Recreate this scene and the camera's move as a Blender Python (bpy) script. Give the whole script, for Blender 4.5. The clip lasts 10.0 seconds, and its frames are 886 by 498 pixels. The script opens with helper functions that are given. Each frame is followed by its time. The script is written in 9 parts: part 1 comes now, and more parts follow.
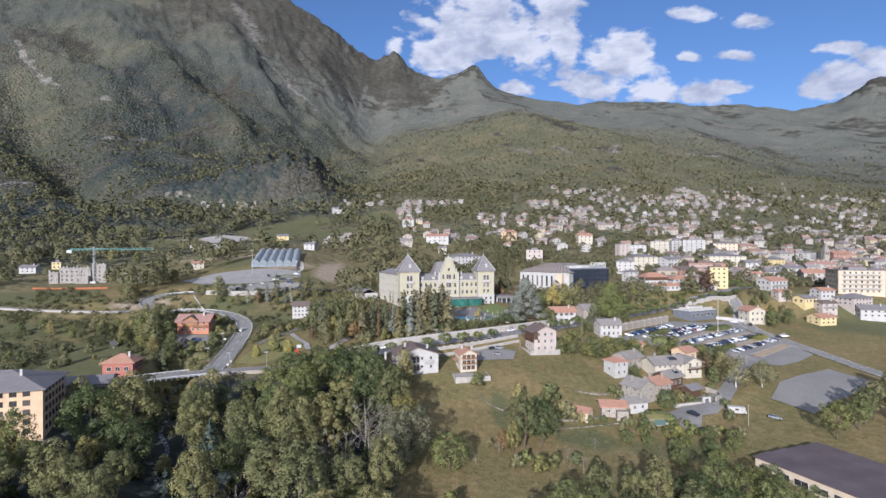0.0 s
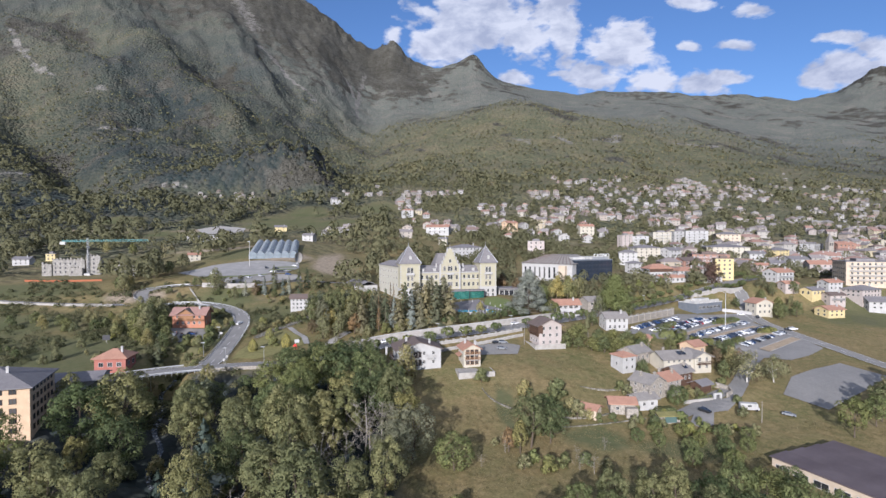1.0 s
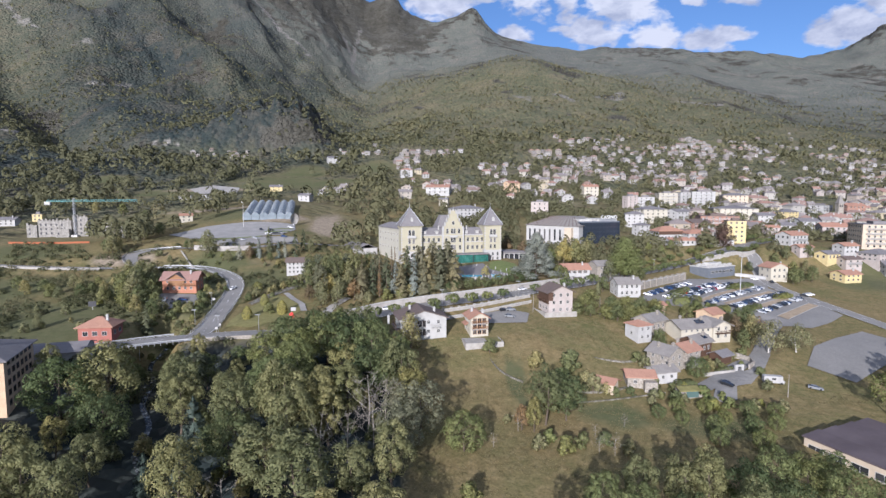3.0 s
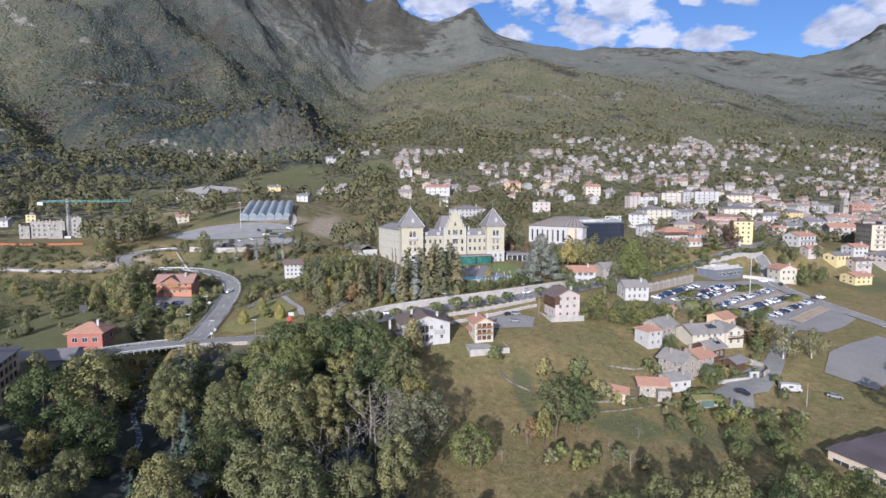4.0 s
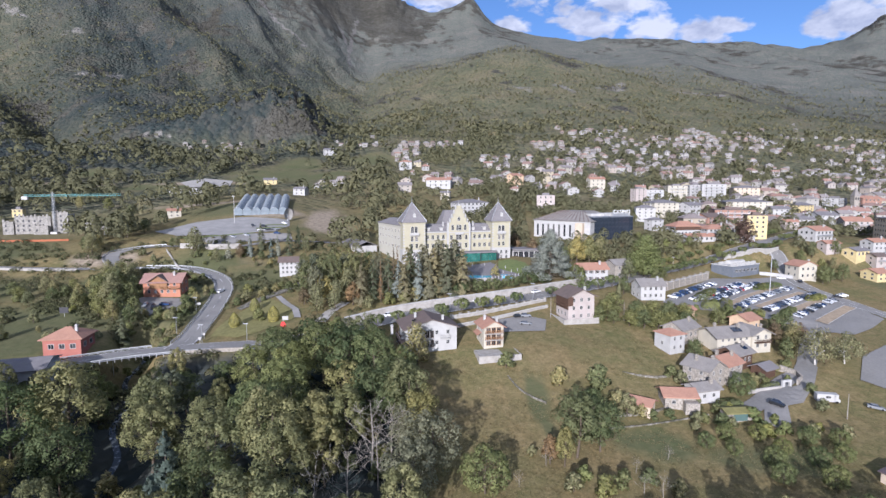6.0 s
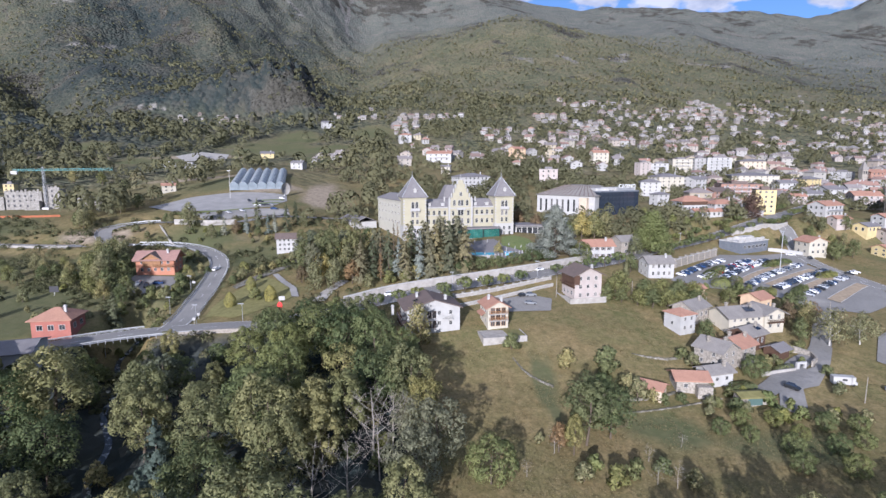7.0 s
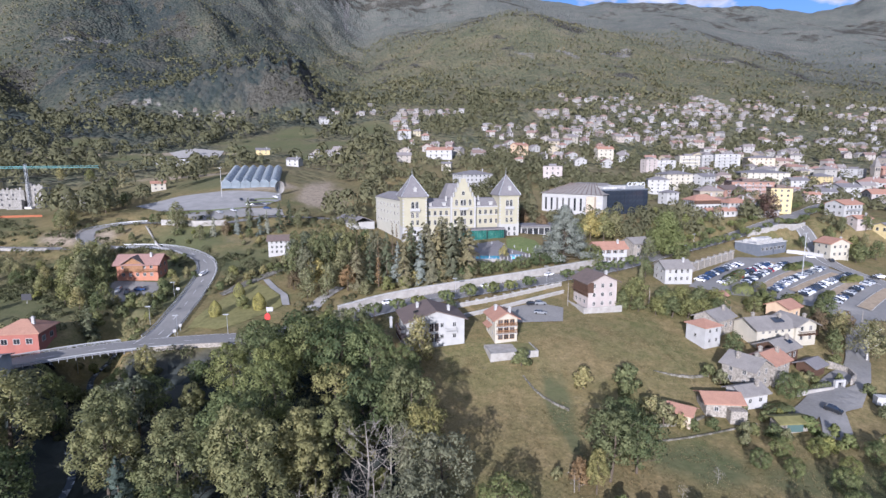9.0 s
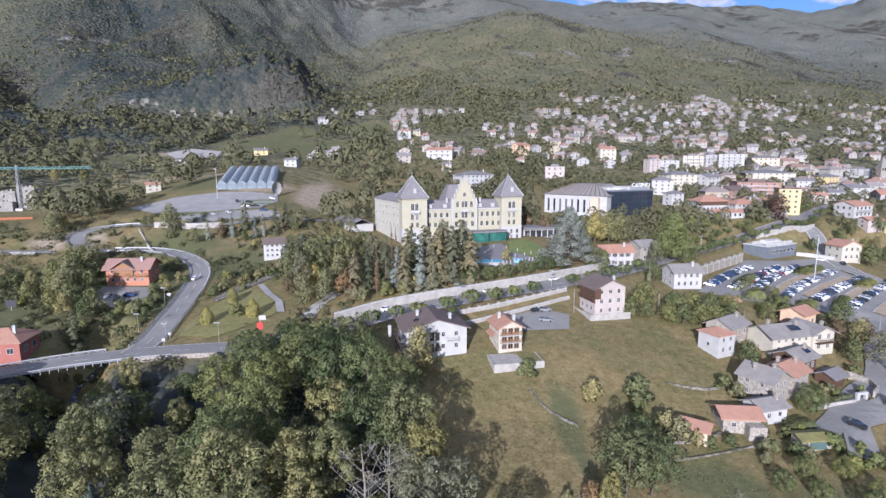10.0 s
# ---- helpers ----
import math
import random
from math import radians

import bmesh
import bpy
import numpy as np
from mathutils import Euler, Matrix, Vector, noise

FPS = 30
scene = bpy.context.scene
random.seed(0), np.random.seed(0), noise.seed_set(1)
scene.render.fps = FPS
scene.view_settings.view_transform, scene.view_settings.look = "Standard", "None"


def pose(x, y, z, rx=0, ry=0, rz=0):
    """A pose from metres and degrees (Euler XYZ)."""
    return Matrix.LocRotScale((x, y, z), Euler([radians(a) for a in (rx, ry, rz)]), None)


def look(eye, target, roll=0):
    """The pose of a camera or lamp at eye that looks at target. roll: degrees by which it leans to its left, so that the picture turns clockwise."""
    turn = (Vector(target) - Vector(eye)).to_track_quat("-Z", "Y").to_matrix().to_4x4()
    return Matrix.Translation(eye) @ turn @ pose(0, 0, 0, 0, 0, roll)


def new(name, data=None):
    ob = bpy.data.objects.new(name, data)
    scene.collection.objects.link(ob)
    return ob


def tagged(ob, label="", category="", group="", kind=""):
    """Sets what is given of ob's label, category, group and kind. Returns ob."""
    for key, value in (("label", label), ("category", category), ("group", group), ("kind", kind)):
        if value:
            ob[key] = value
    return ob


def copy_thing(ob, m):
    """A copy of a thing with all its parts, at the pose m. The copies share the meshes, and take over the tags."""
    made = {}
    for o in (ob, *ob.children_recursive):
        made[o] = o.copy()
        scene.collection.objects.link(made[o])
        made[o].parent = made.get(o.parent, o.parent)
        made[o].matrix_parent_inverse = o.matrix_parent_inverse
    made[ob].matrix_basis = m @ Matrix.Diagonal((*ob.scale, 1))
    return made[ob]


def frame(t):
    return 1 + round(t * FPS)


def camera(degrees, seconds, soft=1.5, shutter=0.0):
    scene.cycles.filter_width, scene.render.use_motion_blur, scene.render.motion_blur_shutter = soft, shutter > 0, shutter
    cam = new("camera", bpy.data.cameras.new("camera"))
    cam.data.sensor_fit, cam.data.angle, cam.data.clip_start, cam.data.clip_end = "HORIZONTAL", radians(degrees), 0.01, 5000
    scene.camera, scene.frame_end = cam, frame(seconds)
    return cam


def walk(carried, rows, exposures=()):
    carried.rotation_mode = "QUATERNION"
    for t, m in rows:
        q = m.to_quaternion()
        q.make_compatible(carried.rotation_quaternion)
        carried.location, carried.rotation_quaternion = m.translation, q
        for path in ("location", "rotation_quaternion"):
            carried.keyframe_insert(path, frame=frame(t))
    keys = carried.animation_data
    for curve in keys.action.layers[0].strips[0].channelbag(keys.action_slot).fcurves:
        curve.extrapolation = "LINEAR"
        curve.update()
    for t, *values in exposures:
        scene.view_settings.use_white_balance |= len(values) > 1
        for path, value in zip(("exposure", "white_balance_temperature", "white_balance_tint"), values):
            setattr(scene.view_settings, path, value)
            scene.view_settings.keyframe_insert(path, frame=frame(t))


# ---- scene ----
cam = camera(77.48, 10.0)
EYE = 60.0  # eye level in survey units
UNIT = 1.18  # metres in a survey unit
ROWS = [
    (0.0, -0.00, 0.00, 0.00, 0.000, -0.268, 0.004),
    (0.5, -0.70, 3.49, 0.12, -0.064, -0.260, 0.029),
    (1.0, -1.42, 6.97, 0.24, -0.129, -1.220, 0.045),
    (1.5, -2.14, 10.47, 0.37, -0.200, -2.202, 0.003),
    (2.0, -2.85, 13.94, 0.49, -0.254, -4.659, -0.034),
    (2.5, -3.58, 17.45, 0.62, -0.334, -5.339, -0.080),
    (4.0, -5.79, 27.91, 0.99, -0.522, -5.371, -0.072),
    (4.5, -6.47, 31.41, 1.12, -0.583, -5.379, -0.071),
    (5.0, -7.09, 34.93, 1.24, -0.632, -5.369, -0.026),
    (5.5, -7.60, 38.45, 1.36, -0.667, -5.395, -0.010),
    (7.0, -8.86, 49.23, 1.72, -0.725, -8.834, 0.054),
    (7.5, -9.16, 52.88, 1.85, -0.757, -9.218, 0.040),
    (8.0, -9.36, 56.50, 1.98, -0.777, -9.213, 0.018),
    (8.5, -9.51, 60.14, 2.11, -0.786, -9.216, 0.041),
    (9.0, -9.65, 63.79, 2.24, -0.782, -9.213, 0.060),
    (9.5, -9.77, 67.43, 2.36, -0.773, -9.209, 0.088),
    (10.0, -9.83, 70.99, 2.49, -0.777, -9.220, 0.106),
]
walk(cam, [(t, pose(UNIT * x, UNIT * y, UNIT * (EYE + z), 90 + pitch, 0, yaw) @ pose(0, 0, 0, 0, 0, -roll)) for t, x, y, z, yaw, pitch, roll in ROWS], exposures=[(0.0, 1.24, 5730, 17.0), (10.0, 1.39, 5440, 21.0)])

# ---------------------------------------------------------------- sky and sun
SUN_BEARING, SUN_HEIGHT = 196.0, 17.5
world = bpy.data.worlds.new("sky")
scene.world = world
world.use_nodes = True
wt = world.node_tree
wt.nodes.clear()


def wnode(kind, **props):
    n = wt.nodes.new(kind)
    for key, value in props.items():
        n.inputs[key].default_value = value
    return n


sky = wt.nodes.new("ShaderNodeTexSky")
sky.sky_type = "NISHITA"
sky.sun_disc = False
sky.sun_elevation, sky.sun_rotation = radians(SUN_HEIGHT), radians(SUN_BEARING)
sky.altitude, sky.dust_density, sky.air_density, sky.ozone_density = 600, 0.6, 1.0, 2.4
coord = wt.nodes.new("ShaderNodeTexCoord")


def cloud_layer(scale, detail, shift):
    m = wt.nodes.new("ShaderNodeMapping")
    m.inputs["Location"].default_value = shift
    m.inputs["Scale"].default_value = (1, 1, 1.9)
    n = wnode("ShaderNodeTexNoise", Scale=scale, Detail=detail, Roughness=0.58, Distortion=0.25)
    wt.links.new(coord.outputs["Generated"], m.inputs["Vector"])
    wt.links.new(m.outputs["Vector"], n.inputs["Vector"])
    return n.outputs["Fac"]


def wmath(op, a, b):
    n = wt.nodes.new("ShaderNodeMath")
    n.operation = op
    for i, v in enumerate((a, b)):
        if isinstance(v, (int, float)):
            n.inputs[i].default_value = v
        else:
            wt.links.new(v, n.inputs[i])
    return n.outputs[0]


def puff(x, y, w, h):
    """Closeness to a cumulus at the bearing tangent x and rise y."""
    s = wt.nodes.new("ShaderNodeSeparateXYZ")
    wt.links.new(coord.outputs["Generated"], s.inputs[0])
    ahead = wmath("MAXIMUM", s.outputs["Y"], 0.05)
    dx = wmath("DIVIDE", wmath("SUBTRACT", wmath("DIVIDE", s.outputs["X"], ahead), x), w)
    dy = wmath("DIVIDE", wmath("SUBTRACT", wmath("DIVIDE", s.outputs["Z"], ahead), y), h)
    return wmath("SUBTRACT", 1.0, wmath("SQRT", wmath("ADD", wmath("MULTIPLY", dx, dx), wmath("MULTIPLY", dy, dy)), 0))


field = None
for p in ((0.085, 0.40, 0.135, 0.07), (0.005, 0.345, 0.07, 0.04), (0.145, 0.355, 0.055, 0.05), (0.20, 0.435, 0.06, 0.03), (0.222, 0.375, 0.033, 0.05), (0.32, 0.345, 0.065, 0.05), (0.27, 0.292, 0.06, 0.03),
          (0.385, 0.283, 0.05, 0.03), (0.475, 0.275, 0.06, 0.025), (0.505, 0.285, 0.05, 0.02), (0.735, 0.302, 0.075, 0.036), (0.685, 0.285, 0.04, 0.026), (0.80, 0.335, 0.06, 0.032), (-0.086, 0.363, 0.02, 0.018),
          (0.44, 0.423, 0.045, 0.014), (0.56, 0.408, 0.045, 0.016), (0.525, 0.345, 0.045, 0.012), (0.445, 0.345, 0.027, 0.012), (0.72, 0.36, 0.05, 0.014), (0.13, 0.288, 0.03, 0.02)):
    f = puff(*p)
    field = f if field is None else wmath("MAXIMUM", field, f)
billow = wmath("ADD", wmath("MULTIPLY", cloud_layer(13, 3, (0, 0, 0)), 0.55), wmath("MULTIPLY", cloud_layer(34, 9, (0.3, 0.1, 0)), 0.45))
apart = wt.nodes.new("ShaderNodeSeparateXYZ")
wt.links.new(coord.outputs["Generated"], apart.inputs[0])
# unseen cloud overhead, added to brighten the fill light
fill_aloft = wt.nodes.new("ShaderNodeMapRange")
for slot, value in (("From Min", 0.46), ("From Max", 0.7), ("To Min", -1.2), ("To Max", 0.3)):
    fill_aloft.inputs[slot].default_value = value
wt.links.new(apart.outputs["Z"], fill_aloft.inputs["Value"])
# more added cloud out of view to the rear, for the same fill
behind = wt.nodes.new("ShaderNodeMapRange")
for slot, value in (("From Min", 0.0), ("From Max", -0.4), ("To Min", -1.2), ("To Max", 0.1)):
    behind.inputs[slot].default_value = value
wt.links.new(apart.outputs["Y"], behind.inputs["Value"])
shape = wmath("ADD", wmath("MULTIPLY", wmath("SUBTRACT", billow, 0.5), 3.2), wmath("MAXIMUM", wmath("MAXIMUM", field, fill_aloft.outputs[0]), behind.outputs[0]))
ramp = wt.nodes.new("ShaderNodeMapRange")
ramp.inputs["From Min"].default_value, ramp.inputs["From Max"].default_value = -0.05, 0.32
wt.links.new(shape, ramp.inputs["Value"])
shade = wt.nodes.new("ShaderNodeMapRange")
shade.inputs["From Min"].default_value, shade.inputs["From Max"].default_value = 0.35, 0.6
wt.links.new(cloud_layer(17, 7, (0.02, 0.02, -0.05)), shade.inputs["Value"])
tone = wt.nodes.new("ShaderNodeMixRGB")
tone.inputs[1].default_value, tone.inputs[2].default_value = (1.2, 1.32, 1.6, 1), (2.1, 2.15, 2.25, 1)
wt.links.new(shade.outputs[0], tone.inputs[0])
over = wt.nodes.new("ShaderNodeMixRGB")
wt.links.new(ramp.outputs[0], over.inputs[0])
deep = wt.nodes.new("ShaderNodeMixRGB")
deep.blend_type = "MULTIPLY"
deep.inputs[0].default_value, deep.inputs[2].default_value = 1.0, (0.25, 0.285, 0.335, 1)
wt.links.new(sky.outputs[0], deep.inputs[1])
wt.links.new(deep.outputs[0], over.inputs[1])
wt.links.new(tone.outputs[0], over.inputs[2])
back = wnode("ShaderNodeBackground", Strength=0.15)
wt.links.new(over.outputs[0], back.inputs["Color"])
wt.links.new(back.outputs[0], wt.nodes.new("ShaderNodeOutputWorld").inputs[0])

sun = new("sun", bpy.data.lights.new("sun", "SUN"))
sun.data.energy, sun.data.angle, sun.data.color = 3.0, radians(0.53), (1.0, 0.93, 0.82)
sun_to = Vector((math.sin(radians(SUN_BEARING)) * math.cos(radians(SUN_HEIGHT)), math.cos(radians(SUN_BEARING)) * math.cos(radians(SUN_HEIGHT)), math.sin(radians(SUN_HEIGHT))))
sun.matrix_world = look(sun_to * 200, (0, 0, 0))

# ---------------------------------------------------------------- materials
def material(name, build, rough=0.8, metal=0.0, spec=0.3, bump=None):
    """A node material; build(tree, link) returns a colour socket or an RGB tuple."""
    m = bpy.data.materials.new(name)
    m.use_nodes = True
    t = m.node_tree
    b = t.nodes["Principled BSDF"]
    b.inputs["Roughness"].default_value, b.inputs["Metallic"].default_value = rough, metal
    b.inputs["Specular IOR Level"].default_value = spec
    c = build(t)
    if isinstance(c, tuple):
        b.inputs["Base Color"].default_value = (*c, 1)
    else:
        t.links.new(c, b.inputs["Base Color"])
    if bump:
        scale, strength, dist = bump
        n = noise_of(t, scale, 5)
        k = t.nodes.new("ShaderNodeBump")
        k.inputs["Strength"].default_value, k.inputs["Distance"].default_value = strength, dist
        t.links.new(n, k.inputs["Height"])
        t.links.new(k.outputs[0], b.inputs["Normal"])
    return m


def noise_of(t, scale, detail=4, coord="Object", rough=0.6):
    c = t.nodes.new("ShaderNodeTexCoord")
    n = t.nodes.new("ShaderNodeTexNoise")
    n.inputs["Scale"].default_value, n.inputs["Detail"].default_value, n.inputs["Roughness"].default_value = scale, detail, rough
    t.links.new(c.outputs[coord], n.inputs["Vector"])
    return n.outputs["Fac"]


def ramp_of(t, fac, stops):
    r = t.nodes.new("ShaderNodeValToRGB")
    e = r.color_ramp.elements
    while len(e) < len(stops):
        e.new(0.5)
    for el, (p, c) in zip(e, stops):
        el.position, el.color = p, (*c, 1)
    t.links.new(fac, r.inputs[0])
    return r.outputs[0]


def mix_of(t, fac, a, b, blend="MIX"):
    m = t.nodes.new("ShaderNodeMixRGB")
    m.blend_type = blend
    for i, v in enumerate((fac, a, b)):
        if isinstance(v, tuple):
            m.inputs[i].default_value = (*v, 1)
        elif isinstance(v, (int, float)):
            m.inputs[i].default_value = v
        else:
            t.links.new(v, m.inputs[i])
    return m.outputs[0]


def range_of(t, v, a, b, c=0.0, d=1.0):
    n = t.nodes.new("ShaderNodeMapRange")
    for i, x in enumerate((v, a, b, c, d)):
        if isinstance(x, (int, float)):
            n.inputs[i].default_value = x
        else:
            t.links.new(x, n.inputs[i])
    return n.outputs[0]


def random_of(t, island=False):
    n = t.nodes.new("ShaderNodeNewGeometry" if island else "ShaderNodeObjectInfo")
    return n.outputs["Random Per Island" if island else "Random"]


def attr_of(t, name):
    n = t.nodes.new("ShaderNodeAttribute")
    n.attribute_name = name
    return n.outputs["Fac"]


def plaster(name, colour, wear=0.12, rough=0.85):
    dark = tuple(v * (1 - wear * 2.2) for v in colour)
    def build(t):
        a = ramp_of(t, noise_of(t, 0.35, 5), [(0.3, dark), (0.62, colour)])
        return mix_of(t, 0.35, a, ramp_of(t, noise_of(t, 3.0, 4), [(0.3, tuple(v * 0.85 for v in colour)), (0.7, colour)]))
    return material(name, build, rough, bump=(9, 0.12, 0.02))


def hazed(c, gain=1.0, grey=0.22):
    """A colour greyed and lifted a little, with the air's haze put into it."""
    m = sum(c) / 3
    return tuple(gain * (v * (1 - grey) + m * grey) for v in c)


def leafy(name, stops, rough=0.75, gain=2.5, tinted=False, calm=0.4, clumped=False):
    """Foliage: leaf by leaf and tree by tree; calm draws the leaves towards their mean."""
    mean = [sum(c[k] for _, c in stops) / len(stops) for k in range(3)]
    stops = [(p, hazed(tuple(v * (1 - calm) + m * calm for v, m in zip(c, mean)), gain)) for p, c in stops]
    def build(t):
        if tinted:
            return ramp_of(t, mix_of(t, 0.22, attr_of(t, "tint"), random_of(t, True)), stops)
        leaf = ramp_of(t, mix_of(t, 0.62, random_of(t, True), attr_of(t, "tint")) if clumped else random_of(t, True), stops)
        tree = ramp_of(t, random_of(t), [(0.0, (0.68, 0.76, 0.74)), (0.35, (0.93, 0.96, 0.95)), (0.65, (1.04, 1.03, 0.98)), (1.0, (1.3, 1.2, 0.98))])
        return mix_of(t, 1.0, leaf, tree, "MULTIPLY")
    m = material(name, build, rough, spec=0.15)
    t = m.node_tree
    b, out = t.nodes["Principled BSDF"], t.nodes["Material Output"]
    tr = t.nodes.new("ShaderNodeBsdfTranslucent")
    mx = t.nodes.new("ShaderNodeMixShader")
    mx.inputs[0].default_value = 0.36
    t.links.new(b.inputs["Base Color"].links[0].from_socket, tr.inputs["Color"])
    t.links.new(b.outputs[0], mx.inputs[1])
    t.links.new(tr.outputs[0], mx.inputs[2])
    t.links.new(mx.outputs[0], out.inputs[0])
    return m


def shingle(name, colour, other):
    def build(t):
        a = ramp_of(t, noise_of(t, 0.5, 5), [(0.3, other), (0.65, colour)])
        return mix_of(t, 0.5, a, ramp_of(t, noise_of(t, 4.5, 3), [(0.3, tuple(v * 0.7 for v in colour)), (0.7, tuple(min(1, v * 1.2) for v in colour))]))
    return material(name, build, 0.8, bump=(6, 0.4, 0.05))


M_WHITE = plaster("white_plaster", (0.424, 0.417, 0.400))
M_CREAM = plaster("cream_plaster", (0.480, 0.444, 0.360))
M_CASTLE = plaster("castle_plaster", (0.400, 0.372, 0.268), 0.06)
M_WING = plaster("pale_cream_plaster", (0.409, 0.392, 0.329), 0.05)
M_TRIM = plaster("white_trim", (0.409, 0.400, 0.377), 0.05)
M_BEIGE = plaster("beige_plaster", (0.528, 0.440, 0.334))
M_PEACH = plaster("peach_plaster", (0.598, 0.440, 0.290))
M_ROSE = plaster("rose_plaster", (0.424, 0.372, 0.340))
M_ORANGE = plaster("orange_plaster", (0.44, 0.20, 0.125))
M_RED = plaster("red_plaster", (0.346, 0.136, 0.105))
M_YELLOW = plaster("yellow_plaster", (0.581, 0.475, 0.246))
M_GREY = plaster("grey_plaster", (0.45, 0.44, 0.42))
M_STONE = material("rubble_stone", lambda t: ramp_of(t, noise_of(t, 2.2, 6), [(0.3, (0.136, 0.122, 0.098)), (0.5, (0.289, 0.260, 0.221)), (0.7, (0.408, 0.378, 0.328))]), 0.9, bump=(2.5, 0.7, 0.12))
M_CONCRETE = material("concrete", lambda t: ramp_of(t, noise_of(t, 0.6, 6), [(0.3, (0.36, 0.35, 0.33)), (0.7, (0.55, 0.54, 0.51))]), 0.9, bump=(5, 0.2, 0.03))
M_SLATE = shingle("slate_roof", (0.20, 0.19, 0.19), (0.13, 0.12, 0.125))
M_LAUZE = shingle("stone_slab_roof", (0.25, 0.232, 0.212), (0.15, 0.138, 0.128))
M_TILE = shingle("clay_tile_roof", (0.385, 0.215, 0.148), (0.27, 0.15, 0.11))
M_CHALETROOF = shingle("red_brown_roof", (0.33, 0.20, 0.165), (0.23, 0.14, 0.115))
M_BROWN = shingle("brown_sheet_roof", (0.15, 0.115, 0.10), (0.10, 0.08, 0.07))
M_HALL = material("hall_roof_sheet", lambda t: ramp_of(t, noise_of(t, 0.15, 4), [(0.3, (0.085, 0.065, 0.065)), (0.7, (0.125, 0.10, 0.10))]), 0.55, bump=(2, 0.1, 0.02))
M_WOOD = material("brown_timber", lambda t: ramp_of(t, noise_of(t, 3, 5), [(0.3, (0.05, 0.03, 0.022)), (0.7, (0.12, 0.07, 0.045))]), 0.7)
M_PINE = material("orange_pine", lambda t: ramp_of(t, noise_of(t, 3, 5), [(0.3, (0.20, 0.10, 0.045)), (0.7, (0.32, 0.17, 0.08))]), 0.6)
M_GLASS = material("window_pane", lambda t: ramp_of(t, random_of(t), [(0.0, (0.02, 0.022, 0.025)), (0.7, (0.05, 0.052, 0.055)), (1.0, (0.16, 0.15, 0.14))]), 0.12, spec=0.6)
M_BLACKGLASS = material("black_curtain_wall", lambda t: ramp_of(t, noise_of(t, 0.25, 3), [(0.35, (0.016, 0.022, 0.034)), (0.65, (0.035, 0.044, 0.06))]), 0.08, spec=0.7)
M_GREENGLASS = material("green_glass", lambda t: ramp_of(t, noise_of(t, 0.4, 3), [(0.35, (0.02, 0.09, 0.075)), (0.65, (0.05, 0.17, 0.14))]), 0.1, spec=0.7)
M_METAL = material("grey_metal", lambda t: ramp_of(t, noise_of(t, 1.5, 3), [(0.3, (0.35, 0.36, 0.37)), (0.7, (0.5, 0.51, 0.52))]), 0.45, 0.6)
M_DARK = material("dark_metal_and_hollow", lambda t: (0.05, 0.05, 0.055), 0.5, 0.5)
M_BLUEGREY = material("blue_grey_cladding", lambda t: ramp_of(t, noise_of(t, 0.7, 4), [(0.3, (0.104, 0.118, 0.140)), (0.7, (0.160, 0.174, 0.196))]), 0.6)
M_ASPHALT = material("asphalt", lambda t: mix_of(t, 0.5, ramp_of(t, noise_of(t, 0.12, 6), [(0.3, (0.18, 0.174, 0.163)), (0.7, (0.265, 0.255, 0.238))]), ramp_of(t, noise_of(t, 1.4, 6), [(0.3, (0.16, 0.155, 0.145)), (0.7, (0.265, 0.255, 0.238))])), 0.9, bump=(8, 0.2, 0.02))
M_PAVING = material("pale_paving", lambda t: ramp_of(t, noise_of(t, 0.5, 6), [(0.3, (0.26, 0.243, 0.22)), (0.7, (0.40, 0.38, 0.345))]), 0.9, bump=(4, 0.3, 0.03))
M_LINE = material("road_paint", lambda t: ramp_of(t, noise_of(t, 1.2, 5), [(0.35, (0.38, 0.38, 0.37)), (0.55, (0.75, 0.75, 0.73))]), 0.8)
M_SOIL = material("dry_soil", lambda t: ramp_of(t, noise_of(t, 0.6, 6), [(0.3, (0.24, 0.185, 0.125)), (0.7, (0.42, 0.335, 0.23))]), 0.95, bump=(2, 0.5, 0.1))
M_CHANNEL = material("tumbled_channel_stone", lambda t: ramp_of(t, noise_of(t, 0.9, 8, rough=0.75), [(0.35, (0.05, 0.05, 0.035)), (0.5, (0.13, 0.12, 0.09)), (0.66, (0.32, 0.30, 0.27))]), 0.95, bump=(0.8, 0.9, 0.5))
M_LAWN = material("mown_lawn", lambda t: ramp_of(t, noise_of(t, 0.7, 6), [(0.3, (0.13, 0.125, 0.045)), (0.7, (0.22, 0.20, 0.08))]), 0.95, bump=(5, 0.4, 0.05))
M_PARKLAWN = material("green_lawn", lambda t: ramp_of(t, noise_of(t, 0.7, 6), [(0.3, (0.10, 0.135, 0.04)), (0.7, (0.18, 0.205, 0.07))]), 0.95, bump=(5, 0.4, 0.05))
M_LOT = material("worn_grey_paving", lambda t: ramp_of(t, noise_of(t, 0.15, 7), [(0.3, (0.215, 0.21, 0.20)), (0.7, (0.31, 0.30, 0.285))]), 0.9, bump=(4, 0.3, 0.03))
M_POOL = material("pool_water", lambda t: ramp_of(t, noise_of(t, 0.5, 3), [(0.3, (0.10, 0.36, 0.55)), (0.7, (0.16, 0.46, 0.66))]), 0.08, spec=0.5)
M_WATER = material("white_water", lambda t: ramp_of(t, noise_of(t, 0.8, 6), [(0.52, (0.03, 0.035, 0.035)), (0.72, (0.5, 0.53, 0.53))]), 0.25)
M_BARK = material("bark", lambda t: ramp_of(t, noise_of(t, 2.5, 5), [(0.3, (0.055, 0.042, 0.03)), (0.7, (0.15, 0.12, 0.09))]), 0.95)
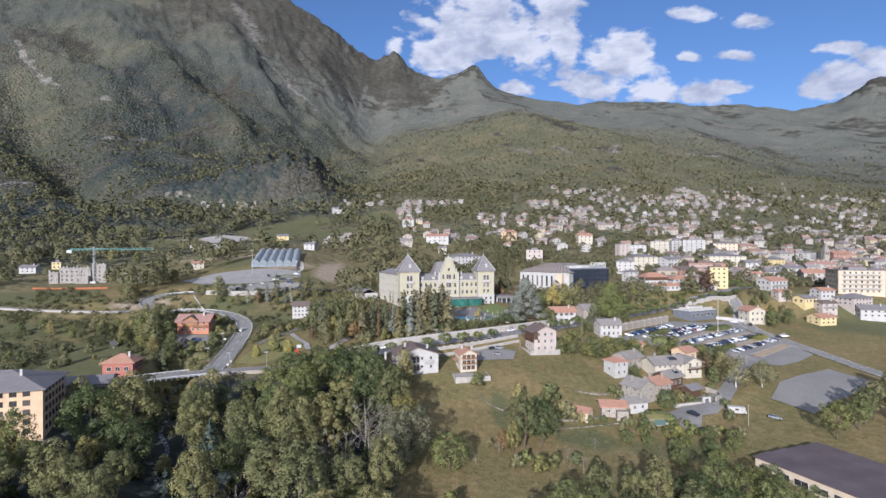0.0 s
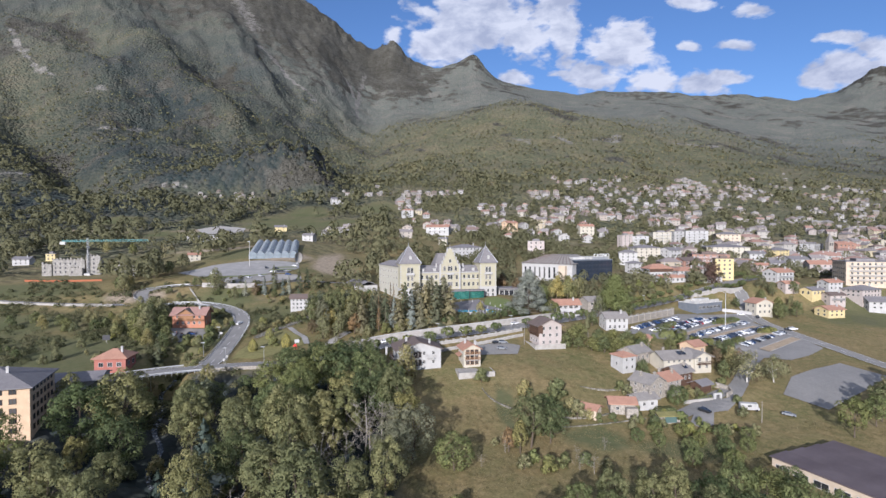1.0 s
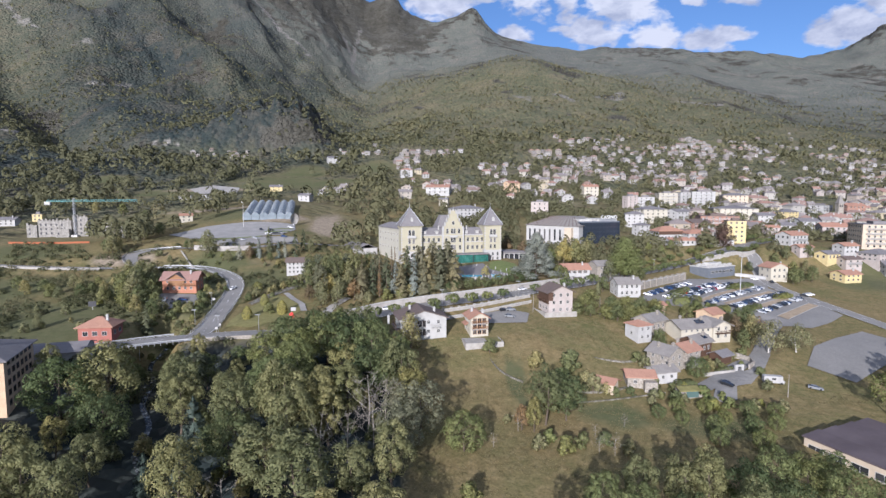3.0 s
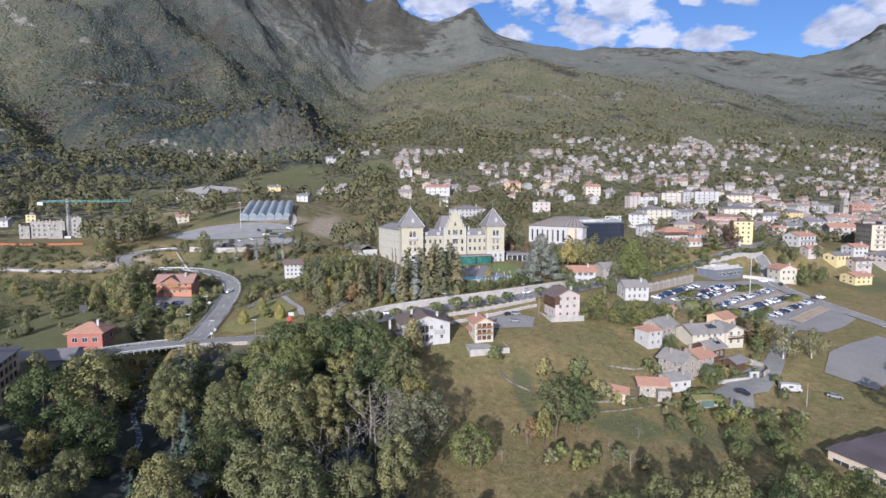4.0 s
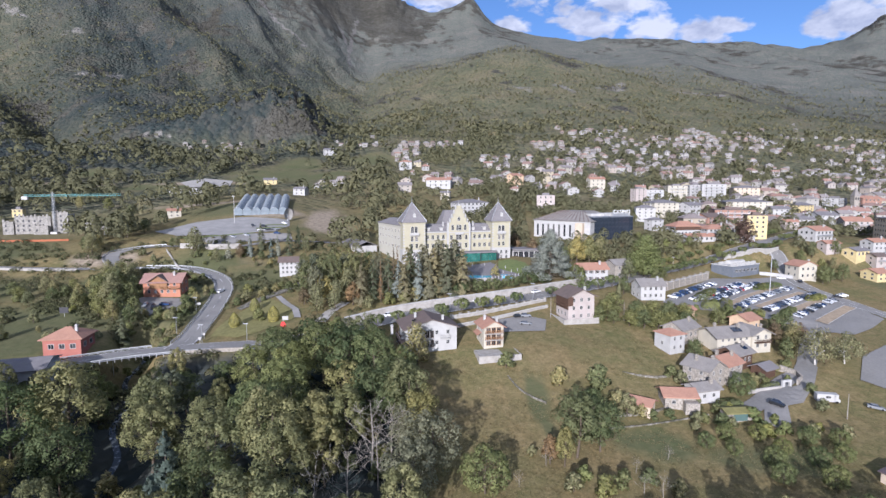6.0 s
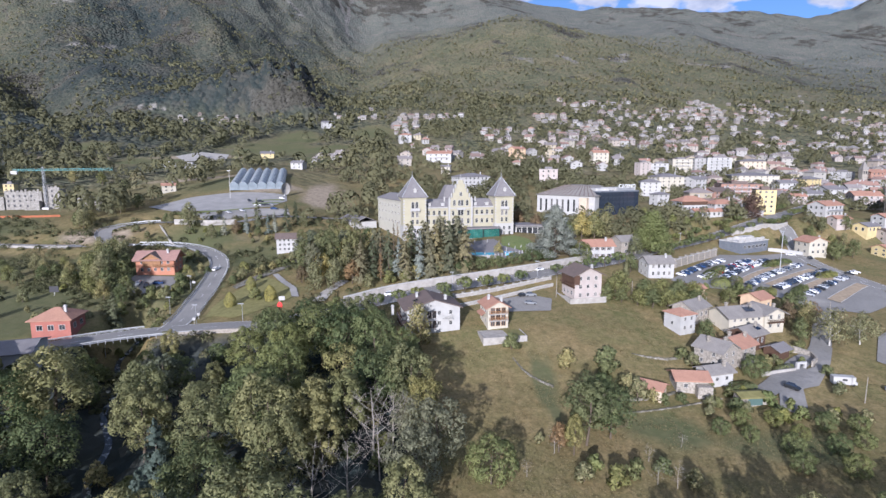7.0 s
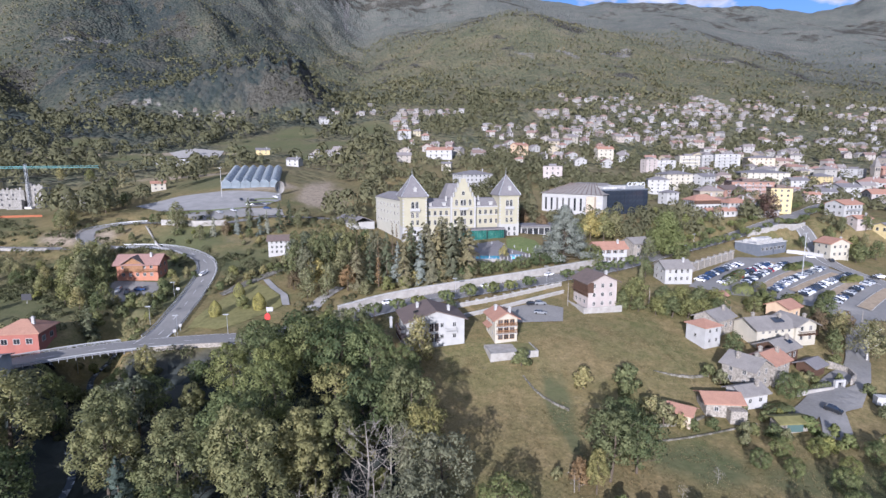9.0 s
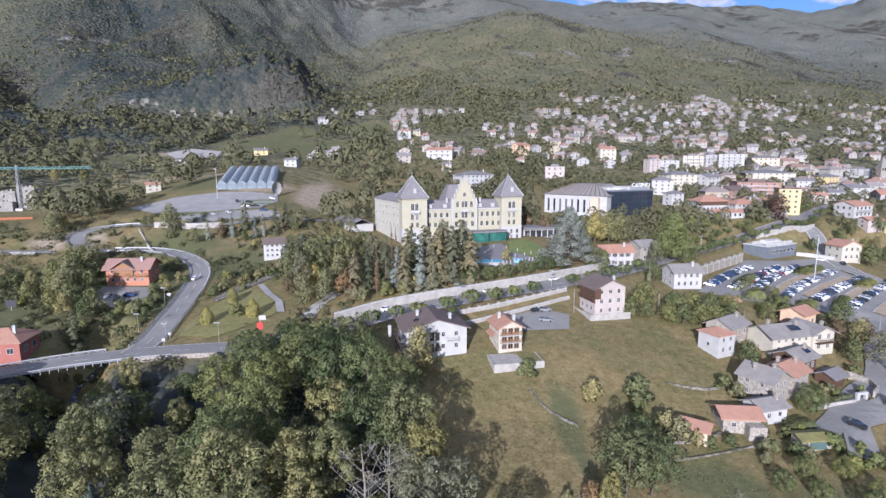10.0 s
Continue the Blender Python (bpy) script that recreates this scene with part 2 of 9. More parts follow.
M_PALEBARK = material("pale_dead_wood", lambda t: ramp_of(t, noise_of(t, 2.5, 5), [(0.3, (0.17, 0.15, 0.125)), (0.7, (0.36, 0.33, 0.29))]), 0.95)
M_BIRCH = material("white_bark", lambda t: ramp_of(t, noise_of(t, 2, 5), [(0.35, (0.25, 0.23, 0.2)), (0.6, (0.6, 0.58, 0.54))]), 0.9)
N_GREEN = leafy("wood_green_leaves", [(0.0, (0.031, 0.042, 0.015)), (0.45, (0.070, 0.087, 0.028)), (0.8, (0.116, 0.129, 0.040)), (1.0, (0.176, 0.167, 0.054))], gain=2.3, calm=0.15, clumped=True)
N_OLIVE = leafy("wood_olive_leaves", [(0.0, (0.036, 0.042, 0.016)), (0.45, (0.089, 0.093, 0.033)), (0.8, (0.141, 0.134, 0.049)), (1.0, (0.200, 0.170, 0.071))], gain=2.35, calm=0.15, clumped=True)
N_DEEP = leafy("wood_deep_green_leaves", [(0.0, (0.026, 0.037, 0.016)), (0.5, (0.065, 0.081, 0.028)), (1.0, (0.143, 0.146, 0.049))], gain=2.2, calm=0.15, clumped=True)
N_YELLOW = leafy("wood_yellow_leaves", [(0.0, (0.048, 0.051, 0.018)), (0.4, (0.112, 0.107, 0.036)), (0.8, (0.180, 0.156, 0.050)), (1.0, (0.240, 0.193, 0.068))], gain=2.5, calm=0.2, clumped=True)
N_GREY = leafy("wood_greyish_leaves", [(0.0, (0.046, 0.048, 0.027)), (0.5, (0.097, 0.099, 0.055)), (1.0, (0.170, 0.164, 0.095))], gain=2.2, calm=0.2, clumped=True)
L_GREEN = leafy("green_leaves", [(0.0, (0.036, 0.046, 0.018)), (0.45, (0.070, 0.084, 0.029)), (0.8, (0.111, 0.120, 0.041)), (1.0, (0.164, 0.155, 0.055))], gain=2.25)
L_OLIVE = leafy("olive_leaves", [(0.0, (0.046, 0.050, 0.022)), (0.45, (0.093, 0.095, 0.038)), (0.8, (0.142, 0.133, 0.054)), (1.0, (0.201, 0.168, 0.077))])
L_YELLOW = leafy("yellowing_leaves", [(0.0, (0.065, 0.07, 0.025)), (0.4, (0.14, 0.135, 0.045)), (0.8, (0.225, 0.195, 0.06)), (1.0, (0.30, 0.24, 0.08))], gain=2.2)
L_RUST = leafy("rusty_leaves", [(0.0, (0.055, 0.04, 0.024)), (0.5, (0.12, 0.082, 0.042)), (1.0, (0.19, 0.125, 0.058))], gain=2.1)
L_DARK = leafy("dark_needles", [(0.0, (0.032, 0.038, 0.019)), (0.5, (0.060, 0.067, 0.034)), (1.0, (0.101, 0.101, 0.050))], gain=2.7)
L_BROWNNEEDLE = leafy("brownish_needles", [(0.0, (0.037, 0.037, 0.021)), (0.5, (0.077, 0.074, 0.040)), (1.0, (0.125, 0.109, 0.058))], gain=2.9)
L_BLUE = leafy("blue_needles", [(0.0, (0.067, 0.079, 0.066)), (0.5, (0.118, 0.131, 0.110)), (1.0, (0.190, 0.200, 0.170))], gain=2.2)
L_FIR = leafy("fir_needles", [(0.0, (0.03, 0.045, 0.036)), (0.5, (0.062, 0.085, 0.066)), (1.0, (0.11, 0.14, 0.105))], gain=1.6)
L_SCRUB = leafy("scrub_leaves", [(0.0, (0.032, 0.043, 0.017)), (0.5, (0.060, 0.069, 0.025)), (0.85, (0.088, 0.086, 0.038)), (1.0, (0.128, 0.094, 0.043))], gain=2.0, tinted=True)
L_COPPER = leafy("copper_leaves", [(0.0, (0.02, 0.013, 0.012)), (0.6, (0.05, 0.03, 0.027)), (1.0, (0.09, 0.06, 0.045))])
L_LIME = leafy("lime_hedge_leaves", [(0.0, (0.061, 0.076, 0.020)), (0.6, (0.122, 0.136, 0.037)), (1.0, (0.191, 0.189, 0.054))], gain=2.15)
L_GOLD = leafy("golden_cone_leaves", [(0.0, (0.10, 0.10, 0.022)), (0.6, (0.185, 0.175, 0.04)), (1.0, (0.27, 0.24, 0.06))], gain=1.7)
L_FAR = leafy("far_woods_leaves", [(0.0, (0.038, 0.049, 0.024)), (0.4, (0.070, 0.077, 0.033)), (0.75, (0.101, 0.099, 0.041)), (0.93, (0.140, 0.116, 0.051)), (1.0, (0.168, 0.113, 0.051))], gain=2.1, tinted=True, calm=0.45)


def cells_of(t, scale, out="Distance"):
    c = t.nodes.new("ShaderNodeTexCoord")
    n = t.nodes.new("ShaderNodeTexVoronoi")
    n.inputs["Scale"].default_value = scale
    t.links.new(c.outputs["Object"], n.inputs["Vector"])
    return n.outputs[out]


def sum_of(t, a, b, op="ADD"):
    s = t.nodes.new("ShaderNodeMath")
    s.operation = op
    for i, v in enumerate((a, b)):
        if isinstance(v, (int, float)):
            s.inputs[i].default_value = v
        else:
            t.links.new(v, s.inputs[i])
    return s.outputs[0]


def rock_mask(t):
    edge = range_of(t, noise_of(t, 0.014, 9), 0.36, 0.64, -0.45, 0.45)
    return range_of(t, sum_of(t, attr_of(t, "rock"), edge), 0.42, 0.62)


def land(t):
    big, fine = noise_of(t, 0.035, 6), noise_of(t, 0.45, 7)
    grass = mix_of(t, 0.5, ramp_of(t, big, [(0.33, (0.109, 0.116, 0.046)), (0.48, (0.166, 0.140, 0.065)), (0.66, (0.238, 0.175, 0.092))]),
                   ramp_of(t, fine, [(0.3, (0.086, 0.085, 0.035)), (0.5, (0.152, 0.134, 0.061)), (0.72, (0.247, 0.200, 0.107))]))
    grass = mix_of(t, range_of(t, noise_of(t, 0.11, 5), 0.45, 0.62, 0.0, 0.55), grass, ramp_of(t, fine, [(0.3, (0.143, 0.106, 0.051)), (0.7, (0.276, 0.209, 0.107))]))
    blades = ramp_of(t, noise_of(t, 1.7, 5, rough=0.7), [(0.32, (0.62, 0.66, 0.6)), (0.5, (1, 1, 1)), (0.68, (1.3, 1.24, 1.15))])
    grass = mix_of(t, 1.0, grass, blades, "MULTIPLY")
    meadow = mix_of(t, 0.5, ramp_of(t, big, [(0.35, (0.083, 0.100, 0.043)), (0.65, (0.132, 0.124, 0.065))]), ramp_of(t, fine, [(0.3, (0.075, 0.086, 0.039)), (0.7, (0.132, 0.124, 0.065))]))
    sep = t.nodes.new("ShaderNodeSeparateColor")
    t.links.new(cells_of(t, 0.15, "Color"), sep.inputs[0])
    crowns = ramp_of(t, sep.outputs[0], [(0.0, (0.063, 0.073, 0.045)), (0.4, (0.106, 0.110, 0.064)), (0.75, (0.140, 0.132, 0.077)), (1.0, (0.186, 0.153, 0.090))])
    stand = ramp_of(t, noise_of(t, 0.012, 6), [(0.35, (0.085, 0.094, 0.056)), (0.5, (0.127, 0.124, 0.075)), (0.65, (0.174, 0.148, 0.094))])
    wood = mix_of(t, 0.5, stand, crowns)
    # fir tones, also lent to the ravine floor and the spur to darken them
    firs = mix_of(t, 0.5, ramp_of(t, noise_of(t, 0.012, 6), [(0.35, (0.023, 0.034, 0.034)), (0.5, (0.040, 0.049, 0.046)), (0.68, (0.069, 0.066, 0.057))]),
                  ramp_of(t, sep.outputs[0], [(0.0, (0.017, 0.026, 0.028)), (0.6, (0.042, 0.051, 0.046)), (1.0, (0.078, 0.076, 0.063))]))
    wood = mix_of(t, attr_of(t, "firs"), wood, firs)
    # greyed tones of the far slopes: distance haze put into their colour
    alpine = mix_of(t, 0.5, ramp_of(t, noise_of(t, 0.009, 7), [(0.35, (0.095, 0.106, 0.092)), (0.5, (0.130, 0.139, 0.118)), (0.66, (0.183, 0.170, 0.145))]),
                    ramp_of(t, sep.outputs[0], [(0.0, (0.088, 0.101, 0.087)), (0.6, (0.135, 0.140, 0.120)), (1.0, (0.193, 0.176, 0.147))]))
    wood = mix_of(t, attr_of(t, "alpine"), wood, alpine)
    rock = mix_of(t, 0.5, ramp_of(t, noise_of(t, 0.006, 8), [(0.3, (0.050, 0.046, 0.035)), (0.5, (0.087, 0.083, 0.066)), (0.7, (0.144, 0.140, 0.119))]),
                  ramp_of(t, noise_of(t, 0.045, 9, rough=0.72), [(0.3, (0.029, 0.028, 0.021)), (0.5, (0.087, 0.083, 0.068)), (0.72, (0.180, 0.174, 0.152))]))
    soil = ramp_of(t, fine, [(0.3, (0.20, 0.16, 0.115)), (0.7, (0.36, 0.30, 0.22))])
    c = mix_of(t, attr_of(t, "meadow"), grass, meadow)
    c = mix_of(t, attr_of(t, "wood"), c, wood)
    c = mix_of(t, attr_of(t, "soil"), c, soil)
    c = mix_of(t, rock_mask(t), c, rock)
    scree = ramp_of(t, noise_of(t, 0.08, 8, rough=0.7), [(0.3, (0.12, 0.115, 0.10)), (0.7, (0.27, 0.255, 0.23))])
    ragged = range_of(t, sum_of(t, attr_of(t, "scree"), range_of(t, noise_of(t, 0.03, 8), 0.35, 0.65, -0.5, 0.5)), 0.45, 0.95)
    return mix_of(t, ragged, c, scree)


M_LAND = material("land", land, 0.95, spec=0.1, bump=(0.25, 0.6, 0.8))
lt = M_LAND.node_tree
lb = [n for n in lt.nodes if n.bl_idname == "ShaderNodeBump"][0]
canopy = lt.nodes.new("ShaderNodeBump")
canopy.inputs["Distance"].default_value = 7.0
lt.links.new(sum_of(lt, sum_of(lt, 1.0, cells_of(lt, 0.15), "SUBTRACT"), sum_of(lt, noise_of(lt, 0.05, 4), 1.2, "MULTIPLY")), canopy.inputs["Height"])
lt.links.new(range_of(lt, attr_of(lt, "wood"), 0.2, 1.0, 0.0, 0.85), canopy.inputs["Strength"])
crag_bump = lt.nodes.new("ShaderNodeBump")
crag_bump.inputs["Distance"].default_value = 30.0
lt.links.new(noise_of(lt, 0.03, 10, rough=0.68), crag_bump.inputs["Height"])
lt.links.new(rock_mask(lt), crag_bump.inputs["Strength"])
lt.links.new(crag_bump.outputs[0], canopy.inputs["Normal"])
lt.links.new(canopy.outputs[0], lb.inputs["Normal"])
M_STRAW = leafy("straw_tufts", [(0.0, (0.10, 0.10, 0.035)), (0.5, (0.20, 0.165, 0.07)), (1.0, (0.32, 0.25, 0.12))], gain=1.25)

# ---------------------------------------------------------------- the lie of the land
def lattice(seed, n=256):
    return np.random.RandomState(seed).rand(n, n)


LATTICES = [lattice(s) for s in range(6)]


def value_noise(x, y, k=0):
    """Smooth noise in 0..1 of plain arrays."""
    x, y = np.asarray(x, float), np.asarray(y, float)
    xi, yi = np.floor(x).astype(int), np.floor(y).astype(int)
    fx, fy = x - xi, y - yi
    fx, fy = fx * fx * (3 - 2 * fx), fy * fy * (3 - 2 * fy)
    g = LATTICES[k % 6]
    a, b = g[xi & 255, yi & 255], g[(xi + 1) & 255, yi & 255]
    c, d = g[xi & 255, (yi + 1) & 255], g[(xi + 1) & 255, (yi + 1) & 255]
    return (a * (1 - fx) + b * fx) * (1 - fy) + (c * (1 - fx) + d * fx) * fy


def fbm(x, y, octaves=4, k=0):
    s, w = 0.0, 0.5
    for i in range(octaves):
        s = s + w * value_noise(x * 2 ** i + 17.3 * i, y * 2 ** i + 5.1 * i, k + i)
        w *= 0.5
    return s


def ridged(x, y, octaves=4, k=0):
    s, w = 0.0, 0.5
    for i in range(octaves):
        s = s + w * (1 - np.abs(2 * value_noise(x * 2 ** i + 3.7 * i, y * 2 ** i + 9.2 * i, k + i) - 1))
        w *= 0.5
    return s


def bilinear(xs, ys, table, x, y):
    """table[row of ys][column of xs] at x, y."""
    xs, ys, table = np.array(xs, float), np.array(ys, float), np.array(table, float)
    x, y = np.clip(x, xs[0], xs[-1]), np.clip(y, ys[0], ys[-1])
    i = np.clip(np.searchsorted(xs, x, side="right") - 1, 0, len(xs) - 2)
    j = np.clip(np.searchsorted(ys, y, side="right") - 1, 0, len(ys) - 2)
    fx, fy = (x - xs[i]) / (xs[i + 1] - xs[i]), (y - ys[j]) / (ys[j + 1] - ys[j])
    return (table[j, i] * (1 - fx) + table[j, i + 1] * fx) * (1 - fy) + (table[j + 1, i] * (1 - fx) + table[j + 1, i + 1] * fx) * fy


# the valley floor and the terraces of the town: heights in metres
NEAR_X = (-260, -130, -88, -30, 30, 90, 160, 260)
NEAR_Y = (40, 110, 160, 185, 212, 250, 300, 350)
NEAR_Z = (
    (2, 0, -8, -6, -6, -8, -9, -10),
    (5, 3, -6, -4, -3, -4, -6, -8),
    (8, 6, -2, 2, 1, 0, -3, -5),
    (10, 8, 2, 6, 5, 2, 0, -2),
    (12, 11, 11.5, 12.5, 12.5, 6.5, 3.5, 1),
    (16, 14.5, 13.5, 18.5, 17.5, 15.5, 7, 4),
    (24, 22, 19, 24, 25, 19.5, 13, 9),
    (33, 35, 32, 27.5, 27.5, 22, 19, 16),
)
# the slopes beyond, as rise over run from the eye's level, by bearing (tangent) and distance
FAR_U = (-1.3, -0.8, -0.6, -0.4, -0.27, -0.15, -0.085, 0.06, 0.15, 0.33, 0.49, 0.64, 0.8, 1.3)
FAR_D = (350, 500, 700, 950, 1300, 1850)
FAR_S = (
    (-.075, -.077, -.078, -.074, -.072, -.09, -.1, -.1, -.1, -.088, -.082, -.087, -.09, -.09),
    (-.025, -.03, -.03, -.015, -.012, -.02, -.022, -.025, -.032, -.045, -.05, -.052, -.052, -.05),
    (.06, .03, .025, .025, .025, .03, .033, .04, .037, .022, .012, .006, .002, .01),
    (.16, .12, .105, .088, .08, .083, .083, .092, .09, .08, .068, .058, .052, .06),
    (.30, .21, .19, .16, .14, .12, .12, .13, .13, .13, .115, .10, .095, .12),
    (.46, .33, .30, .255, .22, .175, .175, .215, .225, .195, .165, .15, .145, .2),
)
PEAK_D = (1850, 2700, 3700, 3950, 4150)
PEAK_U = (-1.3, -0.8, -0.55, -0.38, -0.3, -0.22, -0.15, -0.115, -0.09, -0.02, 0.06, 0.11, 0.2, 0.33, 0.48, 0.63, 0.7, 0.76, 0.82, 1.3)
PEAK_S = (
    (.46, .33, .29, .25, .23, .195, .16, .16, .175, .2, .215, .222, .222, .195, .167, .15, .147, .145, .145, .2),
    (.60, .45, .41, .37, .33, .28, .23, .22, .22, .22, .235, .235, .225, .22, .205, .2, .2, .2, .21, .3),
    (.70, .58, .54, .50, .45, .40, .345, .325, .337, .305, .309, .28, .262, .263, .25, .245, .25, .28, .30, .42),
    (.66, .58, .55, .51, .46, .41, .352, .335, .32, .29, .29, .27, .25, .255, .255, .25, .252, .27, .30, .4),
    (.5, .45, .45, .4, .36, .3, .26, .25, .24, .22, .2, .2, .18, .18, .18, .18, .18, .2, .2, .3),
)


def rise(x, y):
    """Height of the land without its finest relief."""
    x, y = np.asarray(x, float), np.asarray(y, float)
    yy = np.maximum(y, 30.0)
    u = x / np.maximum(yy, 0.35 * np.abs(x) + 1)
    near = bilinear(NEAR_X, NEAR_Y, NEAR_Z, x, y)
    far = EYE + y * bilinear(FAR_U, FAR_D, FAR_S, u, y)
    top = EYE + y * bilinear(PEAK_U, PEAK_D, PEAK_S, u, y)
    z = np.where(y < 350, near, np.where(y < 1850, far, top))
    return z


R_STEPS = np.concatenate([np.linspace(0.2, 100, 24)[:-1], np.geomspace(100, 4900, 340)])
A_STEPS = np.radians(np.concatenate([np.arange(-180, -50, 4.0), np.arange(-50, 50, 0.18), np.arange(50, 180.1, 4.0)]))


def blur(z, n_rows, n_cols):
    for _ in range(n_rows):
        p = np.pad(z, ((1, 1), (0, 0)), mode="edge")
        z = 0.25 * p[:-2] + 0.5 * p[1:-1] + 0.25 * p[2:]
    for _ in range(n_cols):
        p = np.pad(z, ((0, 0), (1, 1)), mode="edge")
        z = 0.25 * p[:, :-2] + 0.5 * p[:, 1:-1] + 0.25 * p[:, 2:]
    return z


def hill(x, y, cx, cy, w, d, h):
    return h * np.exp(-((x - cx) / w) ** 2 - ((y - cy) / d) ** 2)


GA, GR = np.meshgrid(A_STEPS, R_STEPS)
GX, GY = GR * np.sin(GA), GR * np.cos(GA)
GZ = blur(rise(GX, GY), 9, 14)
def ravine(x0, y0, x1, y1, wide, deep):
    """A gully between two places on the slope."""
    dx, dy = x1 - x0, y1 - y0
    t = np.clip(((GX - x0) * dx + (GY - y0) * dy) / (dx * dx + dy * dy), 0, 1)
    off = np.hypot(GX - x0 - t * dx, GY - y0 - t * dy)
    w = wide * (0.6 + 0.8 * t)
    return -deep * np.exp(-(off / w) ** 2) * np.clip(4 * t * (1 - t) + 0.35, 0, 1)


# gullies and crags on the mountain sides, rock spur, stream bed
far_w = np.clip((GY - 620) / 900, 0, 1)
side = np.clip((-GX / np.maximum(GY, 1) + 0.12) / 0.2, 0, 1)
relief = (ridged(GX / 420 + 2, GY / 700, 5) - 0.55) * 150 * far_w + (fbm(GX / 130, GY / 160, 4, 2) - 0.47) * 60 * far_w
high = np.clip((GY - 2400) / 900, 0, 1)
GZ = GZ + relief * (0.3 + 0.25 * side * (1 - high) + 0.15 * high * side)
for x0, y0, x1, y1, wide, high_ in ((-560, 1500, -1750, 2750, 120, 105), (-520, 1950, -1430, 3150, 95, 95), (-430, 1350, -1150, 2100, 80, 60), (-980, 1700, -1700, 2150, 90, 80), (-300, 2100, -760, 3300, 80, 60), (300, 1900, 420, 3300, 150, 60), (900, 1700, 1200, 3200, 170, 70), (1700, 2300, 1900, 3600, 150, 60)):
    GZ = GZ - ravine(x0, y0, x1, y1, wide, high_) * (0.4 + 0.3 * fbm(GX / 90, GY / 90, 3, 1))
GZ = GZ + (fbm(GX / 25, GY / 25, 3, 1) - 0.44) * np.clip((GR - 330) / 300, 0.25, 4)
crags = np.clip((GY - 900) / 600, 0, 1) * np.clip((-GX / np.maximum(GY, 1) - 0.02) / 0.15, 0, 1)
GZ = GZ + crags * ((ridged(GX / 75 + GY / 160, GY / 130, 4, 2) - 0.5) * 30 + (ridged(GX / 190 + GY / 300, GY / 260, 3, 4) - 0.5) * 38)
rough_x = GX + 26 * (fbm(GX / 26, GY / 26, 3, 2) - 0.45)
spur = 84 * np.exp(-((GY - 985) / 66) ** 8) / (1 + np.exp((rough_x + 205) / 17)) * np.exp(-(np.maximum(0, -300 - GX) / 150) ** 2) * (0.72 + 0.28 * np.exp(-((GX + 255) / 60) ** 2))
GZ = GZ + spur * (0.8 + 0.75 * (ridged(GX / 26, GY / 44, 4, 1) - 0.4))
GZ = GZ + (ridged(GX / 300, GY / 420 + 4, 5, 3) - 0.55) * 75 * np.clip((GY - 2500) / 900, 0, 1) * np.clip((GX / np.maximum(GY, 1) - 0.12) / 0.2, 0, 1)
GZ = GZ + hill(GX, GY, -335, 3720, 90, 250, 75) + hill(GX, GY, 222, 3750, 75, 250, 75) + hill(GX, GY, 120, 3750, 120, 250, 25) + hill(GX, GY, 2950, 3750, 110, 250, 40)
summits = hill(GX, GY, -335, 3720, 170, 300, 1) + hill(GX, GY, -700, 3700, 300, 300, 0.7) + hill(GX, GY, 2860, 3700, 200, 250, 1)
GZ = GZ + summits * (ridged(GX / 46, GY / 120, 4, 5) - 0.5) * 70
GZ = GZ + hill(GX, GY, -130, 440, 55, 60, 6)
GZ = GZ + ravine(-520, 880, -1290, 1650, 75, 70) + 0.5 * (ravine(-215, 1250, -470, 2900, 70, 60) + ravine(-700, 1250, -900, 2300, 90, 60) + ravine(-330, 1500, -820, 2700, 80, 55) + ravine(-160, 1150, -330, 3000, 60, 50))

# roads and levelled yards are cut into the slope
ROADS = {
    "main_road": (10.5, [(-62, 214), (-36, 227), (-23, 235), (-2, 245.5), (22, 255), (42, 265.5), (66, 281), (100, 316), (123, 335), (144.5, 346), (162, 353), (186, 365), (215, 393), (245, 428), (280, 455), (330, 480)]),
    "valley_road": (10.0, [(-205, 128), (-166, 166), (-132, 196), (-119, 204), (-105, 210), (-92, 213), (-78, 214.5), (-60, 214)]),
    "hill_road": (7.5, [(-91, 213), (-91, 222), (-92.5, 234), (-94.5, 248), (-97, 262), (-99.2, 274), (-102, 285), (-107, 295), (-118, 304.5), (-131, 308.5), (-142, 307), (-158, 305), (-200, 303), (-262, 310), (-340, 330)]),
    "upper_road": (7.0, [(-142, 306.5), (-153, 304.5), (-164, 309), (-171.5, 318), (-174.5, 327), (-170, 333.5), (-162, 336.7), (-150, 337.2), (-138, 335.5), (-123, 333), (-110, 338), (-100, 352), (-60, 356)]),
    "park_road": (7.5, [(188, 364), (186, 350), (176, 325), (173, 306), (178, 284), (183, 262), (188, 234), (196, 205)]),
    "hamlet_road": (5.5, [(74, 182), (84, 190), (98, 203), (106, 206), (120, 226), (134, 243)]),
    "field_road": (5.5, [(-330, 496), (-256, 506), (-181, 516), (-144, 514), (-92, 528)]),
}


def raw_ground(x, y):
    r, a = math.hypot(x, y), math.atan2(x, y)
    i = min(max(int(np.searchsorted(R_STEPS, r)) - 1, 0), len(R_STEPS) - 2)
    j = min(max(int(np.searchsorted(A_STEPS, a)) - 1, 0), len(A_STEPS) - 2)
    fr, fa = (r - R_STEPS[i]) / (R_STEPS[i + 1] - R_STEPS[i]), (a - A_STEPS[j]) / (A_STEPS[j + 1] - A_STEPS[j])
    return float((GZ[i, j] * (1 - fa) + GZ[i, j + 1] * fa) * (1 - fr) + (GZ[i + 1, j] * (1 - fa) + GZ[i + 1, j + 1] * fa) * fr)


ground = raw_ground


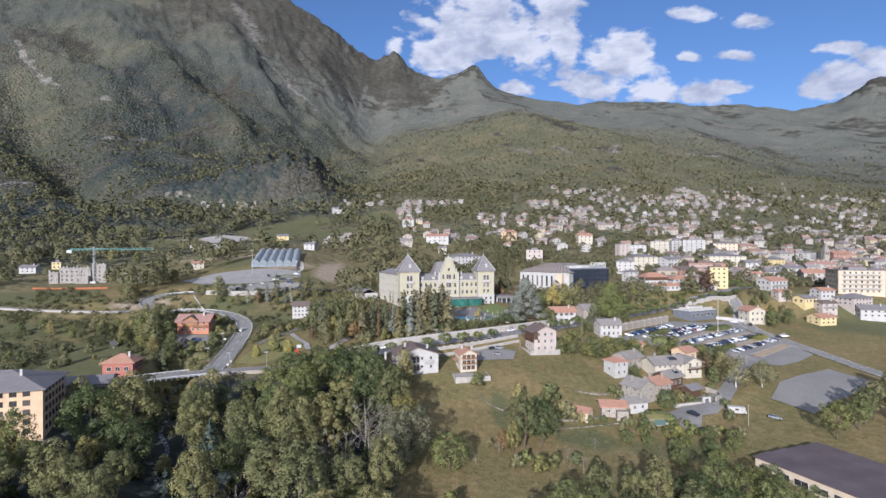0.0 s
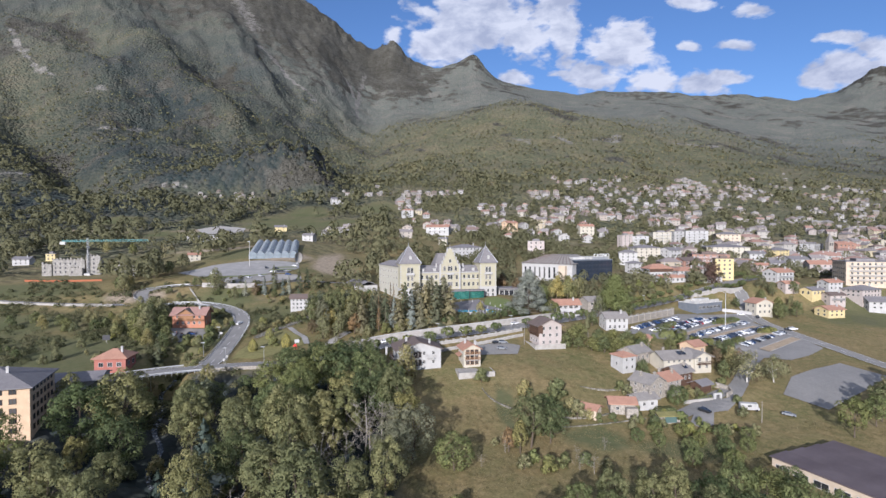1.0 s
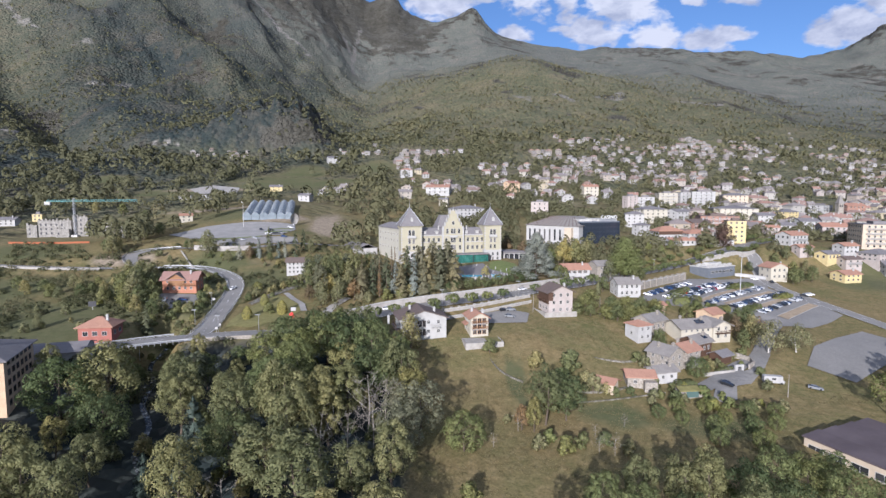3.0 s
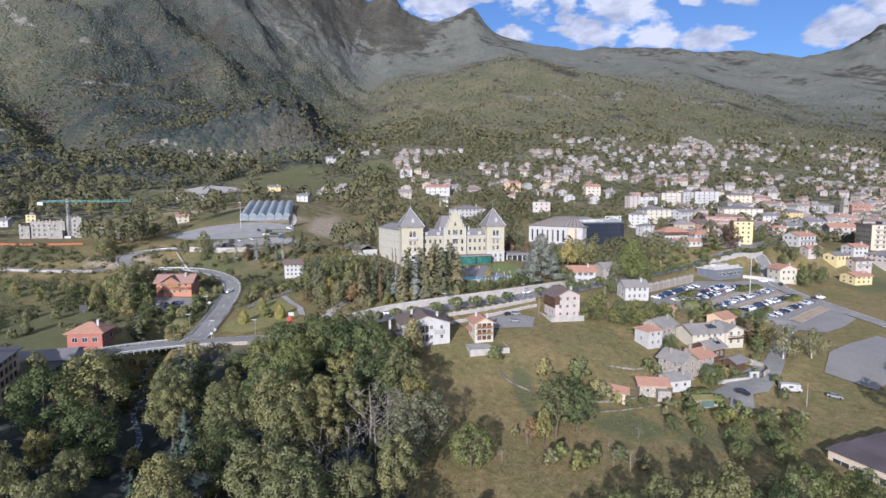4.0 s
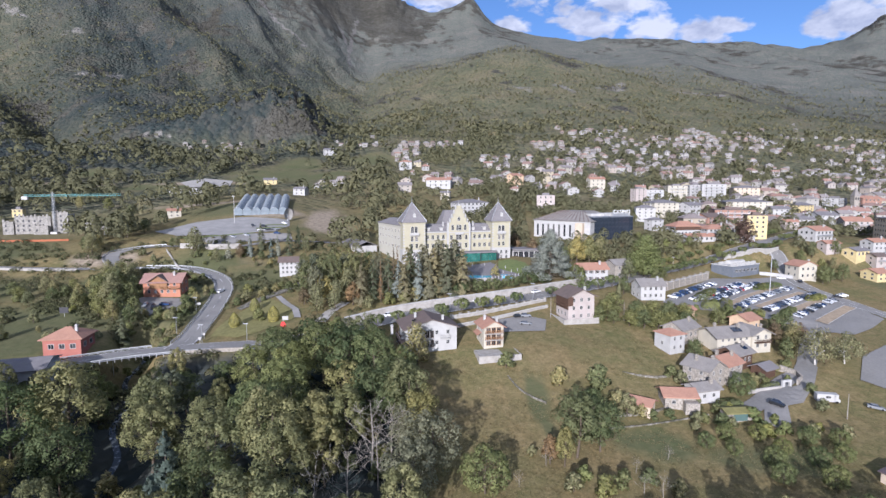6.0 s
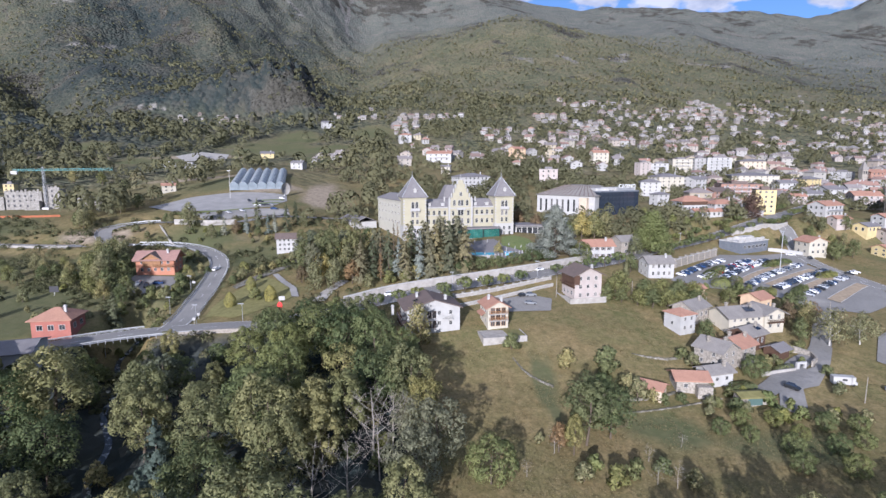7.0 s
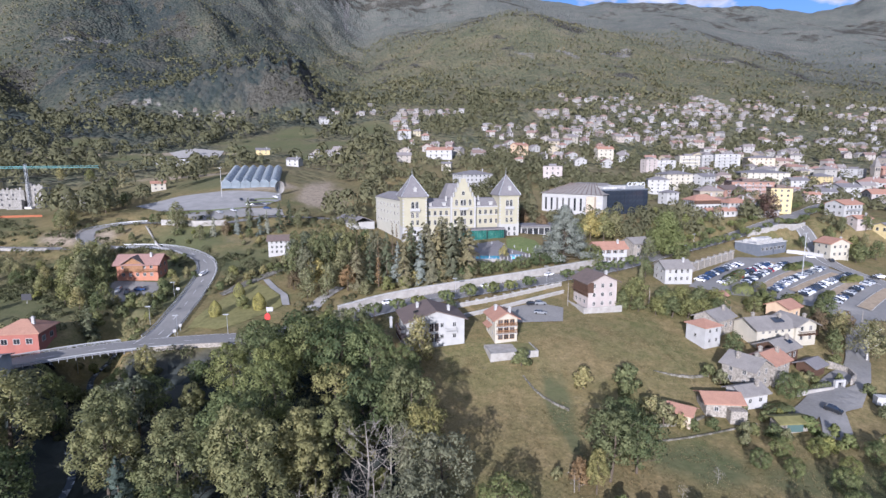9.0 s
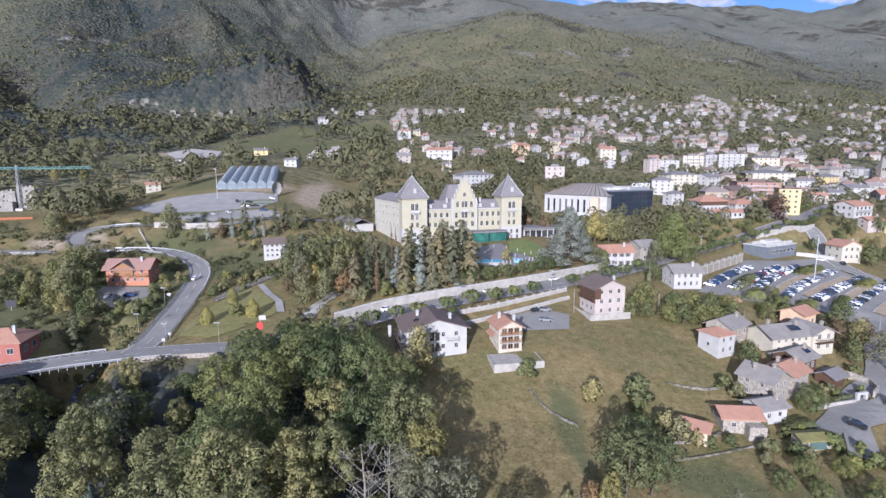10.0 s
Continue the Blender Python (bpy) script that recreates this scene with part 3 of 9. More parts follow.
def smooth_line(points, step=2.0):
    """A polyline rounded and sampled every few metres."""
    p = np.array(points, float)
    for _ in range(3):
        q = np.empty((2 * len(p) - 2, p.shape[1]))
        q[0::2], q[1::2] = 0.75 * p[:-1] + 0.25 * p[1:], 0.25 * p[:-1] + 0.75 * p[1:]
        p = np.vstack([p[:1], q, p[-1:]])
    s = np.concatenate([[0], np.cumsum(np.hypot(*np.diff(p[:, :2], axis=0).T))])
    n = max(2, int(s[-1] / step))
    return np.stack([np.interp(np.linspace(0, s[-1], n), s, p[:, k]) for k in range(p.shape[1])], 1)


def cut(line, z, half, soft):
    """Bring the land to the heights z along a line."""
    global GZ
    x0, x1, y0, y1 = line[:, 0].min() - 25, line[:, 0].max() + 25, line[:, 1].min() - 25, line[:, 1].max() + 25
    pick = (GX > x0) & (GX < x1) & (GY > y0) & (GY < y1)
    px, py = GX[pick], GY[pick]
    best, bz = np.full(px.shape, 1e9), np.zeros(px.shape)
    for (x, y), h in zip(line, z):
        d = (px - x) ** 2 + (py - y) ** 2
        near = d < best
        best, bz = np.where(near, d, best), np.where(near, h, bz)
    w = np.clip(1 - (np.sqrt(best) - half) / soft, 0, 1)
    w = w * w * (3 - 2 * w)
    GZ[pick] = GZ[pick] * (1 - w) + bz * w


ROAD_LINES = {}
for road_name, (road_width, road_points) in ROADS.items():
    line = smooth_line(road_points)
    z = np.array([raw_ground(x, y) for x, y in line])
    for _ in range(30):
        z = np.convolve(np.pad(z, 2, mode="edge"), [0.1, 0.2, 0.4, 0.2, 0.1], "valid")
    if road_name == "hill_road":
        main, main_z, _ = ROAD_LINES["valley_road"]
        join = main_z[int(np.argmin(np.hypot(main[:, 0] - line[0, 0], main[:, 1] - line[0, 1])))]
        ease = np.clip(1 - (np.arange(len(line)) - 2) / 11, 0, 1)
        z = z * (1 - ease) + (join + 0.02) * ease
    ROAD_LINES[road_name] = (line, z, road_width)
    cut(line, z, road_width / 2 + 0.8, 7.0)
# stream bed in the ravine
STREAM = smooth_line([(-125, 262), (-112, 236), (-100, 200), (-92, 180), (-82, 160), (-70, 138), (-62, 110), (-58, 70)])
STREAM[:, 0] += 1.3 * np.sin(np.arange(len(STREAM)) * 0.41) + 0.8 * np.sin(np.arange(len(STREAM)) * 0.17)
STREAM_Z = np.interp(np.arange(len(STREAM)), [0, len(STREAM) * 0.3, len(STREAM)], [8, 0, -11])
cut(STREAM[18:], STREAM_Z[18:], 2.5, 9.0)

# ---------------------------------------------------------------- mesh helpers
def mesh_of(name, verts, faces, mats, smooth=False, index=None):
    me = bpy.data.meshes.new(name)
    me.from_pydata([tuple(v) for v in verts], [], [tuple(f) for f in faces])
    for m in (mats if isinstance(mats, (list, tuple)) else [mats]):
        me.materials.append(m)
    if index is not None:
        me.polygons.foreach_set("material_index", np.array(index, dtype=np.int32))
    if smooth:
        me.polygons.foreach_set("use_smooth", np.ones(len(me.polygons), dtype=bool))
    me.update()
    return me


def part(name, me, parent, label="", at=None):
    """Link a mesh as one part of a thing."""
    ob = new(name, me)
    if parent is not None:
        ob.parent = parent
    if at is not None:
        ob.matrix_basis = at
    return tagged(ob, label)


def thing(name, label, category, at, group="", kind=""):
    ob = new(name)
    ob.matrix_basis = at
    return tagged(ob, label, category, group, kind)


class Solid:
    """Collects boxes, prisms and tubes into one mesh."""

    def __init__(self):
        self.v, self.f, self.m = [], [], []

    def add(self, verts, faces, mat=0):
        n = len(self.v)
        self.v += [tuple(p) for p in verts]
        self.f += [tuple(i + n for i in f) for f in faces]
        self.m += [mat] * len(faces)
        return self

    def box(self, x0, x1, y0, y1, z0, z1, mat=0):
        return self.add([(x0, y0, z0), (x1, y0, z0), (x1, y1, z0), (x0, y1, z0), (x0, y0, z1), (x1, y0, z1), (x1, y1, z1), (x0, y1, z1)],
                        [(0, 3, 2, 1), (4, 5, 6, 7), (0, 1, 5, 4), (1, 2, 6, 5), (2, 3, 7, 6), (3, 0, 4, 7)], mat)

    def prism(self, outline, z0, z1, mat=0):
        """outline: counter-clockwise points in plan."""
        n = len(outline)
        v = [(x, y, z0) for x, y in outline] + [(x, y, z1) for x, y in outline]
        f = [tuple(range(n - 1, -1, -1)), tuple(range(n, 2 * n))] + [(i, (i + 1) % n, (i + 1) % n + n, i + n) for i in range(n)]
        return self.add(v, f, mat)

    def slab(self, outline, thick, mat=0):
        """A flat sheet of 3D points, given a thickness downwards."""
        n = len(outline)
        v = list(outline) + [(x, y, z - thick) for x, y, z in outline]
        f = [tuple(range(n)), tuple(range(2 * n - 1, n - 1, -1))] + [(i, i + n, (i + 1) % n + n, (i + 1) % n) for i in range(n)]
        return self.add(v, f, mat)

    def wall_y(self, outline, y0, y1, mat=0):
        """outline in x, z, pushed from y0 to y1."""
        n = len(outline)
        v = [(x, y0, z) for x, z in outline] + [(x, y1, z) for x, z in outline]
        f = [tuple(range(n)), tuple(range(2 * n - 1, n - 1, -1))] + [(i, i + n, (i + 1) % n + n, (i + 1) % n) for i in range(n)]
        return self.add(v, f, mat)

    def tube(self, a, b, r0, r1, n=6, mat=0):
        a, b = Vector(a), Vector(b)
        q = (b - a).to_track_quat("Z", "Y")
        ring = [(math.cos(2 * math.pi * i / n), math.sin(2 * math.pi * i / n)) for i in range(n)]
        v = [a + q @ Vector((c * r0, s * r0, 0)) for c, s in ring] + [b + q @ Vector((c * r1, s * r1, 0)) for c, s in ring]
        f = [(i, (i + 1) % n, (i + 1) % n + n, i + n) for i in range(n)] + [tuple(range(n - 1, -1, -1)), tuple(range(n, 2 * n))]
        return self.add(v, f, mat)

    def mesh(self, name, mats, smooth=False):
        return mesh_of(name, self.v, self.f, mats, smooth, self.m)


# ---------------------------------------------------------------- the ground sheet
n_r, n_a = GZ.shape
cells = np.arange(n_r * n_a).reshape(n_r, n_a)
quads = np.stack([cells[:-1, :-1], cells[:-1, 1:], cells[1:, 1:], cells[1:, :-1]], -1).reshape(-1, 4)[:, ::-1]
me = bpy.data.meshes.new("ground")
me.vertices.add(n_r * n_a)
me.vertices.foreach_set("co", np.stack([GX, GY, GZ], -1).astype(np.float32).ravel())
me.loops.add(quads.size)
me.loops.foreach_set("vertex_index", quads.astype(np.int32).ravel())
me.polygons.add(len(quads))
me.polygons.foreach_set("loop_start", np.arange(0, quads.size, 4, dtype=np.int32))
me.polygons.foreach_set("use_smooth", np.ones(len(quads), dtype=bool))
me.materials.append(M_LAND)
me.update(calc_edges=True)
slope = np.hypot(*np.gradient(GZ)) / np.maximum(GR * 0.012, 1.0)
bearing = GX / np.maximum(GY, 1)


def patch(x, y, w, d):
    """A soft-edged field at x, y."""
    wob = (fbm(GX / (0.5 * w), GY / (0.5 * d), 3, 3) - 0.45) * 0.9
    return np.clip(2.2 * (1 - np.hypot((GX - x) / w, (GY - y) / d) + wob), 0, 1)


MEADOWS = ((-190, 690, 75, 75), (-410, 705, 35, 32), (-152, 445, 32, 42), (-128, 600, 35, 40), (-185, 770, 45, 60), (-135, 690, 45, 50), (-95, 800, 40, 60), (500, 1130, 85, 60), (-300, 620, 50, 40), (-150, 440, 45, 30), (260, 330, 55, 40), (44, 166, 13, 8), (68, 160, 16, 8), (19, 184, 4, 18), (-72, 243, 14, 18), (-160, 232, 55, 45), (-230, 265, 70, 40), (-240, 330, 60, 20), (-118, 262, 30, 45), (-122, 316, 34, 16), (-92, 300, 22, 26), (-150, 270, 30, 30))
SOILS = ((-86, 422, 16, 42), (-118, 420, 25, 18), (-260, 640, 60, 14), (-420, 560, 50, 14), (-400, 640, 55, 14), (-190, 480, 50, 8), (-175, 318, 22, 14), (-80, 400, 18, 22))
meadow_w = np.max([patch(*p) for p in MEADOWS], axis=0)
soil_w = np.max([patch(*p) for p in SOILS], axis=0)
wood_w = np.clip((GR - 560 + 190 * np.clip((-bearing - 0.05) / 0.15, 0, 1) + 120 * np.clip((bearing + 0.1) / 0.1, 0, 1) + 500 * (fbm(GX / 150, GY / 150, 3, 4) - 0.47)) / 200, 0, 1) * (1 - meadow_w) * (1 - soil_w)
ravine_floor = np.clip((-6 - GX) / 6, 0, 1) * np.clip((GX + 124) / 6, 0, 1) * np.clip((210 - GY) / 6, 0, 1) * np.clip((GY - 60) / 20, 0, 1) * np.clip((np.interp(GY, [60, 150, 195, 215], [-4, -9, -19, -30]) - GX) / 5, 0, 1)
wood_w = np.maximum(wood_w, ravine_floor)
dz_r = np.gradient(GZ, axis=0) / np.maximum(np.gradient(R_STEPS), 0.1)[:, None]
dz_a = np.gradient(GZ, axis=1) / np.maximum(np.gradient(A_STEPS)[None, :] * GR, 0.1)
steep = np.hypot(dz_r, dz_a)
left = np.clip((-bearing - 0.02) / 0.12, 0, 1)
tall = np.clip((GZ - 620) / 420, 0, 1)
crag = fbm(GX / 210 + 7, GY / 330, 5, 3)
peak_zone = np.clip((GY - 2300) / 700, 0, 1) * np.clip((0.02 - bearing) / 0.1, 0, 1) * np.clip((bearing + 0.62) / 0.2, 0, 1)
rock_w = left * np.clip((crag - 0.56) * 4.0, 0, 0.3) * np.clip((GY - 900) / 500, 0, 1) + peak_zone * tall * 0.95 + np.clip((GZ - 1150) / 150, 0, 0.2)
rock_w = rock_w + np.clip((spur - 4) / 14, 0, 1) * np.clip((steep - 0.7) / 0.45, 0, 1) * 0.62 * np.exp(-((GX + 230) / 75) ** 4) + hill(GX, GY, -1480, 2050, 170, 260, 0.8) + hill(GX, GY, -820, 2050, 120, 160, 0.5) + hill(GX, GY, -640, 1500, 60, 60, 0.5) + hill(GX, GY, 425, 1367, 30, 25, 0.55) + hill(GX, GY, 300, 1400, 40, 25, 0.4) + hill(GX, GY, -445, 918, 40, 9, 0.8) + hill(GX, GY, -812, 1380, 32, 16, 0.8) + hill(GX, GY, -820, 1180, 90, 120, 0.55)
rock_w = rock_w + summits * 0.7
rock_w = rock_w + left * np.clip((steep - 1.25) / 0.5, 0, 0.6) * np.clip((GY - 900) / 300, 0, 1)
rock_w = rock_w + (1 - left) * np.clip((crag - 0.47) * 4.0, 0, 0.52) * np.clip((GY - 1250) / 500, 0, 1)
rock_w = rock_w + hill(GX - 0.10 * (GY - 2600), GY, -560, 2600, 22, 300, 0.5)
fir_dark_w = np.clip((-bearing - 0.06) / 0.16, 0, 1) * np.clip((GR - 500) / 300, 0, 1) * np.clip(0.75 + 1.2 * (fbm(GX / 260, GY / 260, 3, 1) - 0.47), 0.3, 1)
fir_dark_w = np.maximum(fir_dark_w, 0.55 * np.clip((bearing - 0.5) / 0.15, 0, 1) * np.clip((GR - 1500) / 500, 0, 1))
# shade below the ravine trees put in with fir colours; spur darkened alike
fir_dark_w = np.maximum(fir_dark_w, np.maximum(ravine_floor, np.clip(spur / 12, 0, 1)))


def streak(places, wide):
    """A chute of pale scree down the mountain side."""
    w = np.zeros_like(GX)
    for (x0, y0), (x1, y1) in zip(places, places[1:]):
        dx, dy = x1 - x0, y1 - y0
        t = np.clip(((GX - x0) * dx + (GY - y0) * dy) / (dx * dx + dy * dy), 0, 1)
        w = np.maximum(w, np.exp(-(np.hypot(GX - x0 - t * dx, GY - y0 - t * dy) / wide) ** 2))
    return w


SCREES = (([(-867, 2636), (-773, 2574), (-654, 2426), (-520, 2274)], 16), ([(-1178, 3215), (-1072, 3051), (-947, 2817)], 42), ([(-583, 3099), (-500, 2982), (-427, 2804), (-384, 2471)], 13), ([(-449, 3278), (-444, 3016), (-411, 2682)], 11),
          ([(-996, 1574), (-962, 1585)], 17), ([(-810, 1323), (-779, 1352), (-760, 1406)], 11), ([(192, 1555), (235, 1525)], 12), ([(319, 1591), (348, 1505)], 20), ([(437, 1576), (487, 1581), (528, 1661)], 20), ([(715, 1702), (846, 1719)], 10),
          ([(-1496, 1943), (-1304, 1763), (-1190, 1703)], 12), ([(-460, 919), (-420, 915)], 4), ([(-735, 916), (-716, 967)], 10))
scree_w = np.zeros_like(GX)
for places, wide in SCREES:
    scree_w = np.maximum(scree_w, streak(places, wide))
for key, w in (("meadow", meadow_w), ("soil", soil_w), ("wood", wood_w), ("rock", np.clip(rock_w, 0, 1)), ("firs", fir_dark_w), ("scree", scree_w), ("alpine", np.clip((GR - 1750) / 900, 0, 1) * np.clip(0.3 + 0.7 * (bearing + 0.42) / 0.26, 0.3, 1))):
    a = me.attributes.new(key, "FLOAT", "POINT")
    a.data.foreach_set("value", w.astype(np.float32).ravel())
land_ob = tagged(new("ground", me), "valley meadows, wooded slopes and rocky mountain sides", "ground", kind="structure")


# ---------------------------------------------------------------- roads and yards
def strip_mesh(name, line, z, width, mat, lift, across=4, shift=0.0, drape=False):
    line = np.asarray(line)
    tang = np.gradient(line, axis=0)
    tang /= np.maximum(np.hypot(tang[:, 0], tang[:, 1]), 1e-6)[:, None]
    nrm = np.stack([-tang[:, 1], tang[:, 0]], 1)
    v, f = [], []
    for (x, y), (nx, ny), h in zip(line, nrm, z):
        for k in range(across + 1):
            o = shift + (k / across - 0.5) * width
            v.append((x + nx * o, y + ny * o, (ground(x + nx * o, y + ny * o) if drape else h) + lift))
    c = across + 1
    for i in range(len(line) - 1):
        for k in range(across):
            f.append((i * c + k, (i + 1) * c + k, (i + 1) * c + k + 1, i * c + k + 1)[::-1])
    return mesh_of(name, v, f, mat)


ROAD_LABELS = {"main_road": "grey asphalt main road below a stone wall", "hill_road": "winding asphalt road with guard rails", "upper_road": "narrow asphalt road up the slope",
               "park_road": "asphalt road past the car park", "hamlet_road": "asphalt lane to the stone hamlet", "valley_road": "broad asphalt valley road over the ravine", "field_road": "narrow pale road between the fields"}
for i, (key, (line, z, width)) in enumerate(ROAD_LINES.items()):
    tagged(new(key, strip_mesh(key, line, z, width, M_ASPHALT, 0.22 + 0.012 * i)), ROAD_LABELS[key], "road", kind="structure")
    if key in ("main_road", "hill_road", "park_road", "valley_road"):
        for side in (-1, 1):
            tagged(new("edge_line", strip_mesh("edge_line", line, z, 0.18, M_LINE, 0.31, 1, side * (width / 2 - 0.45))), "worn white road edge line", "road marking", kind="structure")
        for k in range(4, len(line) - 4, 6):
            tagged(new("centre_dash", strip_mesh("centre_dash", line[k:k + 3], z[k:k + 3], 0.16, M_LINE, 0.31, 1)), "white centre dash of the road", "road marking", kind="structure")


def yard(name, label, outline, mat, lift=0.2, step=2.5, kind="structure"):
    """A paved or planted sheet that follows the land inside an outline."""
    o = np.array(outline, float)
    x0, y0 = o.min(0)
    x1, y1 = o.max(0)
    bm = bmesh.new()
    face = bm.faces.new([bm.verts.new((x, y, 0)) for x, y in outline])
    bm.normal_update()
    if face.normal.z < 0:
        bmesh.ops.reverse_faces(bm, faces=[face])
    for axis, lo, hi in ((0, x0, x1), (1, y0, y1)):
        k = lo + step
        while k < hi:
            co, no = [0, 0, 0], [0, 0, 0]
            co[axis], no[axis] = k, 1
            bmesh.ops.bisect_plane(bm, geom=bm.verts[:] + bm.edges[:] + bm.faces[:], plane_co=co, plane_no=no)
            k += step
    for v in bm.verts:
        v.co.z = ground(v.co.x, v.co.y) + lift
    m = bpy.data.meshes.new(name)
    bm.to_mesh(m)
    bm.free()
    m.materials.append(mat)
    return tagged(new(name, m), label, name.replace("_", " "), kind=kind)


yard("lower_parking_lot", "empty grey asphalt parking lot with tree shadows", [(120.7, 203), (134.4, 220), (151, 231.5), (169, 242), (177, 226), (153, 208), (129, 191.5)], M_ASPHALT, 0.25)
yard("car_park", "terraced asphalt car park with rows of cars", [(82, 258), (95, 251.5), (114, 252), (136, 240), (148, 241.5), (163, 252), (177, 263.5), (176, 282), (168, 306), (176, 318), (168, 325), (150, 318), (130, 314), (104, 286)], M_ASPHALT, 0.28)
yard("small_parking_lot", "small asphalt lot beside the stone terrace", [(13, 233), (23.2, 238), (31, 234), (28.5, 223.5), (13.5, 222.5)], M_ASPHALT, 0.28)
yard("hamlet_yard", "asphalt yard in front of the stone houses", [(82.5, 192), (88.8, 194), (98.5, 197.5), (104, 205), (108, 210), (112, 209.5), (104, 199), (93, 187.6), (87, 185), (83, 177), (78, 173.5), (75.3, 175.9), (80, 184)], M_ASPHALT, 0.3)
yard("sports_lot", "broad grey paved lot above a stone wall", [(-178, 376), (-163, 397), (-136, 404), (-103, 400), (-99, 385), (-103, 367), (-113, 364), (-130, 357), (-155, 357)], M_LOT, 0.3)
yard("lower_lot", "dark asphalt lot beside the firs", [(-140, 348), (-132, 354.5), (-113, 361), (-93, 364), (-90, 357), (-108, 351), (-122, 341), (-132, 342)], M_ASPHALT, 0.34)
yard("grass_strip", "green grass strip between the lots", [(-152, 352), (-132, 356.2), (-113, 363), (-114, 360.6), (-131, 353.6), (-148, 349)], M_PARKLAWN, 0.42)
yard("grass_strip", "green grass strip in the paved lot", [(-116, 372), (-101, 376), (-101, 379), (-116, 375)], M_PARKLAWN, 0.42)
yard("grass_strip", "green grass strip in the paved lot", [(-115, 380.5), (-101, 384.5), (-101, 387), (-115, 383)], M_PARKLAWN, 0.42)
yard("gravel_lot", "pale gravel lot beside low white sheds", [(-284, 645), (-268, 672), (-230, 652), (-217, 602), (-258, 606)], M_PAVING, 0.5, 8)
yard("garden_lawn", "mown olive-green lawn with clipped shrubs", [(-85, 226), (-86, 234), (-85, 246), (-82, 259), (-77, 268), (-70, 260), (-63, 250), (-60, 240), (-64, 232.7), (-69.4, 226), (-75, 223)], M_LAWN, 0.25)
yard("hotel_lawn", "mown lawn beside the hotel pool", [(21, 298), (23, 316), (30, 321), (36, 314), (37, 296), (33, 286), (26, 292)], M_PARKLAWN, 0.4)
yard("drive", "pale gravel drive climbing into the hotel park", [(-52, 234), (-49.5, 245), (-45, 255), (-41.5, 253), (-45.5, 244), (-47, 234)], M_PAVING, 0.3)
yard("pool_terrace", "paved terrace round the hotel pool", [(2, 278), (3, 303), (19, 313), (22, 299), (27, 292), (32, 284), (20, 278)], M_SLATE, 0.25)
yard("stream_channel", "stone-lined stream channel beside the lawn", [(-87.4, 257.7), (-84.7, 266.2), (-78.6, 277), (-74.1, 285.4), (-68.9, 293.2), (-65.3, 289.5), (-70.1, 279.8), (-75.1, 272.2), (-81.2, 261.5), (-84.9, 255)], M_CHANNEL, 0.3)
yard("garden_path", "pale curving garden path by the lawn", [(-75.5, 270.5), (-69.5, 259.5), (-63.5, 250.8), (-60, 240.4), (-57.4, 240), (-60.8, 250.4), (-66.8, 259.4), (-73.2, 270.6)], M_LOT, 0.32)
yard("chalet_yard", "paved yard below the orange chalet", [(-131, 256), (-131, 268), (-113, 268), (-108, 254), (-118, 248)], M_ASPHALT, 0.25)
tagged(new("stream", strip_mesh("stream", STREAM[18:], STREAM_Z[18:], 1.5, M_WATER, 0.35)), "white tumbling stream in a wooded ravine", "stream", kind="structure")

# ---------------------------------------------------------------- houses
WINDOW_CACHE = {}


def window_meshes(w, h, frame_mat, shutter):
    key = (round(w, 2), round(h, 2), frame_mat.name, shutter.name if shutter else "")
    if key not in WINDOW_CACHE:
        f = Solid()
        t = 0.11
        f.box(-w / 2 - t, w / 2 + t, -0.09, 0.02, -t, 0).box(-w / 2 - t, w / 2 + t, -0.07, 0.02, h, h + t)
        f.box(-w / 2 - t, -w / 2, -0.07, 0.02, 0, h).box(w / 2, w / 2 + t, -0.07, 0.02, 0, h).box(-0.04, 0.04, -0.06, 0.02, 0, h)
        if shutter:
            f.box(-w - 0.02, -w / 2 - t, -0.06, 0.02, 0, h, 1).box(w / 2 + t, w + 0.02, -0.06, 0.02, 0, h, 1)
        p = Solid().box(-w / 2, w / 2, -0.03, 0.02, 0, h)
        WINDOW_CACHE[key] = (f.mesh("window_frame", [frame_mat, shutter or frame_mat]), p.mesh("pane", M_GLASS))
    return WINDOW_CACHE[key]


def window(parent, m, w=1.1, h=1.4, frame_mat=None, shutter=None, plain=False):
    if plain:
        key = ("plain", round(w, 2), round(h, 2))
        if key not in WINDOW_CACHE:
            q = Solid().box(-w / 2 - 0.1, w / 2 + 0.1, -0.05, 0.02, -0.1, h + 0.1).box(-w / 2, -0.04, -0.07, -0.05, 0, h, 1).box(0.04, w / 2, -0.07, -0.05, 0, h, 1)
            WINDOW_CACHE[key] = q.mesh("window", [M_TRIM, M_GLASS])
        return part("window", WINDOW_CACHE[key], parent, at=m)
    fr, pn = window_meshes(w, h, frame_mat or M_TRIM, shutter)
    ob = part("window", fr, parent, at=m)
    part("pane", pn, ob)
    return ob


def face_pose(side, w, d, s, z):
    """A place on one of the four walls of a w x d house: side f, b, l, r; s along the wall."""
    return {"f": pose(s, -d / 2, z), "b": pose(-s, d / 2, z, 0, 0, 180), "l": pose(-w / 2, -s, z, 0, 0, -90), "r": pose(w / 2, s, z, 0, 0, 90)}[side]


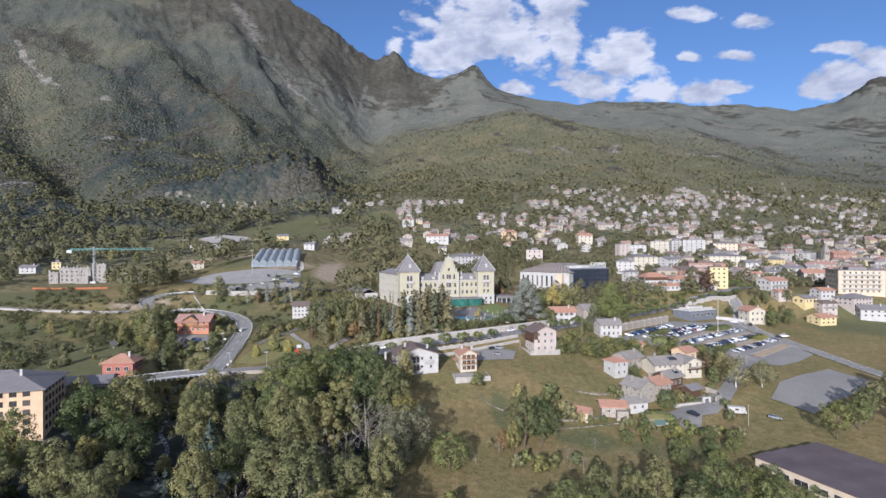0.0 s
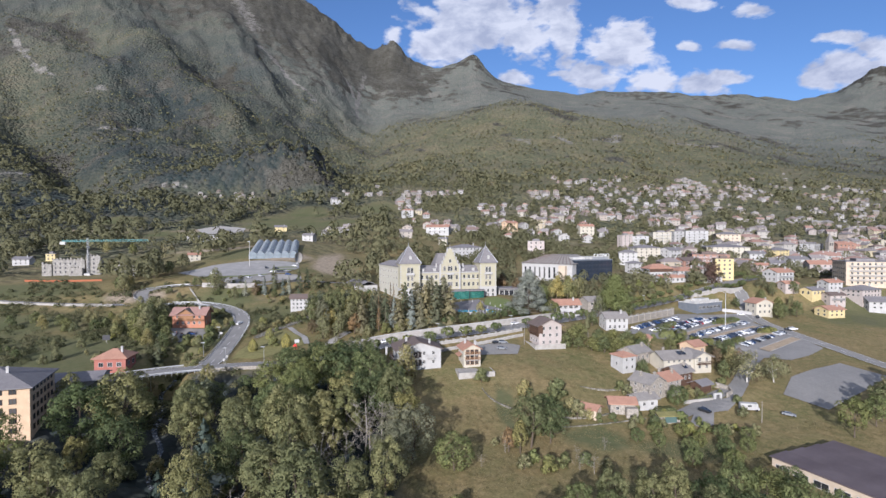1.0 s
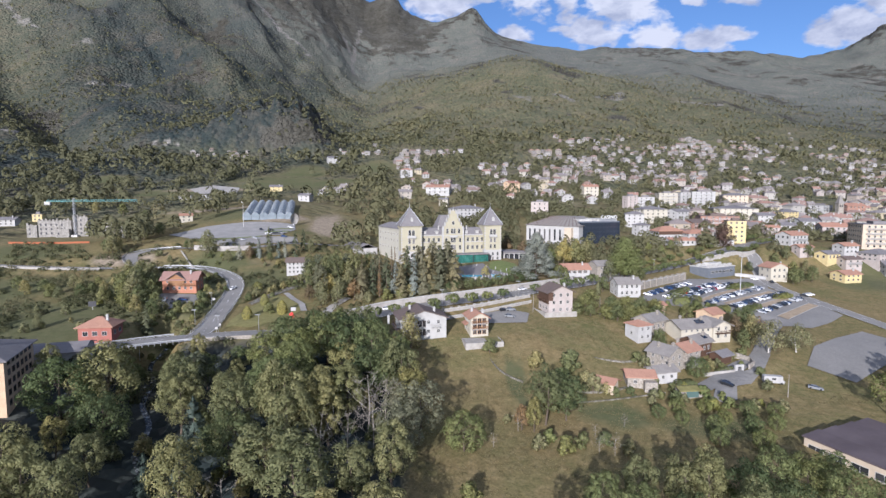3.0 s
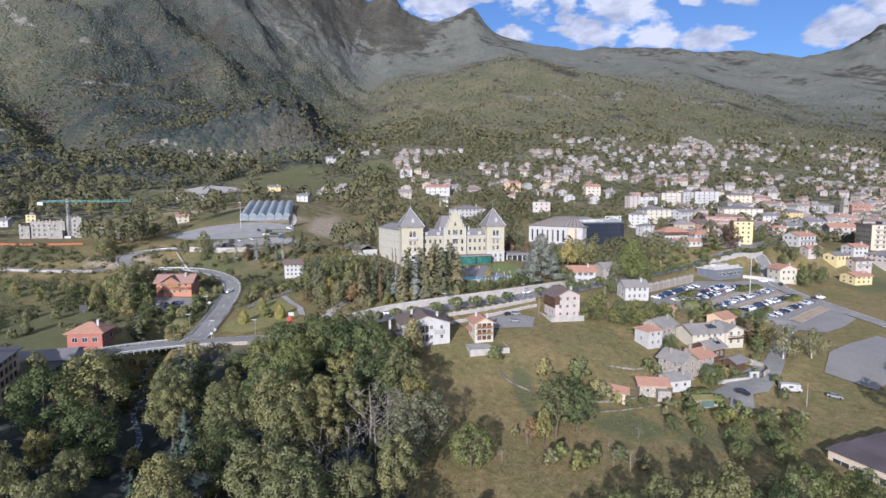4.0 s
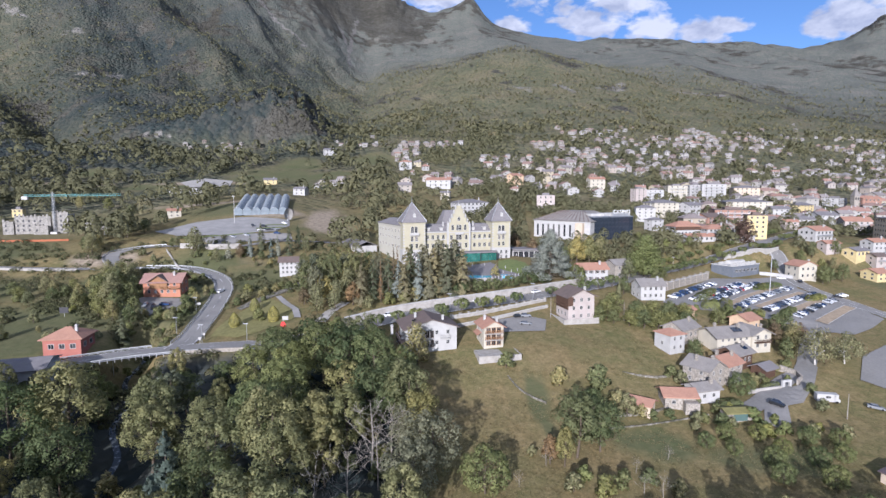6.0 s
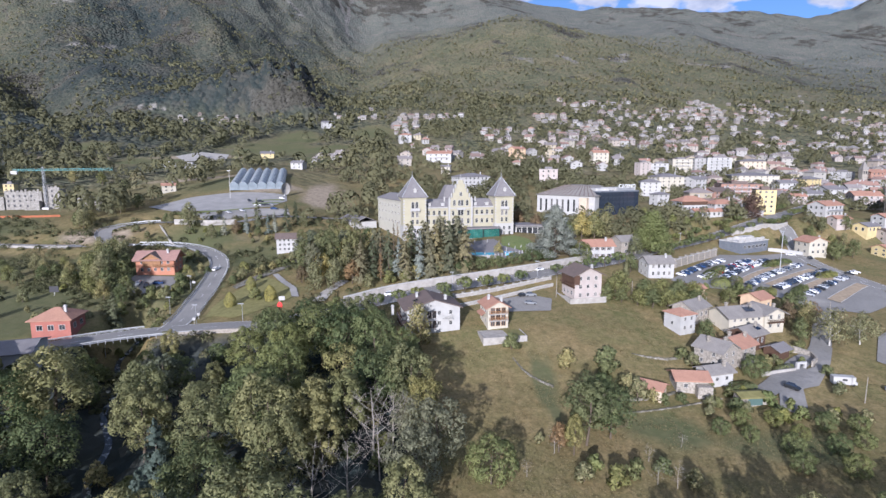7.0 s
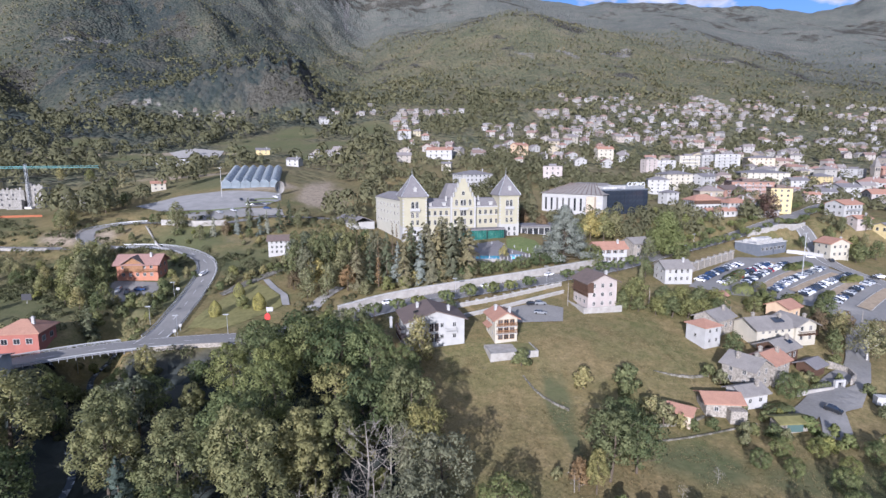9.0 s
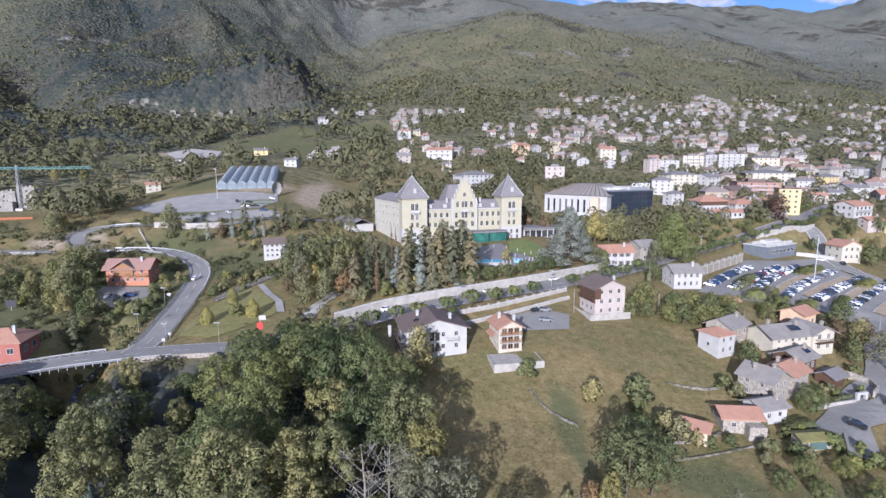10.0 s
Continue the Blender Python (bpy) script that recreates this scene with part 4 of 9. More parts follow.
def gable_roof(w, d, h, rise, over=0.7, thick=0.28, along="x"):
    s = Solid()
    if along == "x":
        k = rise / (d / 2)
        for sg in (-1, 1):
            pts = [(-w / 2 - over, sg * (d / 2 + over), h - k * over), (w / 2 + over, sg * (d / 2 + over), h - k * over), (w / 2 + over, 0, h + rise), (-w / 2 - over, 0, h + rise)]
            s.slab([(x, y, z + thick) for x, y, z in (pts if sg < 0 else pts[::-1])], thick)
    else:
        k = rise / (w / 2)
        for sg in (-1, 1):
            pts = [(sg * (w / 2 + over), -d / 2 - over, h - k * over), (0, -d / 2 - over, h + rise), (0, d / 2 + over, h + rise), (sg * (w / 2 + over), d / 2 + over, h - k * over)]
            s.slab([(x, y, z + thick) for x, y, z in (pts[::-1] if sg > 0 else pts)], thick)
    return s


def hip_roof(w, d, h, rise, over=0.6, thick=0.25):
    s = Solid()
    a, b = w / 2 + over, d / 2 + over
    r = max(a - b, 0.05) if a >= b else 0.05
    q = max(b - a, 0.05) if b > a else 0.05
    e = h + 0.02
    top = [(-r, -q * 0, h + rise), (r, 0, h + rise)] if a >= b else [(0, -q, h + rise), (0, q, h + rise)]
    base = [(-a, -b, e), (a, -b, e), (a, b, e), (-a, b, e)]
    if a >= b:
        L, R = top
        v = base + [L, R] + [(x, y, z - thick) for x, y, z in base]
        f = [(0, 1, 5, 4), (1, 2, 5), (2, 3, 4, 5), (3, 0, 4)]
    else:
        L, R = top
        v = base + [L, R] + [(x, y, z - thick) for x, y, z in base]
        f = [(0, 1, 4), (1, 2, 5, 4), (2, 3, 5), (3, 0, 4, 5)]
    f += [(0, 6, 7, 1), (1, 7, 8, 2), (2, 8, 9, 3), (3, 9, 6, 0), (9, 8, 7, 6)]
    return s.add(v, f)


def chimney_mesh(h=1.6, mat=None):
    s = Solid().box(-0.35, 0.35, -0.35, 0.35, -1.4, h).box(-0.5, 0.5, -0.5, 0.5, h, h + 0.14).box(-0.25, 0.25, -0.25, 0.25, h + 0.14, h + 0.4)
    return s.mesh("chimney", mat or M_STONE)


CHIMNEYS = {}


def chimney(parent, x, y, z, mat=None):
    mat = mat or M_WHITE
    if mat.name not in CHIMNEYS:
        CHIMNEYS[mat.name] = chimney_mesh(1.3, mat)
    return part("chimney", CHIMNEYS[mat.name], parent, at=pose(x, y, z))


def balcony(parent, side, w, d, s, z, length, mat, deep=1.2, rail=None):
    b = Solid().box(-length / 2, length / 2, -deep, 0.05, -0.18, 0)
    ob = part("balcony", b.mesh("balcony_slab", mat), parent, at=face_pose(side, w, d, s, z))
    r = Solid().box(-length / 2, length / 2, -deep, -deep + 0.07, 0.9, 1.0).box(-length / 2, -length / 2 + 0.07, -deep, 0, 0.9, 1.0).box(length / 2 - 0.07, length / 2, -deep, 0, 0.9, 1.0)
    n = max(3, int(length / 0.35))
    for i in range(n + 1):
        x = -length / 2 + 0.04 + (length - 0.08) * i / n
        r.box(x - 0.05, x + 0.05, -deep + 0.01, -deep + 0.06, 0, 0.9)
    part("railing", r.mesh("railing", rail or mat), ob)
    return ob


def house(name, label, x, y, rz, w, d, h, wall, roof, kind="gable", rise=2.2, over=0.7, along="x", win=(("f", 3, 2), ("l", 2, 2), ("r", 2, 2)), ww=1.0, wh=1.3,
          shutter=None, chimneys=1, base=None, deep=3.5, group="", category="house", chim_mat=None, frame=None, z=None, plain=False):
    """A house: origin at the middle of its base; win: side, windows a storey, storeys."""
    z = ground(x, y) if z is None else z
    root = thing(name, label, category, pose(x, y, z, 0, 0, rz), group)
    s = Solid().box(-w / 2, w / 2, -d / 2, d / 2, -deep, h)
    if kind == "gable":
        if along == "x":
            for sx in (-1, 1):
                x0, x1 = (sx * w / 2 - sx * 0.3, sx * w / 2)
                a = [(min(x0, x1), -d / 2, h), (min(x0, x1), d / 2, h), (min(x0, x1), 0, h + rise)]
                b = [(max(x0, x1), q, r) for _, q, r in a]
                s.add(a + b, [(0, 2, 1), (3, 4, 5), (0, 3, 5, 2), (1, 2, 5, 4)])
        else:
            for sy in (-1, 1):
                y0, y1 = sorted((sy * d / 2 - sy * 0.3, sy * d / 2))
                s.wall_y([(-w / 2, h), (w / 2, h), (0, h + rise)], y0, y1)
    part("wall", s.mesh("wall", wall), root)
    if base:
        part("plinth", Solid().box(-w / 2 - 0.06, w / 2 + 0.06, -d / 2 - 0.06, d / 2 + 0.06, -deep, 0.9).mesh("plinth", base), root)
    rs = {"gable": lambda: gable_roof(w, d, h, rise, over, along=along), "hip": lambda: hip_roof(w, d, h, rise, over),
          "flat": lambda: Solid().box(-w / 2 - 0.2, w / 2 + 0.2, -d / 2 - 0.2, d / 2 + 0.2, h, h + 0.35).box(-w / 5, w / 5, -d / 5, d / 5, h + 0.35, h + 2.0)}[kind]()
    roof_ob = part("roof", rs.mesh("roof", roof), root)
    for i in range(chimneys):
        cx, cy = (w * (0.28 - 0.5 * i), d * 0.16 * (1 if i % 2 else -1))
        drop = abs(cy) / (d / 2) * rise if along == "x" else abs(cx) / (w / 2) * rise
        if kind == "flat":
            drop = rise
        chimney(roof_ob, cx, cy, h + rise - drop + 0.2, chim_mat)
    for side, n, storeys in win:
        span = w if side in "fb" else d
        for fl in range(storeys):
            zz = (fl + 0.36) * (h / storeys)
            for i in range(n):
                window(root, face_pose(side, w, d, (i + 0.5) / n * span * 0.86 - span * 0.43, zz), ww, wh, frame, shutter, plain)
    return root

# ---------------------------------------------------------------- trees
def leaf_quads(centres, size, rng, out=None, flat=0.0):
    """Leaf clumps: small bent quads at the centres, turned at random and outwards."""
    n = len(centres)
    d = rng.normal(size=(n, 3))
    if out is not None:
        d = d * 0.42 + out
    d[:, 2] += flat
    d /= np.linalg.norm(d, axis=1)[:, None] + 1e-9
    a = np.cross(d, rng.normal(size=(n, 3)))
    a /= np.linalg.norm(a, axis=1)[:, None] + 1e-9
    b = np.cross(d, a)
    s = (size * rng.uniform(0.7, 1.5, n))[:, None]
    k = rng.uniform(0.25, 0.55, n)[:, None]
    p = np.stack([centres - a * s, centres - b * s * k + d * s * 0.2, centres + a * s * 0.9, centres + b * s * k * 0.9], 1)
    return p.reshape(-1, 3), np.arange(4 * n).reshape(n, 4)


def leaf_mesh(name, v, f, mat, normals, tint=None):
    """Many leaf quads as one mesh; normals: one for each corner, so that a crown is shaded as a whole."""
    me = bpy.data.meshes.new(name)
    me.vertices.add(len(v))
    me.vertices.foreach_set("co", np.asarray(v, np.float32).ravel())
    me.loops.add(f.size)
    me.loops.foreach_set("vertex_index", f.astype(np.int32).ravel())
    me.polygons.add(len(f))
    me.polygons.foreach_set("loop_start", np.arange(0, f.size, 4, dtype=np.int32))
    me.polygons.foreach_set("use_smooth", np.ones(len(f), dtype=bool))
    me.materials.append(mat)
    me.update(calc_edges=True)
    if tint is not None:
        me.attributes.new("tint", "FLOAT", "POINT").data.foreach_set("value", tint.astype(np.float32))
    n = normals / (np.linalg.norm(normals, axis=1)[:, None] + 1e-9)
    me.normals_split_custom_set_from_vertices(n.astype(np.float32))
    return me


def crown_mesh(name, lobes, count, size, mat, rng, fill=0.35, flat=0.0):
    """lobes: rows x, y, z, rx, ry, rz."""
    lobes = np.array(lobes, float)
    vol = np.prod(lobes[:, 3:], axis=1) ** (2 / 3)
    pick = rng.choice(len(lobes), count, p=vol / vol.sum())
    d = rng.normal(size=(count, 3))
    d /= np.linalg.norm(d, axis=1)[:, None]
    r = np.where(rng.uniform(size=count) < fill, rng.uniform(0.4, 0.9, count), rng.uniform(0.88, 1.1, count))[:, None]
    c = lobes[pick, :3] + d * r * lobes[pick, 3:]
    keep = d[:, 2] > -0.75
    v, f = leaf_quads(c[keep], size, rng, d[keep], flat)
    mid = np.average(lobes[:, :3], axis=0, weights=vol)
    whole = c[keep] - mid
    whole /= np.linalg.norm(whole, axis=1)[:, None] + 1e-9
    nn = 0.72 * d[keep] + 0.28 * whole + rng.normal(0, 0.13, d[keep].shape)
    return leaf_mesh(name, v, f, mat, np.repeat(nn, 4, 0))


def limbs_mesh(name, rng, h, r, spread, mat, n=7, low=0.25, twigs=2):
    s = Solid()
    top = Vector((rng.normal() * 0.04 * h, rng.normal() * 0.04 * h, h * 0.8))
    mid = top * 0.5 + Vector((rng.normal() * 0.03 * h, rng.normal() * 0.03 * h, 0))
    s.tube((0, 0, -1.0), mid, r, r * 0.65, 7).tube(mid, top, r * 0.65, r * 0.15, 6)
    for i in range(n):
        t = low + (0.9 - low) * (i + rng.uniform(0, 1)) / n
        a = mid * (t * 2) if t < 0.5 else mid + (top - mid) * (t * 2 - 1)
        ang = i * 2.4 + rng.uniform(-0.4, 0.4)
        length = spread * rng.uniform(0.6, 1.0) * (1.15 - 0.6 * t)
        b = a + Vector((math.cos(ang) * length, math.sin(ang) * length, length * rng.uniform(0.4, 0.95)))
        c = a + (b - a) * 0.55 + Vector((0, 0, -0.06 * length))
        s.tube(a, c, r * 0.36 * (1.2 - t), r * 0.22 * (1.2 - t), 5).tube(c, b, r * 0.22 * (1.2 - t), 0.03, 4)
        for _ in range(twigs):
            e = c + (b - c) * rng.uniform(0.1, 0.8)
            g = e + Vector((rng.normal(), rng.normal(), abs(rng.normal()) + 0.4)) * length * 0.24
            s.tube(e, g, r * 0.09, 0.02, 3)
    return s.mesh(name, mat)


def broadleaf(label, seed, h, wide, count, size, mat, category="tree", bark=None, lobes=11, low=0.22, tall=0.5, gap=0.0, group=""):
    rng = np.random.RandomState(seed)
    root = thing("shrub" if category == "shrub" else "tree", label, category, pose(0, 0, -500), group)
    part("trunk", limbs_mesh("trunk", rng, h, 0.018 * h + 0.06, wide * 0.42, bark or M_BARK), root)
    rows = []
    for i in range(lobes):
        t = (i + 0.5) / lobes
        zz = h * (low + (0.93 - low) * t)
        reach = wide * 0.5 * math.sin(math.pi * min(1, 0.2 + 0.8 * (t ** 0.8))) ** 0.7 * (0.55 + gap)
        ang = i * 2.4 + rng.uniform(-0.5, 0.5)
        rad = wide * rng.uniform(0.15, 0.25) * (1.05 - 0.4 * t)
        rows.append((math.cos(ang) * reach, math.sin(ang) * reach, zz, rad, rad * rng.uniform(0.85, 1.15), rad * rng.uniform(0.75, 1.1) * (0.6 + tall)))
    rows.append((0, 0, h * 0.6, wide * 0.26, wide * 0.26, h * 0.26))
    part("crown", crown_mesh("crown", rows, count, size, mat, rng), root)
    return root


def wood_tree(label, seed, h, wide, count, size, mat, lobes=60, low=0.16, group="", bark=None, ragged=0.3):
    """A large broad-leaved tree: billowing clumps on a dome of limbs, dark gaps between them."""
    rng = np.random.RandomState(seed)
    root = thing("tree", label, "tree", pose(0, 0, -500), group)
    part("trunk", limbs_mesh("trunk", rng, h, 0.016 * h + 0.06, wide * 0.46, bark or M_BARK, 10, 0.2, 3), root)
    mid, half = h * (0.5 + low / 2), h * (0.5 - low / 2)
    rows = []
    for i in range(lobes):
        zz = 1 - 2 * (i + 0.5) / lobes
        zz = 0.12 + 0.88 * zz if zz > 0 else zz * 0.95
        ring = math.sqrt(max(0.0, 1 - zz * zz))
        ang = i * 2.399963 + rng.uniform(-0.4, 0.4)
        reach = rng.uniform(0.82 - ragged, 0.86)
        r = wide * rng.uniform(0.07, 0.145) * (1.0 if zz > -0.3 else 0.85)
        rows.append((math.cos(ang) * ring * reach * wide / 2, math.sin(ang) * ring * reach * wide / 2, mid + zz * half * reach, r * rng.uniform(0.85, 1.2), r * rng.uniform(0.85, 1.2), r * rng.uniform(0.9, 1.35)))
    rows = np.array(rows)
    vol = np.prod(rows[:, 3:], axis=1) ** (2 / 3)
    pick = rng.choice(lobes, count, p=vol / vol.sum())
    d = rng.normal(size=(count, 3))
    d[:, 2] = np.where(d[:, 2] < -0.8, -d[:, 2], d[:, 2])
    out = rows[pick, :3] - np.array([0, 0, mid - 0.2 * half])
    out /= np.linalg.norm(out, axis=1)[:, None] + 1e-9
    d = d / np.linalg.norm(d, axis=1)[:, None] + 0.38 * out
    d /= np.linalg.norm(d, axis=1)[:, None]
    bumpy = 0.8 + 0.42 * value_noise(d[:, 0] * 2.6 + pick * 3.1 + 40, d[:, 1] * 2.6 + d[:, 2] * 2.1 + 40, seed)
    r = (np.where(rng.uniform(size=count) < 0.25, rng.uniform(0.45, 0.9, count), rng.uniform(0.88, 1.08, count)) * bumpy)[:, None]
    c = rows[pick, :3] + d * r * rows[pick, 3:]
    v, f = leaf_quads(c, size, rng, d)
    nn = 0.85 * d + 0.15 * out + rng.normal(0, 0.2, d.shape)
    # leaves in a clump's hollows get a darker tint: shade put into the colour
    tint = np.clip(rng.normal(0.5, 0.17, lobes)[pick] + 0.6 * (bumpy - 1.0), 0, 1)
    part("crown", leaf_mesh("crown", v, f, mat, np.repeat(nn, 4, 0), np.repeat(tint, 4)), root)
    return root


def conifer(label, seed, h, wide, count, size, mat, category="conifer", droop=0.35, low=0.06, power=0.85, group=""):
    rng = np.random.RandomState(seed)
    root = thing("conifer", label, category, pose(0, 0, -500), group)
    part("trunk", Solid().tube((0, 0, -1), (0, 0, h * 0.97), 0.016 * h, 0.03, 7).mesh("trunk", M_BARK), root)
    tiers = max(9, int(h * 0.75))
    boughs = tiers * 9
    bt = (np.arange(boughs) // 9 + rng.uniform(0.1, 0.9, boughs)) / tiers
    ba = rng.uniform(0, 2 * math.pi, boughs)
    bl = wide / 2 * np.clip(1 - bt, 0.03, 1) ** power * rng.uniform(0.62, 1.12, boughs)
    pick = rng.choice(boughs, count, p=bl / bl.sum())
    along = rng.uniform(0.15, 1.0, count) ** 0.7
    rr = bl[pick] * along
    ang = ba[pick] + rng.normal(0, 0.2, count) * (1.15 - along * 0.5)
    zz = h * (low + (1 - low) * bt[pick]) + rng.normal(0, 0.02 * h / 3, count)
    c = np.stack([np.cos(ang) * rr, np.sin(ang) * rr, zz - droop * rr * (0.6 + 0.4 * along)], 1)
    out = np.stack([np.cos(ang), np.sin(ang), np.full(count, 0.5)], 1)
    v, f = leaf_quads(c, size, rng, out)
    part("crown", leaf_mesh("crown", v, f, mat, np.repeat(out + rng.normal(0, 0.18, out.shape), 4, 0)), root)
    return root


def bare_tree(label, seed, h, wide, mat, category="bare tree"):
    rng = np.random.RandomState(seed)
    root = thing("bare_tree", label, category, pose(0, 0, -500))
    part("trunk", limbs_mesh("trunk", rng, h * 1.2, 0.015 * h, wide * 0.75, mat, 13, 0.25, 7), root)
    return root


def planted(proto, x, y, size=1.0, turn=0.0, sink=0.0, label="", group="", wide=1.0):
    ob = copy_thing(proto, Matrix.Identity(4))
    z = ground(x, y) - sink
    ob.matrix_basis = pose(x, y, z, 0, 0, turn) @ Matrix.Diagonal((size * wide, size * wide, size, 1))
    return tagged(ob, label, group=group)


def retire(protos):
    for p in protos:
        for o in (*p.children_recursive, p):
            bpy.data.objects.remove(o)


def cedar_tree(label, seed, h, wide, count, size, mat):
    """A cedar: flat spreading plates of foliage on level limbs."""
    rng = np.random.RandomState(seed)
    root = thing("conifer", label, "cedar", pose(0, 0, -500))
    s, rows = Solid(), []
    s.tube((0, 0, -1), (0.4, 0.2, h * 0.9), 0.5, 0.1, 8)
    for i in range(64):
        t = (i + rng.uniform(0, 0.9)) / 64
        zz = h * (0.08 + 0.88 * t)
        reach = wide * 0.5 * (1.0 - t ** 1.6) * rng.uniform(0.45, 0.95)
        ang = i * 2.4 + rng.uniform(-0.5, 0.5)
        x, y = math.cos(ang) * reach, math.sin(ang) * reach
        s.tube((0, 0, zz - 1.2), (x, y, zz - 0.3), 0.16, 0.04, 5)
        r = wide * rng.uniform(0.11, 0.18) * (1.1 - 0.5 * t)
        rows.append((x, y, zz, r, r * rng.uniform(0.7, 1.1), 1.5))
    part("trunk", s.mesh("trunk", M_BARK), root)
    part("crown", crown_mesh("crown", rows, count, size, mat, rng, 0.5, 0.5), root)
    return root


def clipped_cone(label, seed, h, wide, count, size, mat):
    """A dense clipped shrub, egg-shaped with a pointed top."""
    rng = np.random.RandomState(seed)
    root = thing("shrub", label, "shrub", pose(0, 0, -500))
    part("trunk", Solid().tube((0, 0, -0.5), (0, 0, h * 0.6), 0.12, 0.05, 6).mesh("trunk", M_BARK), root)
    t = rng.uniform(0, 1, count) ** 1.2
    a = rng.uniform(0, 2 * math.pi, count)
    r = wide / 2 * np.sin(np.pi * (0.22 + 0.78 * t)) ** 0.75 * (0.92 + 0.16 * value_noise(t * 7 + 5, a * 2 + seed))
    c = np.stack([np.cos(a) * r, np.sin(a) * r, h * t], 1)
    d = np.stack([np.cos(a), np.sin(a), 0.2 + 0.9 * t], 1)
    v, f = leaf_quads(c, size, rng, d)
    part("crown", leaf_mesh("crown", v, f, mat, np.repeat(d + rng.normal(0, 0.15, d.shape), 4, 0)), root)
    return root


def hedge(label, x0, y0, x1, y1, wide, high, mat, seed, size=0.2, name="hedge"):
    """A clipped hedge with a rounded, uneven top along a line."""
    rng = np.random.RandomState(seed)
    long = math.hypot(x1 - x0, y1 - y0)
    count = int(26 * (long * (wide + high) + wide * high))
    a = rng.uniform(0, math.pi, count)
    u = rng.uniform(-0.5, 0.5, count)
    end = np.clip(1 - np.abs(2 * u) ** 6, 0.2, 1) * (0.85 + 0.3 * value_noise(u * long / 1.6 + 9, a * 2 + seed))
    sgn = lambda v: np.sign(v) * np.abs(v) ** 0.6
    p = np.stack([u * long, sgn(np.cos(a)) * wide / 2 * end, sgn(np.sin(a)) * high * end], 1)
    d = np.stack([2.5 * np.sign(u) * (np.abs(u) > 0.47), np.cos(a), np.sin(a)], 1)
    v, f = leaf_quads(p, size, rng, d)
    root = thing(name, label, "hedge", pose((x0 + x1) / 2, (y0 + y1) / 2, 0, 0, 0, math.degrees(math.atan2(y1 - y0, x1 - x0))))
    m = root.matrix_basis
    base = np.array([ground(*(m @ Vector((float(q), 0, 0)))[:2]) for q in np.linspace(-long / 2, long / 2, 12)])
    v[:, 2] += np.interp(v[:, 0], np.linspace(-long / 2, long / 2, 12), base) + 0.2
    part("foliage", leaf_mesh("foliage", v, f, mat, np.repeat(d + rng.normal(0, 0.15, d.shape), 4, 0)), root)
    for q, b in zip(np.linspace(-long * 0.42, long * 0.42, 5), base[1::2]):
        part("stem", Solid().tube((q, 0, b - 0.3), (q + 0.1, 0, b + high * 0.8), 0.09, 0.04, 5).mesh("stem", M_BARK), root)
    return root

# ---------------------------------------------------------------- the castle-like hotel
def arch_window(parent, m, w=1.5, h=2.4):
    """A round-headed window with white surround."""
    f, n = Solid(), 7
    pts = [(w / 2 * math.cos(math.pi * i / n), h - w / 2 + w / 2 * math.sin(math.pi * i / n)) for i in range(n + 1)]
    ring = [(x * 1.28, h - w / 2 + (z - h + w / 2) * 1.28) for x, z in pts]
    for i in range(n):
        f.wall_y([ring[i], ring[i + 1], pts[i + 1], pts[i]][::-1], -0.1, 0.02)
    f.box(-w * 0.64, -w / 2, -0.1, 0.02, 0, h - w / 2).box(w / 2, w * 0.64, -0.1, 0.02, 0, h - w / 2).box(-w * 0.7, w * 0.7, -0.14, 0.02, -0.2, 0).box(-0.05, 0.05, -0.07, 0.02, 0, h)
    ob = part("window", f.mesh("window_frame", M_TRIM), parent, at=m)
    part("pane", Solid().wall_y([(-w / 2, 0), (w / 2, 0)] + pts, -0.03, 0.02).mesh("pane", M_GLASS), ob)
    return ob


def pyramid(w, d, h, rise, over, steep=0.0):
    s = Solid()
    a, b = w / 2 + over, d / 2 + over
    s.box(-a, a, -b, b, h - 0.35, h)
    s.add([(-a, -b, h), (a, -b, h), (a, b, h), (-a, b, h), (0, 0, h + rise)], [(0, 1, 4), (1, 2, 4), (2, 3, 4), (3, 0, 4)])
    return s


